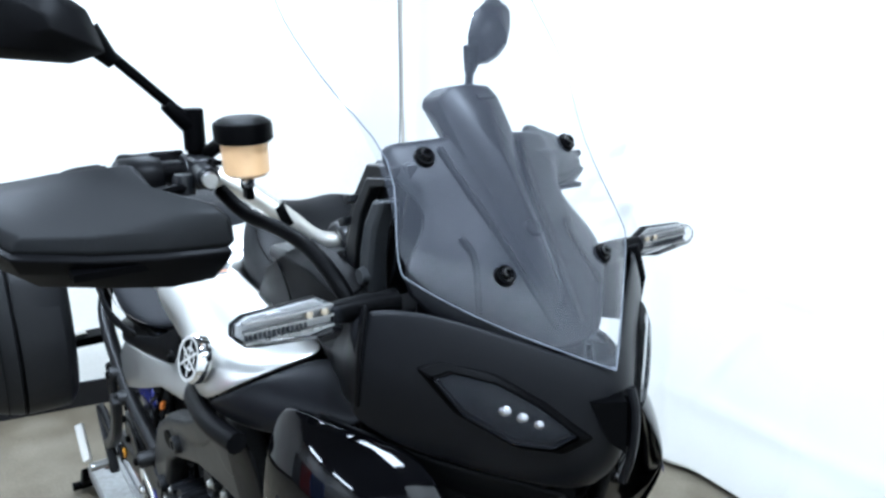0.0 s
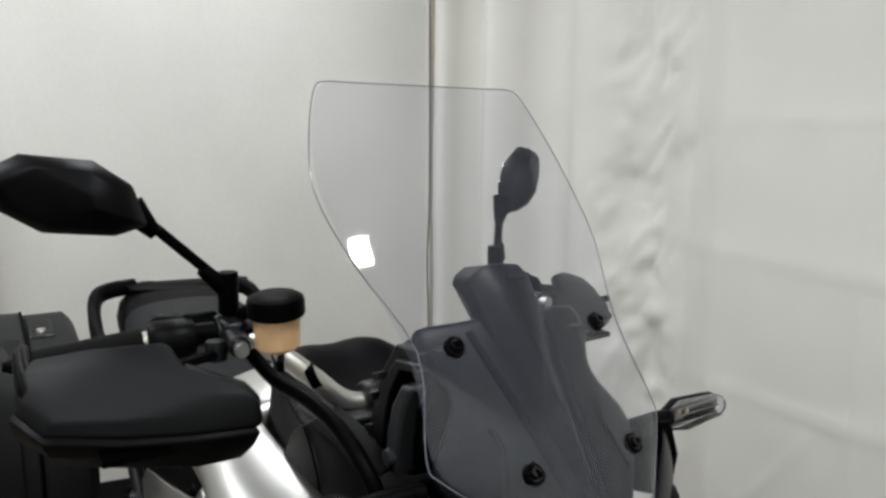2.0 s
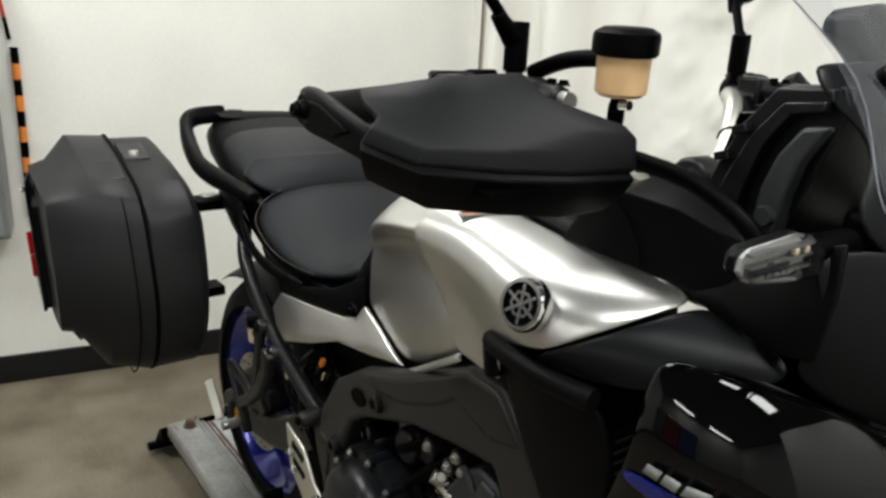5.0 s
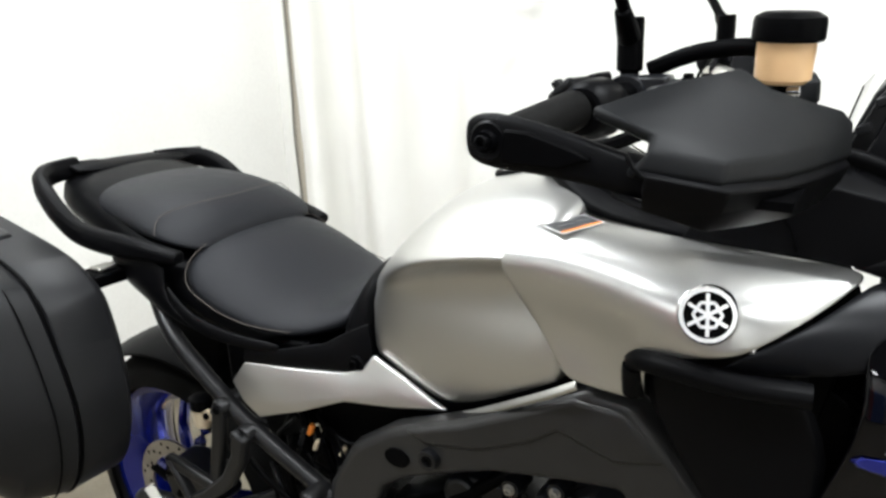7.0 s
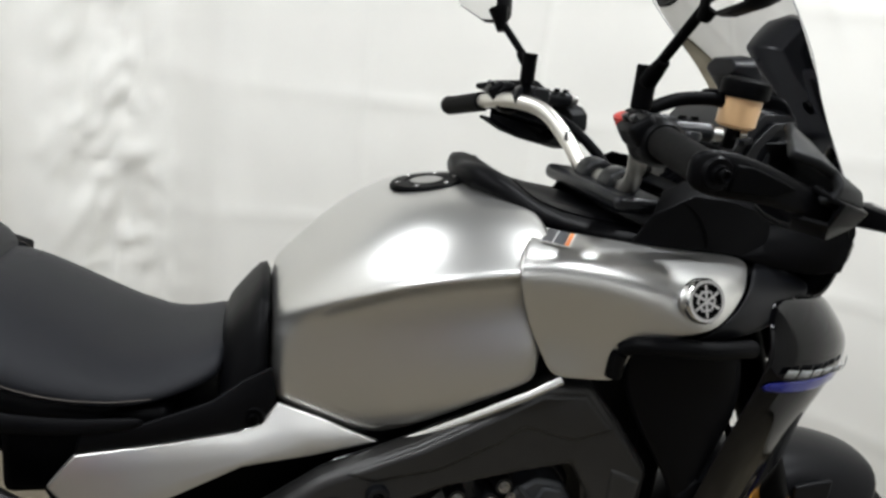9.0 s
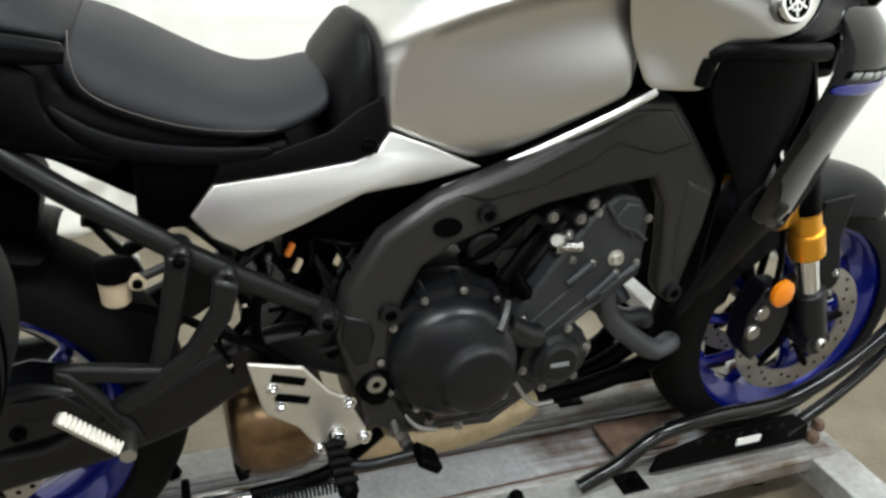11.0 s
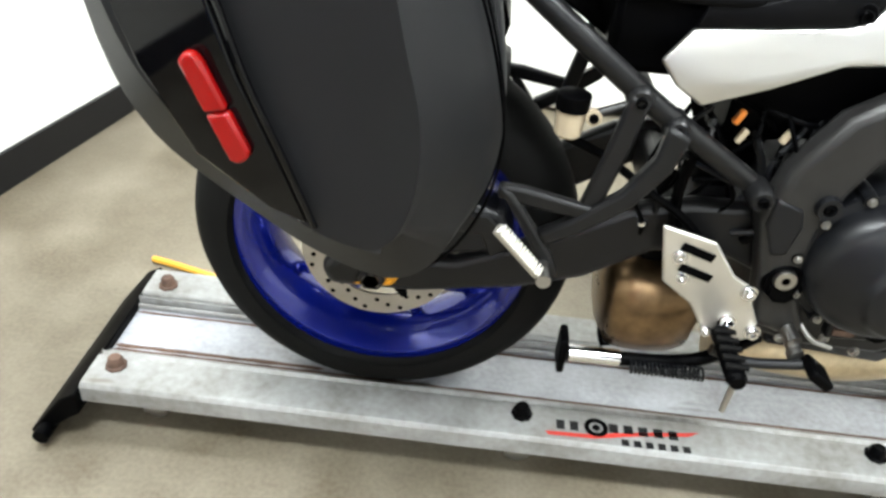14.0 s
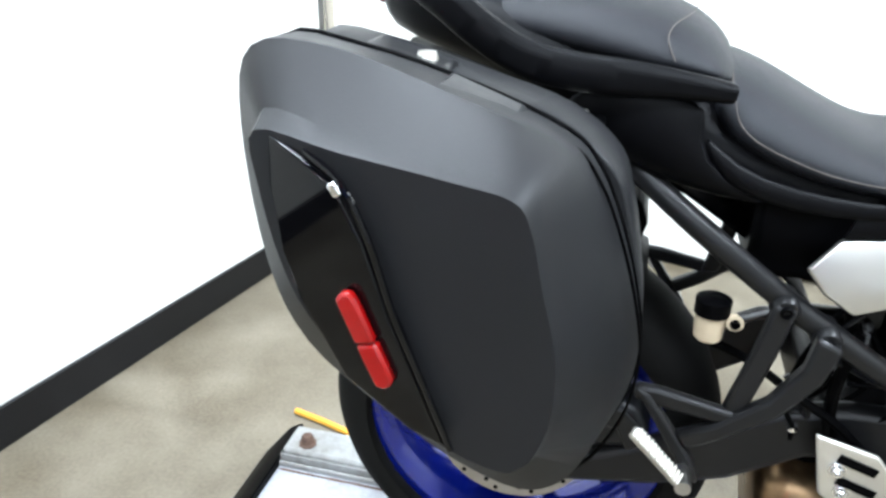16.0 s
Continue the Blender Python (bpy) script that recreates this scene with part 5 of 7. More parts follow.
rc = part("rear_caliper", prism([(0.06, 0.455), (0.18, 0.475), (0.205, 0.50), (0.185, 0.545), (0.12, 0.565), (0.07, 0.555), (0.04, 0.51)], -0.150, -0.085, 0.06), "engine", bike, "black rear brake caliper", bevel=0.010)
for x, z in ((0.075, 0.53), (0.10, 0.49)):
    screw("bolt", (x, -0.153, z), 0.008, rc, material="dark")
part("caliper_bracket", prism([(0.10, 0.540), (0.16, 0.545), (0.205, 0.50), (0.17, 0.475), (0.155, 0.51), (0.11, 0.515)], -0.156, -0.150), "tubing", rc, bevel=0.003)

# subframe tubes and passenger peg hanger
for s in (-1, 1):
    part("subframe_tube", tube([(0.520, 0.168 * s, 0.625), (0.40, 0.186 * s, 0.705), (0.317, 0.190 * s, 0.760), (0.20, 0.186 * s, 0.845), (0.12, 0.155 * s, 0.900), (0.06, 0.12 * s, 0.93)], 0.0145, 14), "tubing", bike, "black round subframe tube")
    for x, z in ((0.493, 0.643), (0.368, 0.722), (0.317, 0.756)):
        lug = part("tube_lug", lathe([(0, -0.024), (0.012, -0.024), (0.016, -0.018), (0.017, 0.018)], (x, 0.190 * s if s < 0 else 0.196, z), "y", 18), "tubing", bike)
        screw("bolt", (x, 0.214 * s, z), 0.0075, lug, (0, s, 0), "dark")
    hg = part("peg_hanger", join(prism([(0.304, 0.765), (0.330, 0.762), (0.320, 0.70), (0.296, 0.60), (0.268, 0.598), (0.290, 0.69)], 0.216 * s, 0.200 * s, 0.02), prism([(0.355, 0.735), (0.385, 0.722), (0.372, 0.675), (0.335, 0.620), (0.275, 0.572), (0.235, 0.548), (0.222, 0.568), (0.262, 0.592), (0.318, 0.640), (0.348, 0.690)], 0.226 * s, 0.206 * s, 0.02), prism([(0.290, 0.612), (0.300, 0.590), (0.190, 0.606), (0.165, 0.612), (0.168, 0.632), (0.200, 0.630)], 0.222 * s, 0.206 * s, 0.02), prism([(0.165, 0.632), (0.185, 0.624), (0.248, 0.535), (0.262, 0.50), (0.242, 0.498), (0.228, 0.530)], 0.226 * s, 0.206 * s, 0.02)), "tubing", bike, "triangular black passenger peg hanger", bevel=0.005)
    pg = part("passenger_peg", moved(box(-0.044, 0.044, -0.008, 0.008, -0.005, 0.005), pose(0.200, 0.262 * s, 0.563, 0, 46, 0) @ pose(0, 0, 0, 35 * -s, 0, 0)), "alu", bike, "bare aluminium folding passenger peg", bevel=0.003)
    teeth = [moved(box(-0.0018, 0.0018, -0.008, 0.008, 0.005, 0.008), pose(0.200, 0.262 * s, 0.563, 0, 46, 0) @ pose(0, 0, 0, 35 * -s, 0, 0) @ pose(-0.039 + 0.0065 * k, 0, 0)) for k in range(13)]
    part("peg_teeth", join(*teeth), "alu", pg)
    part("peg_bolt", rod((0.238, 0.225 * s, 0.520), (0.238, 0.262 * s, 0.520), 0.010), "steel", pg)
# rear brake reservoir
rr = part("rear_reservoir", lathe([(0, -0.028), (0.013, -0.028), (0.017, -0.024), (0.019, 0.008), (0, 0.008)], (0.243, -0.185, 0.720), "z", 24), "pale", bike, "cloudy plastic rear brake reservoir")
part("reservoir_lid", lathe([(0, 0.028), (0.016, 0.028), (0.021, 0.025), (0.021, 0.006), (0, 0.006)], (0.243, -0.185, 0.722), "z", 24), "dark", rr, "black screw lid")
part("reservoir_ear", lathe([(0.005, -0.004), (0.010, -0.004), (0.010, 0.004), (0.005, 0.004)], (0.269, -0.195, 0.724), "y", 18), "pale", rr)
screw("bolt", (0.269, -0.199, 0.724), 0.006, rr, material="dark")
part("reservoir_hose", tube([(0.243, -0.18, 0.688), (0.30, -0.17, 0.66), (0.36, -0.17, 0.62), (0.42, -0.165, 0.58), (0.47, -0.16, 0.53)], 0.006, 8), "dark", bike, "thin rubber hose")
part("reservoir_bracket", rod((0.273, -0.192, 0.728), (0.315, -0.19, 0.745), 0.006), "spar", rr)
# inner rear mudguard
rows = []
for a in [radians(v) for v in (60, 78, 96, 114, 132)]:
    rows.append([(0.345 * math.cos(a), y, 0.415 + (0.345 + dz) * math.sin(a)) for y, dz in ((-0.10, -0.03), (-0.06, 0.0), (0, 0.01), (0.06, 0), (0.10, -0.03))])
part("rear_hugger", sheet(rows), "satin", bike, "black rear wheel hugger", sub=1, solid=0.004)
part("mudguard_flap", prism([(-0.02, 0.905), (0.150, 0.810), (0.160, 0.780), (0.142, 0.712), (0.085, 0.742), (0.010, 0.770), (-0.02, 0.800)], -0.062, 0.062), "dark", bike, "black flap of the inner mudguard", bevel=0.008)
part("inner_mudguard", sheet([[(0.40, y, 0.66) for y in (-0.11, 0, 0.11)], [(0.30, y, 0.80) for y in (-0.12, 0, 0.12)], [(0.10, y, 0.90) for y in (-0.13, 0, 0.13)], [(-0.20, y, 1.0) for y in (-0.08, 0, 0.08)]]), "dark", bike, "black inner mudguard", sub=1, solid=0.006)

# rider peg, heel plate, pedal
hp = part("heel_plate", prism([(0.388, 0.583), (0.464, 0.565), (0.502, 0.515), (0.530, 0.500), (0.540, 0.470), (0.556, 0.440), (0.558, 0.412), (0.535, 0.402), (0.512, 0.416), (0.490, 0.408), (0.474, 0.430), (0.455, 0.460), (0.408, 0.494)], -0.193, -0.186, 0.01), "alu", bike, "bare aluminium heel plate with two slots", bevel=0.003)
for x0, z0 in ((0.420, 0.555), (0.425, 0.522)):
    part("slot", moved(box(0, 0.048, -0.0005, 0.002, -0.006, 0.006), pose(x0, -0.1945, z0, 0, 18, 0)), "dark", hp, "dark slot")
for x, z, r in ((0.421, 0.538, 0.008), (0.432, 0.505, 0.007), (0.527, 0.492, 0.009), (0.552, 0.425, 0.009), (0.512, 0.438, 0.010), (0.487, 0.418, 0.007)):
    screw("bolt", (x, -0.196, z), r, hp, material="chrome")
rp = part("rider_peg", tube([(0.505, -0.200, 0.425), (0.506, -0.300, 0.424)], 0.015, 10, 6, 0.8), "dark", bike, "black rubber rider peg", bevel=0.003)
for k in range(5):
    part("peg_rib", box(0.491, 0.521, -0.290 + 0.018 * k, -0.282 + 0.018 * k, 0.434, 0.4385), "tyre", rp)
part("peg_feeler", tube([(0.506, -0.295, 0.412), (0.503, -0.297, 0.365)], (0.005, 0.004), 8), "steel", rp, "bright peg feeler bolt")
part("peg_tip", lathe([(0, -0.006), (0.010, -0.006), (0.012, 0)], (0.506, -0.300, 0.424), "y", 12), "dark", rp)
bp = part("brake_pedal", tube([(0.500, -0.205, 0.395), (0.55, -0.212, 0.384), (0.61, -0.22, 0.395), (0.64, -0.225, 0.405)], 0.008, 10), "engine", bike, "black brake pedal")
part("pedal_pad", moved(box(-0.020, 0.020, -0.022, 0.022, -0.008, 0.008), pose(0.640, -0.235, 0.398, 0, 35, 0)), "dark", bp, "rubber pedal pad", bevel=0.004)
for x, z in ((0.600, 0.435), (0.612, 0.412), (0.62, 0.395)):
    part("linkage", rod((x, -0.19, z), (x + 0.004, -0.215, z - 0.004), 0.010), "steel", bp, "bright linkage joint")
# centre stand folded up
for s in (-1, 1):
    cs = part("centre_stand_leg", tube([(0.600, 0.12 * s, 0.36), (0.50, 0.165 * s, 0.335), (0.385, 0.175 * s, 0.330)], 0.011, 10), "dark", bike, "black folded centre stand leg")
    part("stand_sleeve", rod((0.384, 0.175 * s, 0.330), (0.306, 0.180 * s, 0.334), 0.0135), "chrome", cs, "bright sleeve of the stand")
    part("stand_foot", box(0.290, 0.302, 0.180 * s - 0.022, 0.180 * s + 0.022, 0.310, 0.372), "dark", cs, bevel=0.004)
spring = []
for k in range(150):
    a = k * 0.75
    spring.append((0.400 + 0.00075 * k, -0.185 + 0.010 * math.cos(a), 0.326 + 0.010 * math.sin(a)))
part("stand_spring", tube(spring, 0.0022, 5, 1), "engine", bike, "coil spring")
part("stand_strut", tube([(0.385, -0.05, 0.42), (0.378, -0.06, 0.30), (0.385, -0.08, 0.27)], 0.009, 8), "dark", bike)
# ---- nose, screen, bars ----
rad = part("radiator", box(1.075, 1.125, -0.165, 0.165, 0.56, 0.93), "dark", bike, "black radiator", bevel=0.006)
for k in range(26):
    part("cooling_fin", box(1.126, 1.128, -0.155, 0.155, 0.575 + 0.0135 * k, 0.579 + 0.0135 * k), "engine", rad)
# shroud from the side cover down past the radiator
both("radiator_shroud", sheet([
    [(1.000, -0.214, 1.005), (1.080, -0.235, 1.000), (1.165, -0.230, 1.005)],
    [(1.002, -0.208, 0.948), (1.090, -0.224, 0.940), (1.180, -0.222, 0.960)],
    [(1.050, -0.206, 0.870), (1.110, -0.218, 0.870), (1.190, -0.218, 0.900)],
    [(1.108, -0.206, 0.795), (1.135, -0.214, 0.800), (1.160, -0.214, 0.830)],
    [(1.132, -0.204, 0.755), (1.145, -0.208, 0.755), (1.150, -0.208, 0.765)],
    [(1.090, -0.204, 0.655), (1.105, -0.206, 0.650), (1.115, -0.206, 0.650)],
    [(1.048, -0.202, 0.568), (1.060, -0.204, 0.562), (1.072, -0.204, 0.562)]]), "satin", bike, "satin black radiator shroud", sub=1, solid=0.008)
both("shroud_edge", tube([(0.995, -0.214, 0.955), (0.998, -0.222, 0.995), (1.030, -0.245, 1.008), (1.100, -0.252, 1.006), (1.165, -0.244, 1.006)], 0.012, 10), "satin", bike, "rolled black shroud edge")
both("lower_duct", sheet([
    [(1.140, -0.215, 0.823), (1.200, -0.225, 0.765), (1.240, -0.205, 0.76)],
    [(1.120, -0.210, 0.770), (1.180, -0.215, 0.720), (1.215, -0.195, 0.72)],
    [(1.070, -0.200, 0.600), (1.110, -0.200, 0.590), (1.140, -0.18, 0.60)]]), "satin", bike, "black lower duct", sub=1, solid=0.006)
# flank fairing, gloss black with a blue flash
F0 = [(1.190, -0.205, 1.062), (1.255, -0.198, 1.064), (1.305, -0.175, 1.060), (1.350, -0.130, 1.050)]
F1 = [(1.206, -0.232, 1.005), (1.270, -0.236, 1.010), (1.350, -0.205, 1.000), (1.415, -0.135, 0.985)]
F2 = [(1.192, -0.232, 0.942), (1.260, -0.236, 0.940), (1.340, -0.205, 0.945), (1.415, -0.130, 0.950)]
F3 = [(1.160, -0.228, 0.850), (1.215, -0.228, 0.845), (1.285, -0.198, 0.850), (1.368, -0.130, 0.855)]
F4 = [(1.138, -0.222, 0.756), (1.190, -0.216, 0.726), (1.260, -0.180, 0.696), (1.345, -0.130, 0.690)]
F5 = [(p[0], p[1] + 0.006, p[2] - 0.006) for p in F4]
both("flank_fairing", sheet([F0, F1, F2, F3, F4, F5]), "gloss", bike, "gloss black flank fairing", sub=2, solid=0.006)
mix = lambda a, b, k: tuple(p + (q - p) * k for p, q in zip(a, b))
out = lambda p, d=0.006: (p[0], p[1] - d, p[2])
for s in (-1, 1):
    flip = (lambda p: p) if s < 0 else (lambda p: (p[0], -p[1], p[2]))
    A = [out(mix(F1[i], F2[i], 0.74), 0.0045) for i in range(4)]
    B = [out(mix(F1[i], F2[i], 1.02), 0.0045) for i in range(4)]
    part("blue_flash", sheet([[flip(p) for p in A], [flip(p) for p in B]]), "blue", bike, "blue decal stripe", sub=1, solid=0.001)


for k in range(7):
    a, b = 0.42 + k * 0.30, 0.66 + k * 0.30
    at = lambda u, v: out(mix(mix(F1[int(u)], F2[int(u)], v), mix(F1[int(u) + 1], F2[int(u) + 1], v), u - int(u)), 0.0075)
    part("name_bar", sheet([[at(a + 0.04, 0.48), at(b + 0.04, 0.48)], [at(a, 0.64), at(b, 0.64)]]), "cabinet", bike, "silver model name letter as a bar", solid=0.0008)

# nose cowl
NY = (0.0, 0.05, 0.10, 0.15, 0.188)
NOSE = [[(x, -y, z) for x, y, z in zip(xs, NY, zz)] for xs, zz in (
    ((1.452, 1.412, 1.374, 1.340, 1.300), (1.128, 1.150, 1.172, 1.190, 1.178)),
    ((1.470, 1.431, 1.391, 1.352, 1.318), (1.104, 1.120, 1.136, 1.148, 1.150)),
    ((1.471, 1.431, 1.392, 1.353, 1.320), (1.062, 1.070, 1.086, 1.106, 1.125)),
    ((1.464, 1.424, 1.384, 1.345, 1.314), (1.028, 1.036, 1.052, 1.074, 1.100)),
    ((1.440, 1.405, 1.370, 1.335, 1.305), (1.000, 1.010, 1.028, 1.050, 1.080)))]
nose = [list(r) for r in NOSE]
full = [[(p[0], -p[1], p[2]) for p in reversed(r[1:])] + r for r in nose]
part("nose_cowl", sheet(full), "grey", bike, "dark grey pointed nose cowl", sub=2, solid=0.006)
both("nose_inlet", loft([[(x + d, y - d * 0.7, z) for x, y, z in ((1.447, -0.026, 1.106), (1.468, -0.004, 1.110), (1.472, -0.005, 1.062), (1.462, -0.014, 1.070))] for d in (-0.010, 0.0045)]), "dark", bike, "black triangular inlet beside the nose ridge")
part("nose_ridge", tube([(1.470, 0, 1.120), (1.4765, 0, 1.100), (1.4765, 0, 1.064), (1.468, 0, 1.028)], 0.004, 8), "grey", bike, "sharp ridge down the nose")
for s in (-1, 1):
    # headlight: a slanting almond with dark bezel and clear lens
    pts = [(1.366, 0.132, 1.128), (1.374, 0.118, 1.133), (1.398, 0.090, 1.124), (1.420, 0.062, 1.104), (1.440, 0.037, 1.078), (1.428, 0.052, 1.066), (1.408, 0.078, 1.070), (1.382, 0.112, 1.096)]
    pts = [(x, y * s, z) for x, y, z in pts]
    c = Vector([sum(p[i] for p in pts) / 8 for i in range(3)])
    n = Vector((0.78, 0.62 * s, -0.05)).normalized()
    ringo = [tuple(c + (Vector(p) - c) * 1.14 + n * 0.004) for p in pts]
    ringi = [tuple(c + (Vector(p) - c) * 1.0 + n * 0.010) for p in pts]
    deep = [tuple(c + (Vector(p) - c) * 0.92 - n * 0.012) for p in pts]
    ringm = [tuple(c + (Vector(p) - c) * 1.30 + n * 0.004) for p in pts]
    part("headlight_mask", loft([[tuple(Vector(q) - n * 0.02) for q in ringm], ringm, [tuple(c + (Vector(p) - c) * 1.10 + n * 0.009) for p in pts]], caps=False), "dark", bike, "black surround of the headlight", bevel=0.002)
    hl = part("headlight", loft([ringo, ringi, deep], caps=False), "dark", bike, "slanted LED headlight with dark bezel", bevel=0.002)
    part("reflector", raw([*deep], [tuple(range(8))]), "dark", hl)
    for k in range(9):
        u = Vector((0.020 - 0.006 * k, (-0.030 + 0.009 * k) * s, -0.016 + 0.0052 * k + (0.004 if k % 2 else -0.003)))
        part("reflector_facet", moved(box(-0.003, 0.003, -0.004, 0.004, -0.003, 0.003), Matrix.Translation(c + u * 0.9 - n * 0.008) @ pose(0, 0, 0, 25 * (k % 3), 30 * (k % 2), 20 * k)), "chrome" if k < 5 else "engine", hl, "small reflector facet")
    for k in range(3):
        q = c + Vector((0.002 + 0.009 * k, (0.0 - 0.012 * k) * s, -0.004 - 0.006 * k)) - n * 0.004
        part("led_module", moved(lathe([(0, 0.008), (0.006, 0.006), (0.010, 0.0), (0.010, -0.006), (0, -0.006)], (0, 0, 0), "z", 10), Matrix.Translation(q) @ Vector((0, 0, 1)).rotation_difference(n).to_matrix().to_4x4()), "chrome", hl, "bright LED cluster")
    ln = part("lens", loft([[tuple(c + (Vector(p) - c) * k + n * d) for p in pts] for k, d in ((1.0, 0.0095), (1.02, 0.011), (0.80, 0.0145), (0.3, 0.0165))]), "lamp_glass", hl, "clear lens")
    ln.visible_shadow = False
# lower jaw under the lights
both("jaw_panel", sheet([
    [(1.438, 0.0, 0.998), (1.368, -0.100, 1.026), (1.333, -0.150, 1.050), (1.240, -0.205, 1.075)],
    [(1.400, 0.0, 0.950), (1.340, -0.095, 0.980), (1.310, -0.140, 1.010), (1.240, -0.195, 1.045)]]), "satin", bike, "black panel under the lights", sub=1, solid=0.006)
# bridge from nose cowl to the side cover
both("cowl_bridge", sheet([
    [(1.325, -0.176, 1.190), (1.270, -0.150, 1.165), (1.215, -0.135, 1.135), (1.170, -0.130, 1.118)],
    [(1.330, -0.186, 1.150), (1.275, -0.172, 1.125), (1.220, -0.156, 1.108), (1.180, -0.150, 1.100)],
    [(1.322, -0.186, 1.095), (1.285, -0.178, 1.088), (1.260, -0.166, 1.088), (1.240, -0.160, 1.088)]]), "satin", bike, "satin black bridge panel", solid=0.005, bevel=0.003)

# transparent screen and the panel behind it
SZ = (1.132, 1.168, 1.204, 1.224, 1.304, 1.378, 1.442, 1.500, 1.545, 1.553)
SW_ = (0.006, 0.080, 0.134, 0.142, 0.126, 0.156, 0.168, 0.156, 0.138, 0.122)
SB = (0.0, 0.030, 0.046, 0.045, 0.018, 0.020, 0.026, 0.014, 0.002, 0.0)


def scr(y, z):
    """A point of the screen's curved plane."""
    w, b = np.interp(z, SZ, SW_), np.interp(z, SZ, SB)
    return (float(1.448 - 0.855 * (z - 1.132) - b * (y / max(w, 0.03)) ** 2), y, z)


rows = [[scr(w * k / 5, z) for k in range(-5, 6)] for z, w in zip(SZ, SW_)]
ws = part("windscreen", sheet(rows), "screen", bike, "tall clear touring windscreen", sub=2)
ws.visible_shadow = False
edge_line = [rows[0][5]] + [r[10] for r in rows] + [rows[-1][k] for k in range(9, 0, -2)] + [r[0] for r in reversed(rows)] + [rows[0][5]]
part("screen_edge", tube(edge_line, 0.0007, 6, 4), "edge", ws, "polished edge of the screen")
# screen carrier: flat dark panel
back = lambda y, z, d: (scr(y, z)[0] - d * 0.76, y, z - d * 0.65)
pz = [1.155, 1.180, 1.210, 1.235, 1.262, 1.285, 1.302, 1.325, 1.336]
pw = [0.058, 0.104, 0.132, 0.124, 0.094, 0.088, 0.108, 0.112, 0.104]
rows = [[back(w * k / 4, z, (0.030, 0.026, 0.032, 0.033, 0.036)[abs(k)]) for k in range(-4, 5)] for z, w in zip(pz, pw)]
sc = part("screen_carrier", sheet(rows), "grey", bike, "dark grey panel behind the screen", sub=1, solid=0.005)
hood = part("carrier_hood", body([
    (1.188, [(0, 1.372), (0.03, 1.372), (0.046, 1.364), (0.050, 1.354), (0.03, 1.348), (0, 1.348)]),
    (1.222, [(0, 1.380), (0.034, 1.377), (0.052, 1.366), (0.056, 1.345), (0.04, 1.315), (0, 1.312)]),
    (1.246, [(0, 1.360), (0.026, 1.352), (0.050, 1.336), (0.056, 1.318), (0.04, 1.295), (0, 1.292)]),
    (1.280, [(0, 1.312), (0.018, 1.302), (0.040, 1.284), (0.046, 1.268), (0.03, 1.255), (0, 1.252)]),
    (1.330, [(0, 1.250), (0.008, 1.244), (0.020, 1.230), (0.024, 1.220), (0.015, 1.210), (0, 1.208)]),
    (1.372, [(0, 1.192), (0.003, 1.189), (0.006, 1.183), (0.007, 1.179), (0.005, 1.172), (0, 1.172)])]), "grey", sc, "raised wedge hood of the panel", bevel=0.004)
hood.matrix_local = Matrix.Translation((0.011, 0.004, -0.013)) @ Matrix.Diagonal((1, 0.74, 1, 1))
part("hood_slot", moved(box(-0.003, 0.003, -0.014, 0.014, -0.001, 0.001), pose(1.238, 0.012, 1.3675, 0, 40, 0)), "engine", hood)
for s in (-1, 1):
    part("carrier_ridge", tube([back(0.052 * s, 1.325, 0.028), back(0.032 * s, 1.25, 0.026), back(0.016 * s, 1.17, 0.025)], 0.004, 8), "satin", sc, "crease down the panel")
    part("carrier_crease", tube([back(0.068 * s, 1.250, 0.028), back(0.064 * s, 1.232, 0.028), back(0.078 * s, 1.190, 0.029)], 0.003, 8), "satin", sc)
for y, z in ((-0.09, 1.306), (0.09, 1.306), (-0.062, 1.208), (0.062, 1.208)):
    p = Vector(scr(y, z))
    n = Vector((0.76, y * 0.9, 0.65)).normalized()
    b = screw("screen_bolt", tuple(p + n * 0.003), 0.0055, ws, tuple(n), "gloss", "shiny black screen bolt in a rubber washer")
    part("washer", moved(lathe([(0.004, 0.0015), (0.0095, 0.0015), (0.0105, -0.004), (0.004, -0.004)], (0, 0, 0), "z", 18), Matrix.Translation(p + n * 0.001) @ Vector((0, 0, 1)).rotation_difference(n).to_matrix().to_4x4()), "dark", b)
part("carrier_hole", moved(lathe([(0, 0.001), (0.008, 0.001), (0.009, -0.002)], (0, 0, 0), "z", 14), Matrix.Translation(back(0.0, 1.245, 0.012)) @ Vector((0, 0, 1)).rotation_difference(Vector((0.76, 0, 0.65))).to_matrix().to_4x4()), "engine", sc)
# dash box
dash = part("instrument_pod", prism([(1.142, 1.160), (1.156, 1.206), (1.176, 1.256), (1.208, 1.293), (1.262, 1.296), (1.270, 1.276), (1.236, 1.180), (1.220, 1.150), (1.160, 1.145)], -0.094, 0.094), "engine", bike, "stepped black instrument pod", bevel=0.002)
both("pod_step", prism([(1.148, 1.166), (1.160, 1.208), (1.180, 1.254), (1.210, 1.291), (1.258, 1.294), (1.262, 1.284), (1.218, 1.279), (1.194, 1.246), (1.178, 1.204), (1.172, 1.166)], -0.106, -0.092, 0.01), "engine", dash, "stepped side of the pod", bevel=0.0015)
both("pod_step", prism([(1.166, 1.172), (1.178, 1.208), (1.196, 1.248), (1.222, 1.280), (1.258, 1.284), (1.258, 1.276), (1.230, 1.271), (1.210, 1.242), (1.198, 1.206), (1.192, 1.172)], -0.114, -0.100, 0.01), "engine", dash, "stepped side of the pod", bevel=0.0015)
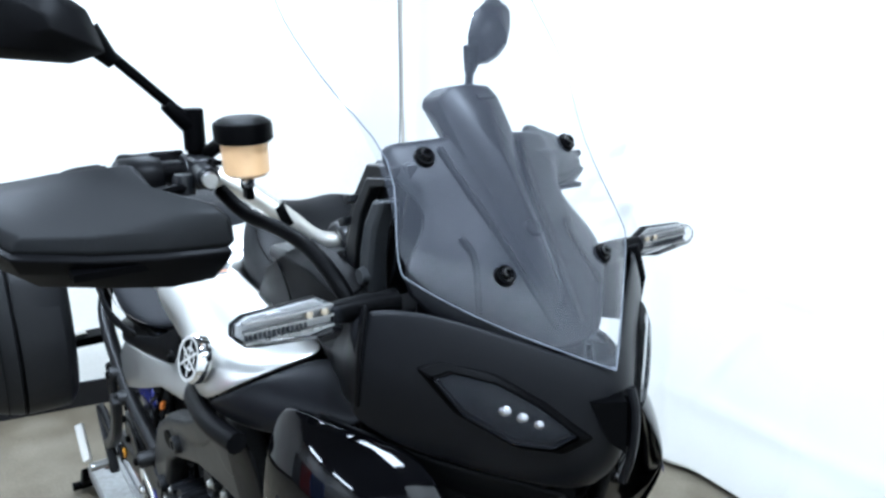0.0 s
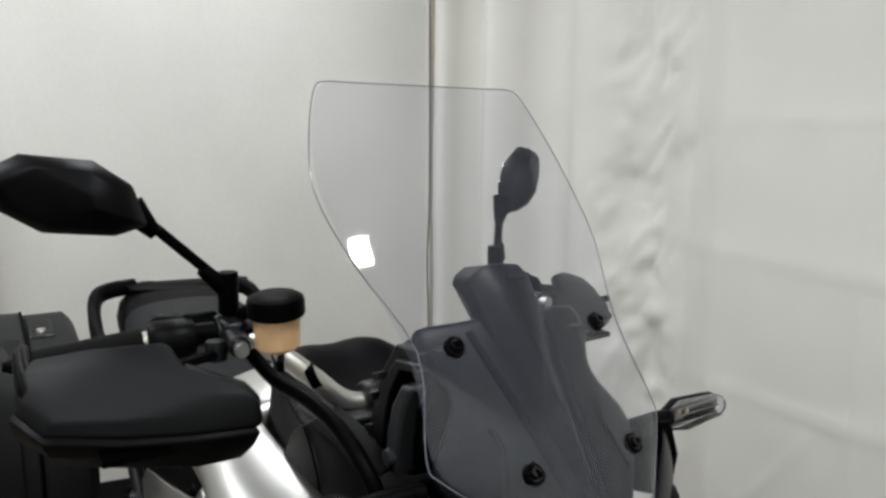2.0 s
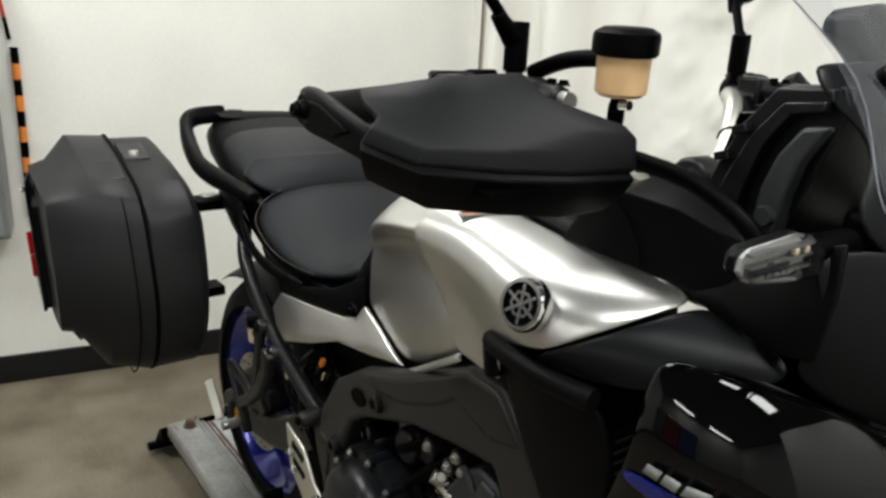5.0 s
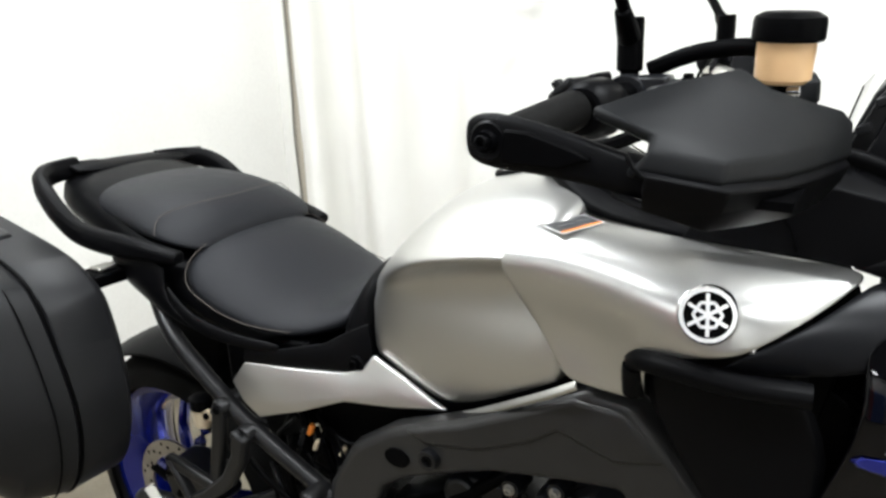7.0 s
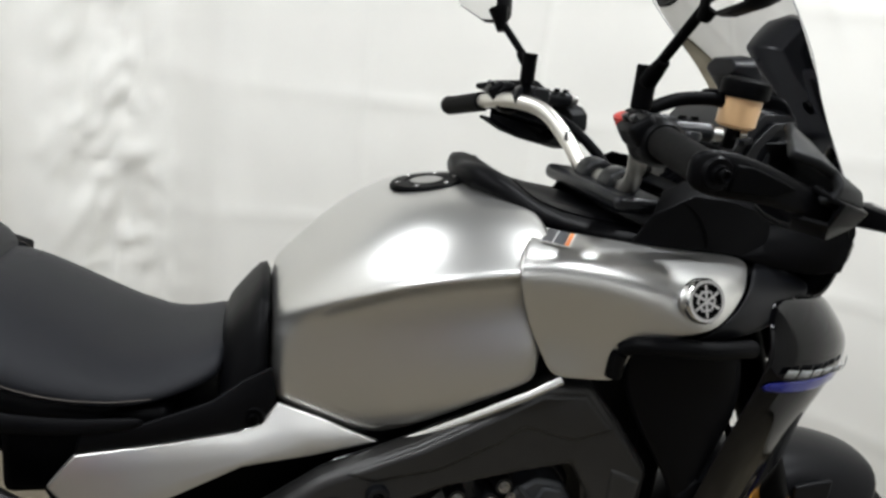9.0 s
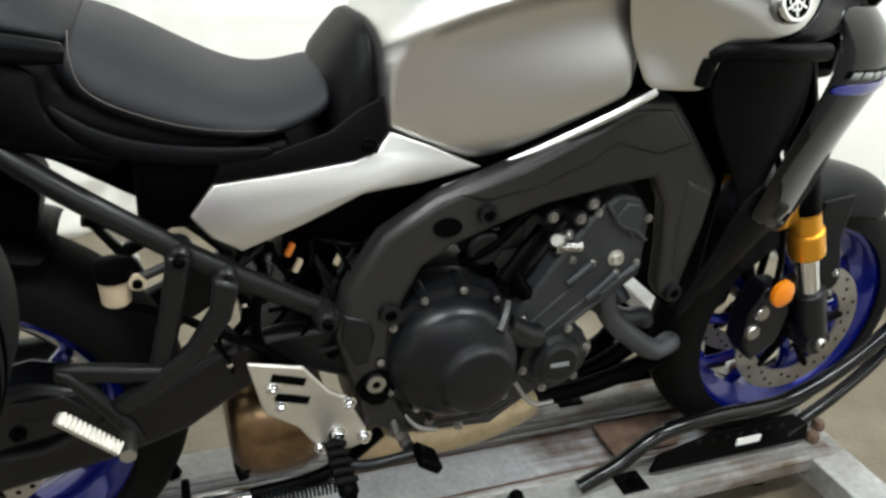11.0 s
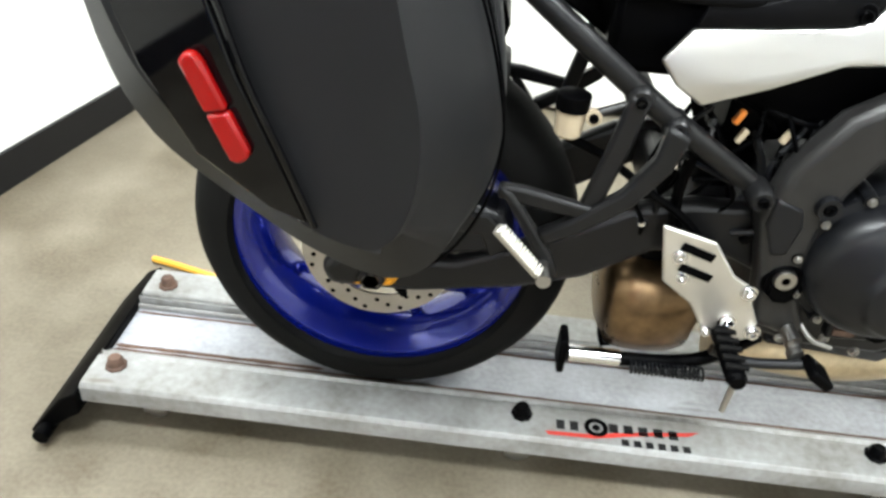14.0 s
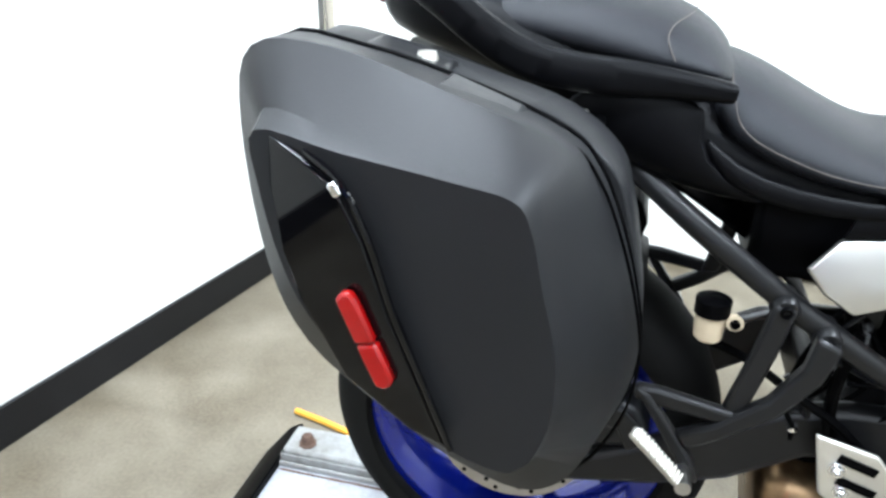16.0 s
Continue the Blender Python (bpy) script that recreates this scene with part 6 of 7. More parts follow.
for x, z in ((1.172, 1.226), (1.186, 1.252), (1.168, 1.190), (1.162, 1.172)):
    part("pod_clip", moved(box(-0.007, 0.007, -0.117, -0.104, -0.004, 0.004), pose(x, 0, z, 0, -20, 0)), "engine", dash, "small moulded clip", bevel=0.001)
part("pod_strut", loft([[(x, y, z) for x, z in ((1.214, 1.164), (1.218, 1.206), (1.228, 1.236), (1.246, 1.262), (1.266, 1.264), (1.248, 1.232), (1.240, 1.200), (1.238, 1.164))] for y in (-0.122, -0.100)]), "cast", dash, "moulded strut", bevel=0.004)
part("pod_knob", lathe([(0, -0.006), (0.008, -0.006), (0.010, 0.0), (0.010, 0.012)], (1.228, -0.122, 1.182), "y", 14), "cast", dash, "round rubber plug")
part("display", moved(box(-0.001, 0.001, -0.085, 0.085, -0.045, 0.045), pose(1.1535, 0, 1.220, 0, 16, 0)), "gloss", dash, "dark instrument displays")

# handlebar
bar_pts = [(0.945, -0.400, 1.245), (0.958, -0.300, 1.258), (0.975, -0.215, 1.262), (1.000, -0.165, 1.245), (1.028, -0.118, 1.206), (1.040, -0.085, 1.176), (1.045, -0.050, 1.168), (1.045, 0.050, 1.168), (1.040, 0.085, 1.176), (1.028, 0.118, 1.206), (1.000, 0.165, 1.245), (0.960, 0.215, 1.255), (0.930, 0.300, 1.243), (0.905, 0.400, 1.225)]
hb = part("handlebar", tube(bar_pts, 0.0125, 14, 6), "alu", bike, "bare silver handlebar")
part("top_yoke", prism([(1.00, 1.145), (1.075, 1.145), (1.085, 1.165), (1.00, 1.168)], -0.13, 0.13), "engine", bike, "black top yoke", bevel=0.008)
for s in (-1, 1):
    part("bar_clamp", join(lathe([(0.0128, -0.02), (0.024, -0.02), (0.026, -0.015), (0.026, 0.015), (0.024, 0.02), (0.0128, 0.02)], (1.046, 0.040 * s, 1.168), "y", 20, True), box(1.028, 1.064, 0.040 * s - 0.018, 0.040 * s + 0.018, 1.140, 1.160)), "engine", hb, "black bar clamp", bevel=0.003)
    part("cable_tie", lathe([(0.0128, -0.006), (0.0155, -0.006), (0.0155, 0.006), (0.0128, 0.006)], (0, 0, 0), "y", 14, True), "dark", hb).matrix_local = pose(1.032, 0.118 * s, 1.208, -25 * s, 0, 25 * s)
    part("grip", tube([(0.946, 0.405 * s, 1.246), (0.957, 0.295 * s, 1.258)] if s < 0 else [(0.902, 0.408, 1.222), (0.931, 0.297, 1.243)], 0.0175, 16), "tyre", hb, "black rubber grip")
    sw = part("switchgear", lathe([(0.0128, -0.028), (0.021, -0.028), (0.026, -0.022), (0.0275, 0.010), (0.024, 0.022), (0.0128, 0.022)], (0, 0, 0), "y", 20, True), "satin", hb, "black switch housing")
    sw.matrix_local = pose(0.964, 0.262 * s, 1.256, 0, 0, -6)
    part("switch_pod", moved(box(-0.016, 0.016, -0.024, 0.024, -0.014, 0.014), pose(-0.020, 0, 0.010, 0, -35, 0)), "satin", sw, "bevelled switch pod", bevel=0.007, segs=3)
    for dy in (-0.012, 0.010):
        part("switch_button", moved(box(-0.004, 0.004, -0.006, 0.006, -0.004, 0.004), pose(-0.032, dy, 0.022, 0, -35, 0)), "engine", sw, "small switch button", bevel=0.002)
    mc = part("master_cylinder", join(rod((0.990, 0.203 * s, 1.266), (1.062, 0.216 * s, 1.266), 0.0125), box(0.984, 1.016, 0.203 * s - 0.013, 0.203 * s + 0.013, 1.246, 1.282)), "engine", hb, "black master cylinder", bevel=0.004)
    part("bar_clamp", lathe([(0.0128, -0.012), (0.020, -0.012), (0.0215, -0.009), (0.0215, 0.009), (0.020, 0.012), (0.0128, 0.012)], (0.976, 0.206 * s, 1.262), "y", 18, True), "engine", mc, "black clamp")
    part("banjo", rod((1.055, 0.214 * s, 1.266), (1.074, 0.218 * s, 1.266), 0.0085), "steel", mc, "bright hose union", bevel=0.001)
    part("lever_pivot", lathe([(0, 0.010), (0.010, 0.010), (0.012, 0.006), (0.012, -0.012), (0, -0.012)], (1.026, 0.232 * s, 1.258), "z", 16), "engine", mc, "lever pivot")
    part("lever", tube([(1.030, 0.225 * s, 1.255), (1.040, 0.29 * s, 1.250), (1.010, 0.37 * s, 1.238), (1.000, 0.41 * s, 1.236)], 0.006, 8), "dark", hb, "black hand lever")
    for x, z in ((1.030, 1.279), (1.046, 1.279)):
        screw("bolt", (x, 0.200 * s, z), 0.005, hb, (0, 0, 1), "dark")
part("bar_sleeve", tube([(0.9605, -0.290, 1.2585), (0.975, -0.215, 1.262), (0.990, -0.184, 1.252)], 0.0150, 12), "dark", hb, "black wrap round the bar")
part("switch_cowl", moved(box(-0.006, 0.006, -0.020, 0.020, -0.018, 0.014), pose(0.957, -0.229, 1.272, 0, -14, 0)), "satin", hb, "black cowl over the switch", bevel=0.004, segs=3)
part("kill_switch", moved(box(-0.009, 0.009, -0.011, 0.011, -0.007, 0.007), pose(0.941, -0.228, 1.272, 0, 60, 0)), "redpaint", hb, "red switch", bevel=0.003)
for pts in ([(1.02, -0.19, 1.245), (1.06, -0.176, 1.222), (1.12, -0.162, 1.214), (1.18, -0.155, 1.202), (1.235, -0.150, 1.172), (1.265, -0.140, 1.120)], [(1.00, 0.19, 1.25), (1.05, 0.14, 1.22), (1.10, 0.09, 1.16), (1.13, 0.08, 1.08)], [(0.99, -0.19, 1.285), (1.03, -0.185, 1.30), (1.075, -0.185, 1.305), (1.10, -0.19, 1.300)]):
    part("control_cable", tube(pts, 0.0085, 10), "dark", hb, "black control cable")

# brake fluid reservoir on the bar
rs = part("brake_reservoir", lathe([(0, -0.034), (0.019, -0.034), (0.0235, -0.030), (0.0245, 0.006), (0, 0.006)], (0, 0, 0), "z", 32), "fluid", bike, "amber filled brake fluid reservoir")
rs.matrix_local = pose(1.110, -0.192, 1.308, 3, 3, 0)
part("reservoir_cap", lathe([(0, 0.026), (0.022, 0.026), (0.029, 0.022), (0.030, 0.018), (0.030, 0.004), (0.028, 0.002), (0, 0.002)], (0, 0, 0), "z", 16), "dark", rs, "black faceted cap")
part("reservoir_stem", join(rod((0, 0, -0.034), (-0.004, 0, -0.048), 0.007), box(-0.010, 0.006, -0.004, 0.004, -0.060, -0.042)), "dark", rs, bevel=0.002)
part("reservoir_nut", rod((0.006, -0.004, -0.041), (0.016, -0.004, -0.040), 0.0045), "chrome", rs)

# mirrors
def mirror(s, c, turn, size, lean=0):
    """A mirror whose shell stands round c, turned about the upright."""
    m = Matrix.Translation(c) @ pose(0, 0, 0, lean, 0, turn) @ Matrix.Diagonal((size, size, size, 1))
    joint = m @ Vector((0.012, -0.072 * s, -0.026))
    m0 = part("mirror_stalk", tube([(0.974, 0.202 * s, 1.318), tuple(joint)], 0.0062, 10), "dark", bike, "slim black mirror stalk")
    part("stalk_boot", join(rod((0.974, 0.200 * s, 1.285), (0.974, 0.200 * s, 1.335), 0.0125), tube([(0.974, 0.204 * s, 1.316), tuple(Vector((0.974, 0.204 * s, 1.316)) + (joint - Vector((0.974, 0.202 * s, 1.318))) * 0.3)], (0.012, 0.008), 10), rod((0.974, 0.200 * s, 1.270), (0.974, 0.200 * s, 1.288), 0.009)), "dark", m0, "rubber boot", bevel=0.002)
    part("neck", tube([tuple(m @ Vector((0.014, -0.082 * s, -0.042))), tuple(m @ Vector((0.012, -0.058 * s, -0.012)))], (0.008, 0.017), 10), "dark", m0)
    # eight cornered shell, seen edge-on from the front
    o = [(-0.075, -0.032), (-0.062, 0.010), (-0.027, 0.036), (0.038, 0.043), (0.078, 0.022), (0.063, -0.010), (0.023, -0.036), (-0.042, -0.042)]
    rings = []
    for dx, k in ((0.038, 0.30), (0.030, 0.74), (0.014, 0.96), (0.0, 1.0), (-0.008, 0.98), (-0.008, 0.90)):
        rings.append([tuple(m @ Vector((dx - 0.2 * y, y * k * s, z * k))) for y, z in o])
    sh = part("mirror_shell", loft(rings), "satin", m0, "black angular mirror housing", bevel=0.008, segs=3, smooth=60)
    n = (m.to_3x3() @ Vector((-1, 0, 0))).normalized()
    part("mirror_glass", loft([[tuple(Vector(p) + n * d) for p in rings[-1]] for d in (0.0006, 0.0016)]), "mirror", m0, "mirror glass")
    return m0


mirror(-1, (0.968, -0.366, 1.430), 0, 1.04)
mirror(1, (0.898, 0.296, 1.427), 18, 0.98, 16)

# hand guards
def guard(s):
    pad = [
        [(1.018, -0.410, 1.270), (1.050, -0.362, 1.282), (1.076, -0.328, 1.288), (1.091, -0.305, 1.291), (1.094, -0.298, 1.289)],
        [(1.042, -0.421, 1.264), (1.077, -0.374, 1.268), (1.099, -0.330, 1.274), (1.114, -0.297, 1.274), (1.118, -0.288, 1.270)],
        [(1.064, -0.420, 1.255), (1.100, -0.388, 1.246), (1.122, -0.340, 1.246), (1.143, -0.284, 1.250), (1.160, -0.242, 1.255)],
        [(1.064, -0.427, 1.246), (1.109, -0.404, 1.237), (1.132, -0.346, 1.235), (1.150, -0.288, 1.235), (1.167, -0.234, 1.246)],
        [(1.058, -0.430, 1.238), (1.108, -0.411, 1.228), (1.134, -0.350, 1.223), (1.150, -0.292, 1.220), (1.168, -0.232, 1.222)],
        [(1.048, -0.422, 1.232), (1.096, -0.402, 1.221), (1.122, -0.346, 1.216), (1.138, -0.292, 1.213), (1.155, -0.236, 1.214)]]
    lip = [
        [(1.046, -0.416, 1.243), (1.094, -0.398, 1.232), (1.119, -0.344, 1.227), (1.135, -0.292, 1.224), (1.152, -0.240, 1.225)],
        [(1.056, -0.430, 1.235), (1.108, -0.409, 1.2245), (1.133, -0.350, 1.2185), (1.149, -0.294, 1.2155), (1.166, -0.236, 1.2165)],
        [(1.066, -0.436, 1.231), (1.114, -0.414, 1.2205), (1.139, -0.352, 1.2145), (1.154, -0.294, 1.2115), (1.170, -0.234, 1.2125)],
        [(1.063, -0.432, 1.220), (1.109, -0.408, 1.208), (1.133, -0.348, 1.203), (1.149, -0.292, 1.200), (1.164, -0.238, 1.201)],
        [(1.063, -0.428, 1.210), (1.096, -0.392, 1.190), (1.118, -0.338, 1.184), (1.138, -0.285, 1.180), (1.153, -0.248, 1.186)],
        [(1.035, -0.412, 1.214), (1.064, -0.378, 1.196), (1.086, -0.330, 1.189), (1.104, -0.285, 1.187), (1.112, -0.254, 1.192)]]
    side = lambda r: [[(x, (y if s < 0 else -y), z) for x, y, z in q] for q in r]
    g = part("hand_guard", sheet(side(lip)), "satin", bike, "satin black angular hand guard", solid=0.006, bevel=0.002, smooth=35)
    part("guard_pad", sheet(side(pad)), "guardpad", g, "raised satin black top pad", solid=0.010, bevel=0.004, segs=3, smooth=50)
    part("inner_end", sheet(side([[r[4] for r in pad[1:]] + [lip[4][4]], [(r[4][0] - 0.030, r[4][1] + 0.006, r[4][2] - 0.004) for r in pad[1:]] + [lip[5][4]]])), "guardpad", g, "inner end of the guard", solid=0.004, bevel=0.002)
    part("guard_slot", prism([(1.118, 1.209), (1.150, 1.208), (1.149, 1.201), (1.118, 1.202)], (0.372 if s > 0 else -0.372), (0.30 if s > 0 else -0.30)), "dark", g, "dark slot in the guard lip")
    if s < 0:
        rings = []
        for x, y, zc, h, w in ((0.917, 0.412, 1.249, 0.010, 0.004), (0.923, 0.413, 1.249, 0.018, 0.007), (0.942, 0.415, 1.248, 0.0225, 0.008), (0.975, 0.417, 1.245, 0.020, 0.008), (1.018, 0.416, 1.236, 0.016, 0.008), (1.060, 0.408, 1.224, 0.014, 0.008), (1.095, 0.396, 1.210, 0.011, 0.006)):
            rings.append([(x, (y + w * cy) * s, zc + h * cz) for cy, cz in ((-1, -0.7), (-0.6, -1), (0.6, -1), (1, -0.7), (1, 0.7), (0.6, 1), (-0.6, 1), (-1, 0.7))])
        part("guard_arm", loft(rings), "satin", g, "black outer guard arm", sub=1)
        part("arm_inset", prism([(0.952, 1.232), (0.955, 1.258), (0.975, 1.257), (1.010, 1.246), (1.025, 1.239), (1.000, 1.230)], 0.4262 * s, 0.420 * s, 0.02), "dark", g, "recessed face of the arm", bevel=0.002)
        part("bar_end", lathe([(0, -0.010), (0.008, -0.010), (0.009, -0.005), (0.014, -0.006), (0.016, -0.003), (0.017, 0.004), (0.017, 0.010), (0, 0.010)], (0.941, 0.418 * s, 1.248), "y", 28), "satin", g, "round bar end weight")
        screw("bolt", (0.941, 0.430 * s, 1.248), 0.006, g, (0, s, 0), "dark")
    if s > 0:
        c = Vector((1.04, 0, 1.25))
        g.matrix_local = Matrix.Translation(c + Vector((-0.06, -0.03, 0))) @ pose(0, 0, 0, -0.5, 0, 3.0) @ Matrix.Translation(-c)
    return g


guard(-1)
guard(1)
part("bar_end", lathe([(0, -0.008), (0.016, -0.008), (0.0175, -0.004), (0.0175, 0.008), (0.014, 0.011), (0, 0.011)], (0.902, 0.412, 1.222), "y", 24), "satin", hb, "round bar end weight")

# turn signals
def signal(s):
    st = part("signal_stalk", tube([(1.305, 0.135 * s, 1.178), (1.304, 0.170 * s, 1.180), (1.302, 0.200 * s, 1.180)], (0.014, 0.010), 12), "dark", bike, "black rubber signal stalk")
    o = [(0.192, 1.170), (0.193, 1.187), (0.213, 1.199), (0.277, 1.1955), (0.287, 1.190), (0.288, 1.180), (0.279, 1.172), (0.215, 1.166)]
    cy, cz = 0.238, 1.182
    shape = lambda x, k: [(x, (cy + (y - cy) * k) * s, cz + (z - cz) * k) for y, z in o]
    ln = part("signal_lens", loft([shape(1.304, 1.0), shape(1.314, 1.0), shape(1.321, 0.86)]), "lamp_glass", st, "clear turn signal lens", bevel=0.002)
    part("signal_shell", loft([shape(1.290, 0.80), shape(1.298, 1.0), shape(1.3035, 1.0)]), "satin", st, "black back shell of the signal", bevel=0.001)
    part("signal_tray", loft([shape(1.3036, 0.93), shape(1.306, 0.90)]), "rail", st, "grey reflector tray")
    for z in (1.174, 1.183, 1.191):
        part("signal_bar", box(1.306, 1.312, *sorted((0.200 * s, 0.279 * s)), z - 0.0010, z + 0.0010), "steel", st, "bright reflector rib")
    for k in range(14):
        part("signal_rib", box(1.306, 1.309, *sorted(((0.224 + 0.004 * k) * s, (0.2255 + 0.004 * k) * s)), 1.1755, 1.1815), "pipe", st)
    for k in range(2):
        part("bulb", lathe([(0, 0.004), (0.003, 0.0025), (0.0036, 0), (0.003, -0.0025), (0, -0.004)], (1.310, (0.208 + 0.014 * k) * s, 1.187), "z", 10), "pale", st, "small pale diode")
    ln.visible_shadow = False


signal(-1)
signal(1)
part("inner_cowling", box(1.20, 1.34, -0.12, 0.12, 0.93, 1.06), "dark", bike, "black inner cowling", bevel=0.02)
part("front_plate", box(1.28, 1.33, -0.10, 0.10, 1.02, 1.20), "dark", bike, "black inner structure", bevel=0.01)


# ---- side cases ----
def side_case(s):
    t = thing("side_case", "matte black hard side case with a gloss panel and red reflector", "side case", (0, 0, 0))
    # rings from the inner shell outwards, each point (x, z)
    back = [(-0.190, 1.030), (-0.115, 1.024), (-0.015, 1.002), (0.055, 0.978), (0.108, 0.940), (0.128, 0.890), (0.138, 0.835), (0.142, 0.770), (0.132, 0.705), (0.104, 0.645), (0.056, 0.618), (-0.012, 0.645), (-0.085, 0.692), (-0.155, 0.752), (-0.195, 0.842), (-0.208, 0.950)]
    inner = [(-0.200, 1.044), (-0.122, 1.040), (-0.018, 1.012), (0.064, 0.986), (0.116, 0.946), (0.136, 0.894), (0.150, 0.832), (0.158, 0.770), (0.148, 0.698), (0.114, 0.634), (0.062, 0.602), (-0.015, 0.630), (-0.090, 0.678), (-0.165, 0.743), (-0.208, 0.840), (-0.222, 0.960)]
    seam = [(-0.205, 1.050), (-0.125, 1.046), (-0.020, 1.018), (0.068, 0.983), (0.101, 0.950), (0.127, 0.894), (0.147, 0.830), (0.157, 0.770), (0.147, 0.700), (0.113, 0.634), (0.062, 0.603), (-0.015, 0.631), (-0.090, 0.679), (-0.165, 0.744), (-0.208, 0.840), (-0.222, 0.960)]
    flank = [(-0.199, 1.055), (-0.125, 1.058), (-0.030, 1.029), (0.062, 0.995), (0.090, 0.962), (0.112, 0.900), (0.130, 0.832), (0.136, 0.765), (0.124, 0.700), (0.098, 0.648), (0.056, 0.628), (-0.015, 0.652), (-0.090, 0.702), (-0.165, 0.765), (-0.202, 0.850), (-0.216, 0.985)]
    face = [(-0.168, 1.014), (-0.093, 1.003), (0.000, 0.989), (0.050, 0.979), (0.066, 0.957), (0.079, 0.905), (0.094, 0.842), (0.094, 0.780), (0.082, 0.735), (0.070, 0.718), (0.052, 0.708), (-0.001, 0.728), (-0.075, 0.785), (-0.128, 0.850), (-0.152, 0.900), (-0.168, 0.965)]
    deep = (0.476, 0.492, 0.500, 0.502, 0.504, 0.506, 0.504, 0.500, 0.494, 0.488, 0.482, 0.492, 0.500, 0.498, 0.490, 0.480)

    def ring(o, y, k=1.0):
        cx, cz = -0.035, 0.83
        ys = y if isinstance(y, tuple) else (y,) * len(o)
        pts = [(cx + (x - cx) * k, yy * s, cz + (z - cz) * k) for (x, z), yy in zip(o, ys)]
        n = len(pts)
        line = smooth_line([pts[(i - 2) % n] for i in range(n + 5)], 4)
        return [tuple(q) for q in line[8:8 + 4 * n]]
    part("inner_shell", loft([ring(back, 0.240, 0.93), ring(back, 0.248), ring(inner, 0.262), ring(inner, 0.345), ring(inner, 0.350, 0.985)]), "case", t, "inner half shell", bevel=0.008, segs=3, smooth=50)
    inset = [y + (0.520 - y) * 0.72 for y in deep]
    part("lid", loft([ring(seam, 0.352, 0.985), ring(seam, 0.357), ring(flank, 0.432), ring(face, deep), ring(face, tuple(inset), 0.95)]), "case", t, "matte black outer lid", smooth=24)
    part("seam", loft([ring(seam, 0.3485, 1.002), ring(seam, 0.3535, 1.002)], caps=False), "dark", t, "rubber seal line", solid=0.004)
    part("lid_line", loft([ring(seam, 0.385, 1.003), ring(seam, 0.3868, 1.003)], caps=False), "dark", t, "fine moulding line", solid=0.003)
    gp = [(-0.150, 1.004), (-0.127, 0.994), (-0.088, 0.972), (-0.067, 0.930), (-0.048, 0.868), (0.002, 0.744), (-0.031, 0.757), (-0.087, 0.800), (-0.129, 0.862), (-0.146, 0.903), (-0.153, 0.960)]
    hang = lambda x, y: y - 0.28 * max(0.0, -0.085 - x)
    g = part("gloss_panel", loft([[(x, hang(x, y) * s, z) for x, z in gp] for y in (0.490, 0.5275)]), "gloss", t, "gloss black trim panel", bevel=0.004, segs=3)
    part("panel_trim", tube([(x + 0.004, (hang(x, 0.526)) * s, z + 0.001) for x, z in ((-0.120, 0.993), (-0.088, 0.974), (-0.066, 0.930), (-0.047, 0.868), (-0.022, 0.806), (0.003, 0.742))], 0.0032, 8, 4), "gloss", g, "shiny edge of the trim panel")
    part("trim_clip", moved(box(-0.004, 0.004, -0.003, 0.003, -0.006, 0.006), pose(-0.086, 0.531 * s, 0.972, 0, -30, 0)), "chrome", g, "small bright clip", bevel=0.002)
    rf = part("red_reflector", loft([[(x, y * s, z) for x, z in ((-0.090, 0.878), (-0.084, 0.886), (-0.076, 0.886), (-0.071, 0.878), (-0.056, 0.843), (-0.074, 0.839))] for y in (0.524, 0.5345)]), "red", t, "long red reflector", bevel=0.003)
    part("reflector_segment", loft([[(x, y * s, z) for x, z in ((-0.0735, 0.838), (-0.0555, 0.842), (-0.042, 0.811), (-0.043, 0.803), (-0.050, 0.798), (-0.058, 0.800))] for y in (0.523, 0.534)]), "red", rf, "lower half of the reflector", bevel=0.003)
    part("latch", prism([(-0.040, 1.030), (0.030, 1.004), (0.034, 0.994), (-0.036, 1.016)], 0.420 * s, 0.360 * s), "engine", t, bevel=0.004)
    part("carry_handle", prism([(-0.130, 1.048), (-0.050, 1.026), (-0.050, 1.012), (-0.130, 1.034)], 0.345 * s, 0.290 * s), "engine", t, bevel=0.004)
    part("lock", lathe([(0, 0.005), (0.009, 0.005), (0.011, 0.0), (0.011, -0.008)], (-0.075, 0.318 * s, 1.033), "z", 16), "alu", t, "small metal lock")
    # paler tube paints the light that the lower bevel catches
    part("lower_edge", tube([(0.054, 0.474 * s, 0.690), (0.024, 0.486 * s, 0.706), (-0.003, 0.496 * s, 0.724)], 0.0042, 8), "cast", t, "lower edge coloured pale for light on its bevel")
    for x0, z0 in ((0.035, 0.935), (-0.08, 0.70)):
        part("mount_hook", box(x0, x0 + 0.06, min(0.15 * s, 0.245 * s), max(0.15 * s, 0.245 * s), z0, z0 + 0.022), "dark", t, "black mounting hook", bevel=0.003)
        part("hook_tip", box(x0 + 0.012, x0 + 0.040, min(0.19 * s, 0.225 * s), max(0.19 * s, 0.225 * s), z0 + 0.0225, z0 + 0.028), "alu", t, "bare metal hook tip", bevel=0.002)
    return t


side_case(-1)

# ---- things by the wall ----
def wall_pose(y, z, off=0.0):
    """On the cream wall, facing the room."""
    return Matrix.Translation((wall_x(y) + off, y, z)) @ pose(0, 0, 0, 0, 0, -math.degrees(math.atan(WALL_SLOPE)))


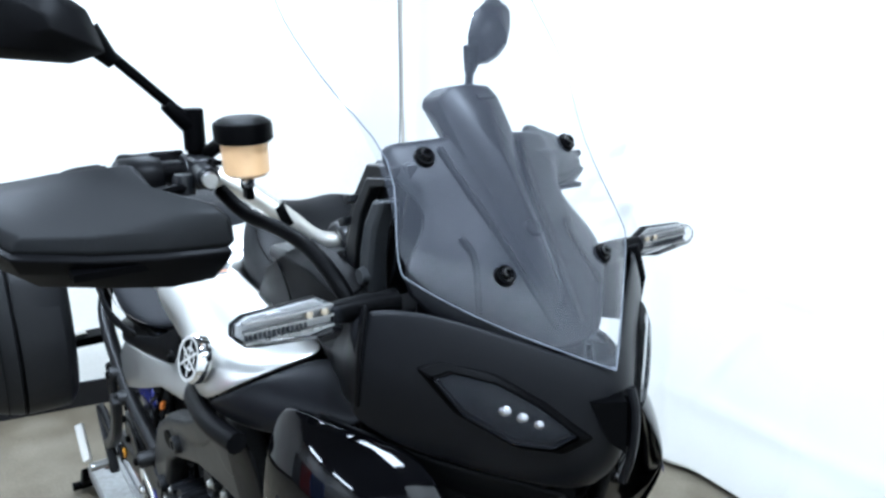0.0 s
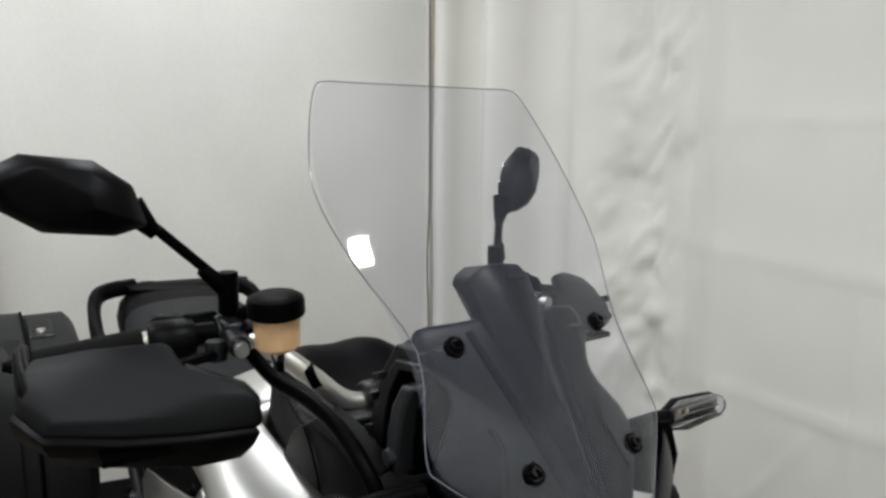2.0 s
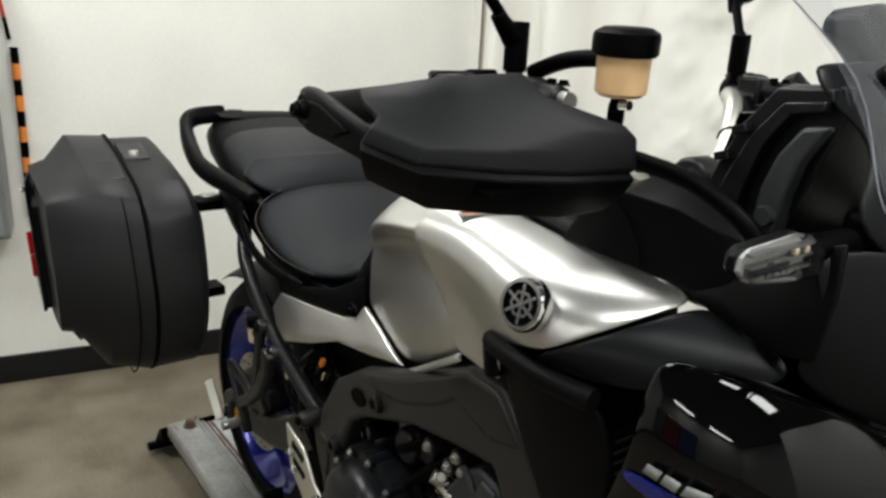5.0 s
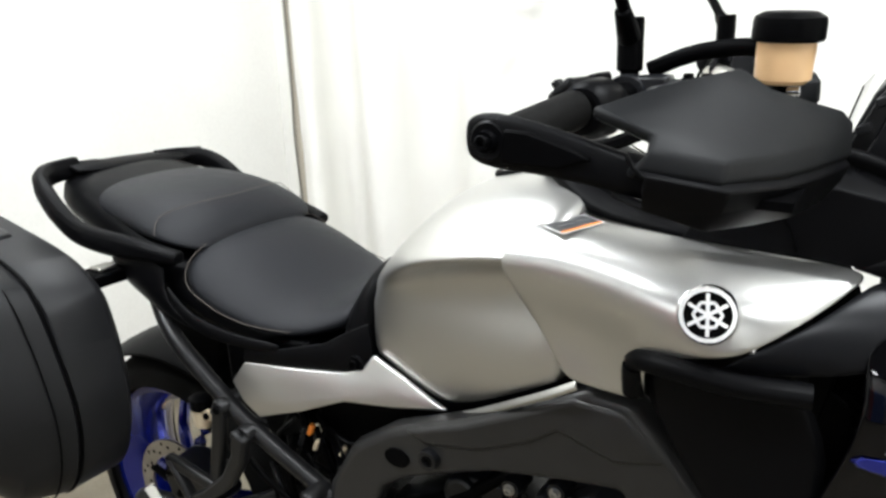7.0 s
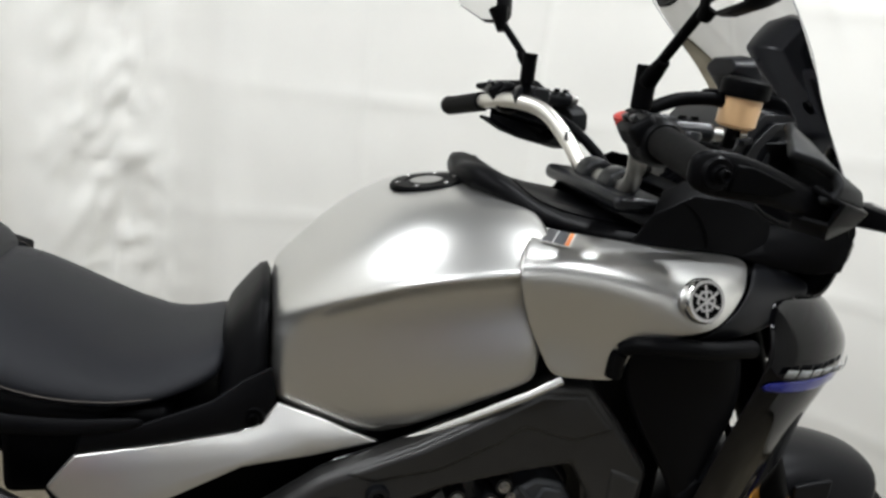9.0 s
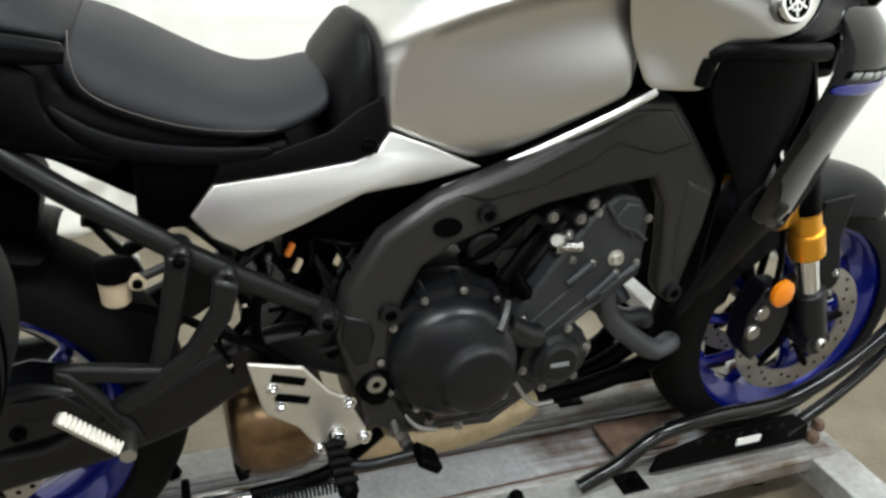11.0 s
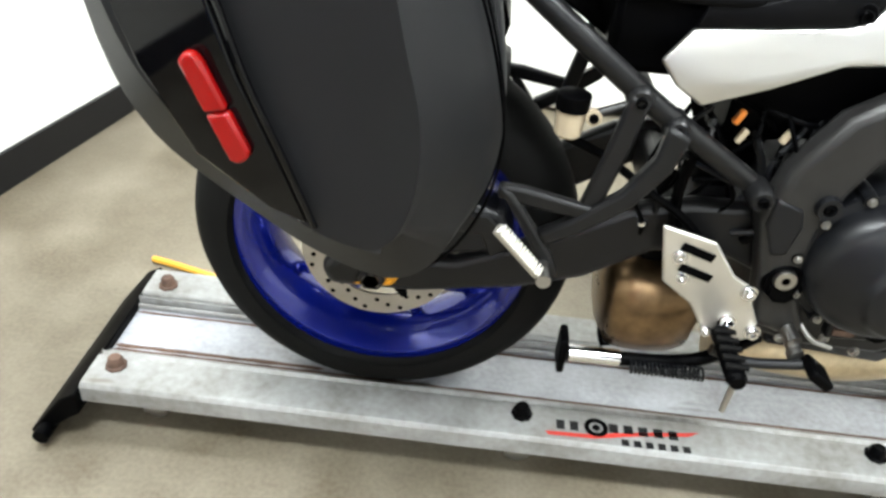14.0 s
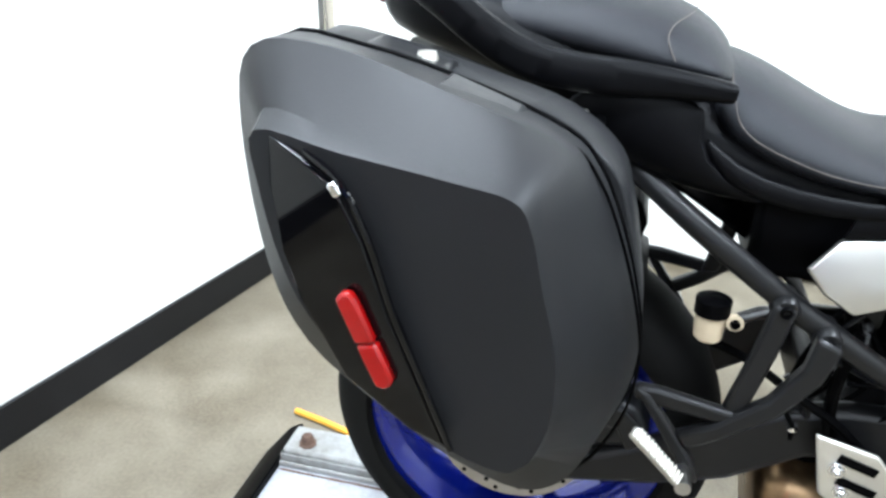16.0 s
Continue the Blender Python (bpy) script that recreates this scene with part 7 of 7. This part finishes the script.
def tool_panel():
    t = thing("electrical_cabinet", "grey painted steel wall cabinet with stickers", "cabinet")
    t.matrix_world = wall_pose(-0.72, 0.0)
    part("cabinet_body", box(0.0, 0.16, -0.30, 0.30, 0.58, 1.50), "cabinet", t, "", bevel=0.008)
    part("cabinet_door", box(0.16, 0.175, -0.285, 0.285, 0.595, 1.485), "cabinet", t, "", bevel=0.004)
    for y, z, w, h, m in ((0.19, 1.455, 0.11, 0.030, "redpaint"), (0.205, 1.335, 0.17, 0.060, "bluepaper"), (0.20, 1.222, 0.17, 0.150, "dark"), (0.215, 1.090, 0.18, 0.075, "paper"), (0.05, 1.28, 0.12, 0.20, "paper"), (0.03, 0.98, 0.14, 0.16, "bluepaper")):
        part("sticker", box(0.1755, 0.1765, y - w / 2, y + w / 2, z - h / 2, z + h / 2), m, t, "worn sticker")
    for y, z, w, h, m in ((0.20, 1.245, 0.07, 0.055, "orange"), (0.16, 1.20, 0.05, 0.03, "pale"), (0.235, 1.20, 0.05, 0.022, "rust"), (0.215, 1.088, 0.05, 0.022, "dark"), (0.26, 1.10, 0.04, 0.03, "pale")):
        part("sticker_patch", box(0.1766, 0.1772, y - w / 2, y + w / 2, z - h / 2, z + h / 2), m, t, "coloured patch of a sticker")
    part("padlock", join(box(0.176, 0.20, 0.235, 0.265, 1.375, 1.425), box(0.176, 0.19, 0.19, 0.215, 1.36, 1.45)), "dark", t, "black hasp", bevel=0.004)
    part("cup", lathe([(0, 0.0), (0.026, 0.0), (0.032, 0.11), (0.030, 0.11), (0.024, 0.004), (0, 0.004)], (0.208, 0.165, 0.935), "z", 18), "bluebox", t, "small blue pot on the cabinet front")
    part("top_bar", box(0.10, 0.16, -0.28, 0.28, 1.5005, 1.525), "dark", t, "black bar along the cabinet top", bevel=0.004)
    part("knob", box(0.2005, 0.215, 0.238, 0.262, 1.385, 1.42), "redpaint", t, "red switch knob", bevel=0.006)
    return t


tool_panel()


def pole(a, b, r, n, label, bands):
    """A banded pole between two points (y, z) on the wall."""
    t = thing("striped_pole", label, "pole")
    t.matrix_world = wall_pose(a[0], 0, 0.0)
    for k in range(n):
        p, q = [(r + 0.002, (b[0] - a[0]) * u, a[1] + (b[1] - a[1]) * u) for u in (k / n, (k + 1) / n)]
        part("pole_band", rod(p, q, r), bands[k % len(bands)], t)
    return t


pole((-0.368, 0.62), (-0.365, 1.185), 0.012, 11, "orange and black striped pole hung on the wall", ("dark", "orange"))
pole((-0.375, 1.21), (-0.392, 1.345), 0.006, 4, "slim black and red rod hung on the wall", ("dark", "dark", "redpaint", "redpaint"))
nt = part("paper_notice", box(0.002, 0.004, -0.15, 0.15, -0.22, 0.22), "paper")
nt.matrix_world = wall_pose(-0.60, 1.86)
tagged(nt, "white paper notice taped to the wall", "paper notice")
# yellow strap end lying on the floor behind the dolly
ys = part("yellow_strap", tube([(-0.30, 0.26, 0.012), (-0.42, 0.30, 0.010), (-0.52, 0.33, 0.010), (-0.60, 0.35, 0.010)], 0.008, 8), "yellow")
tagged(ys, "yellow strap lying on the concrete floor", "strap")
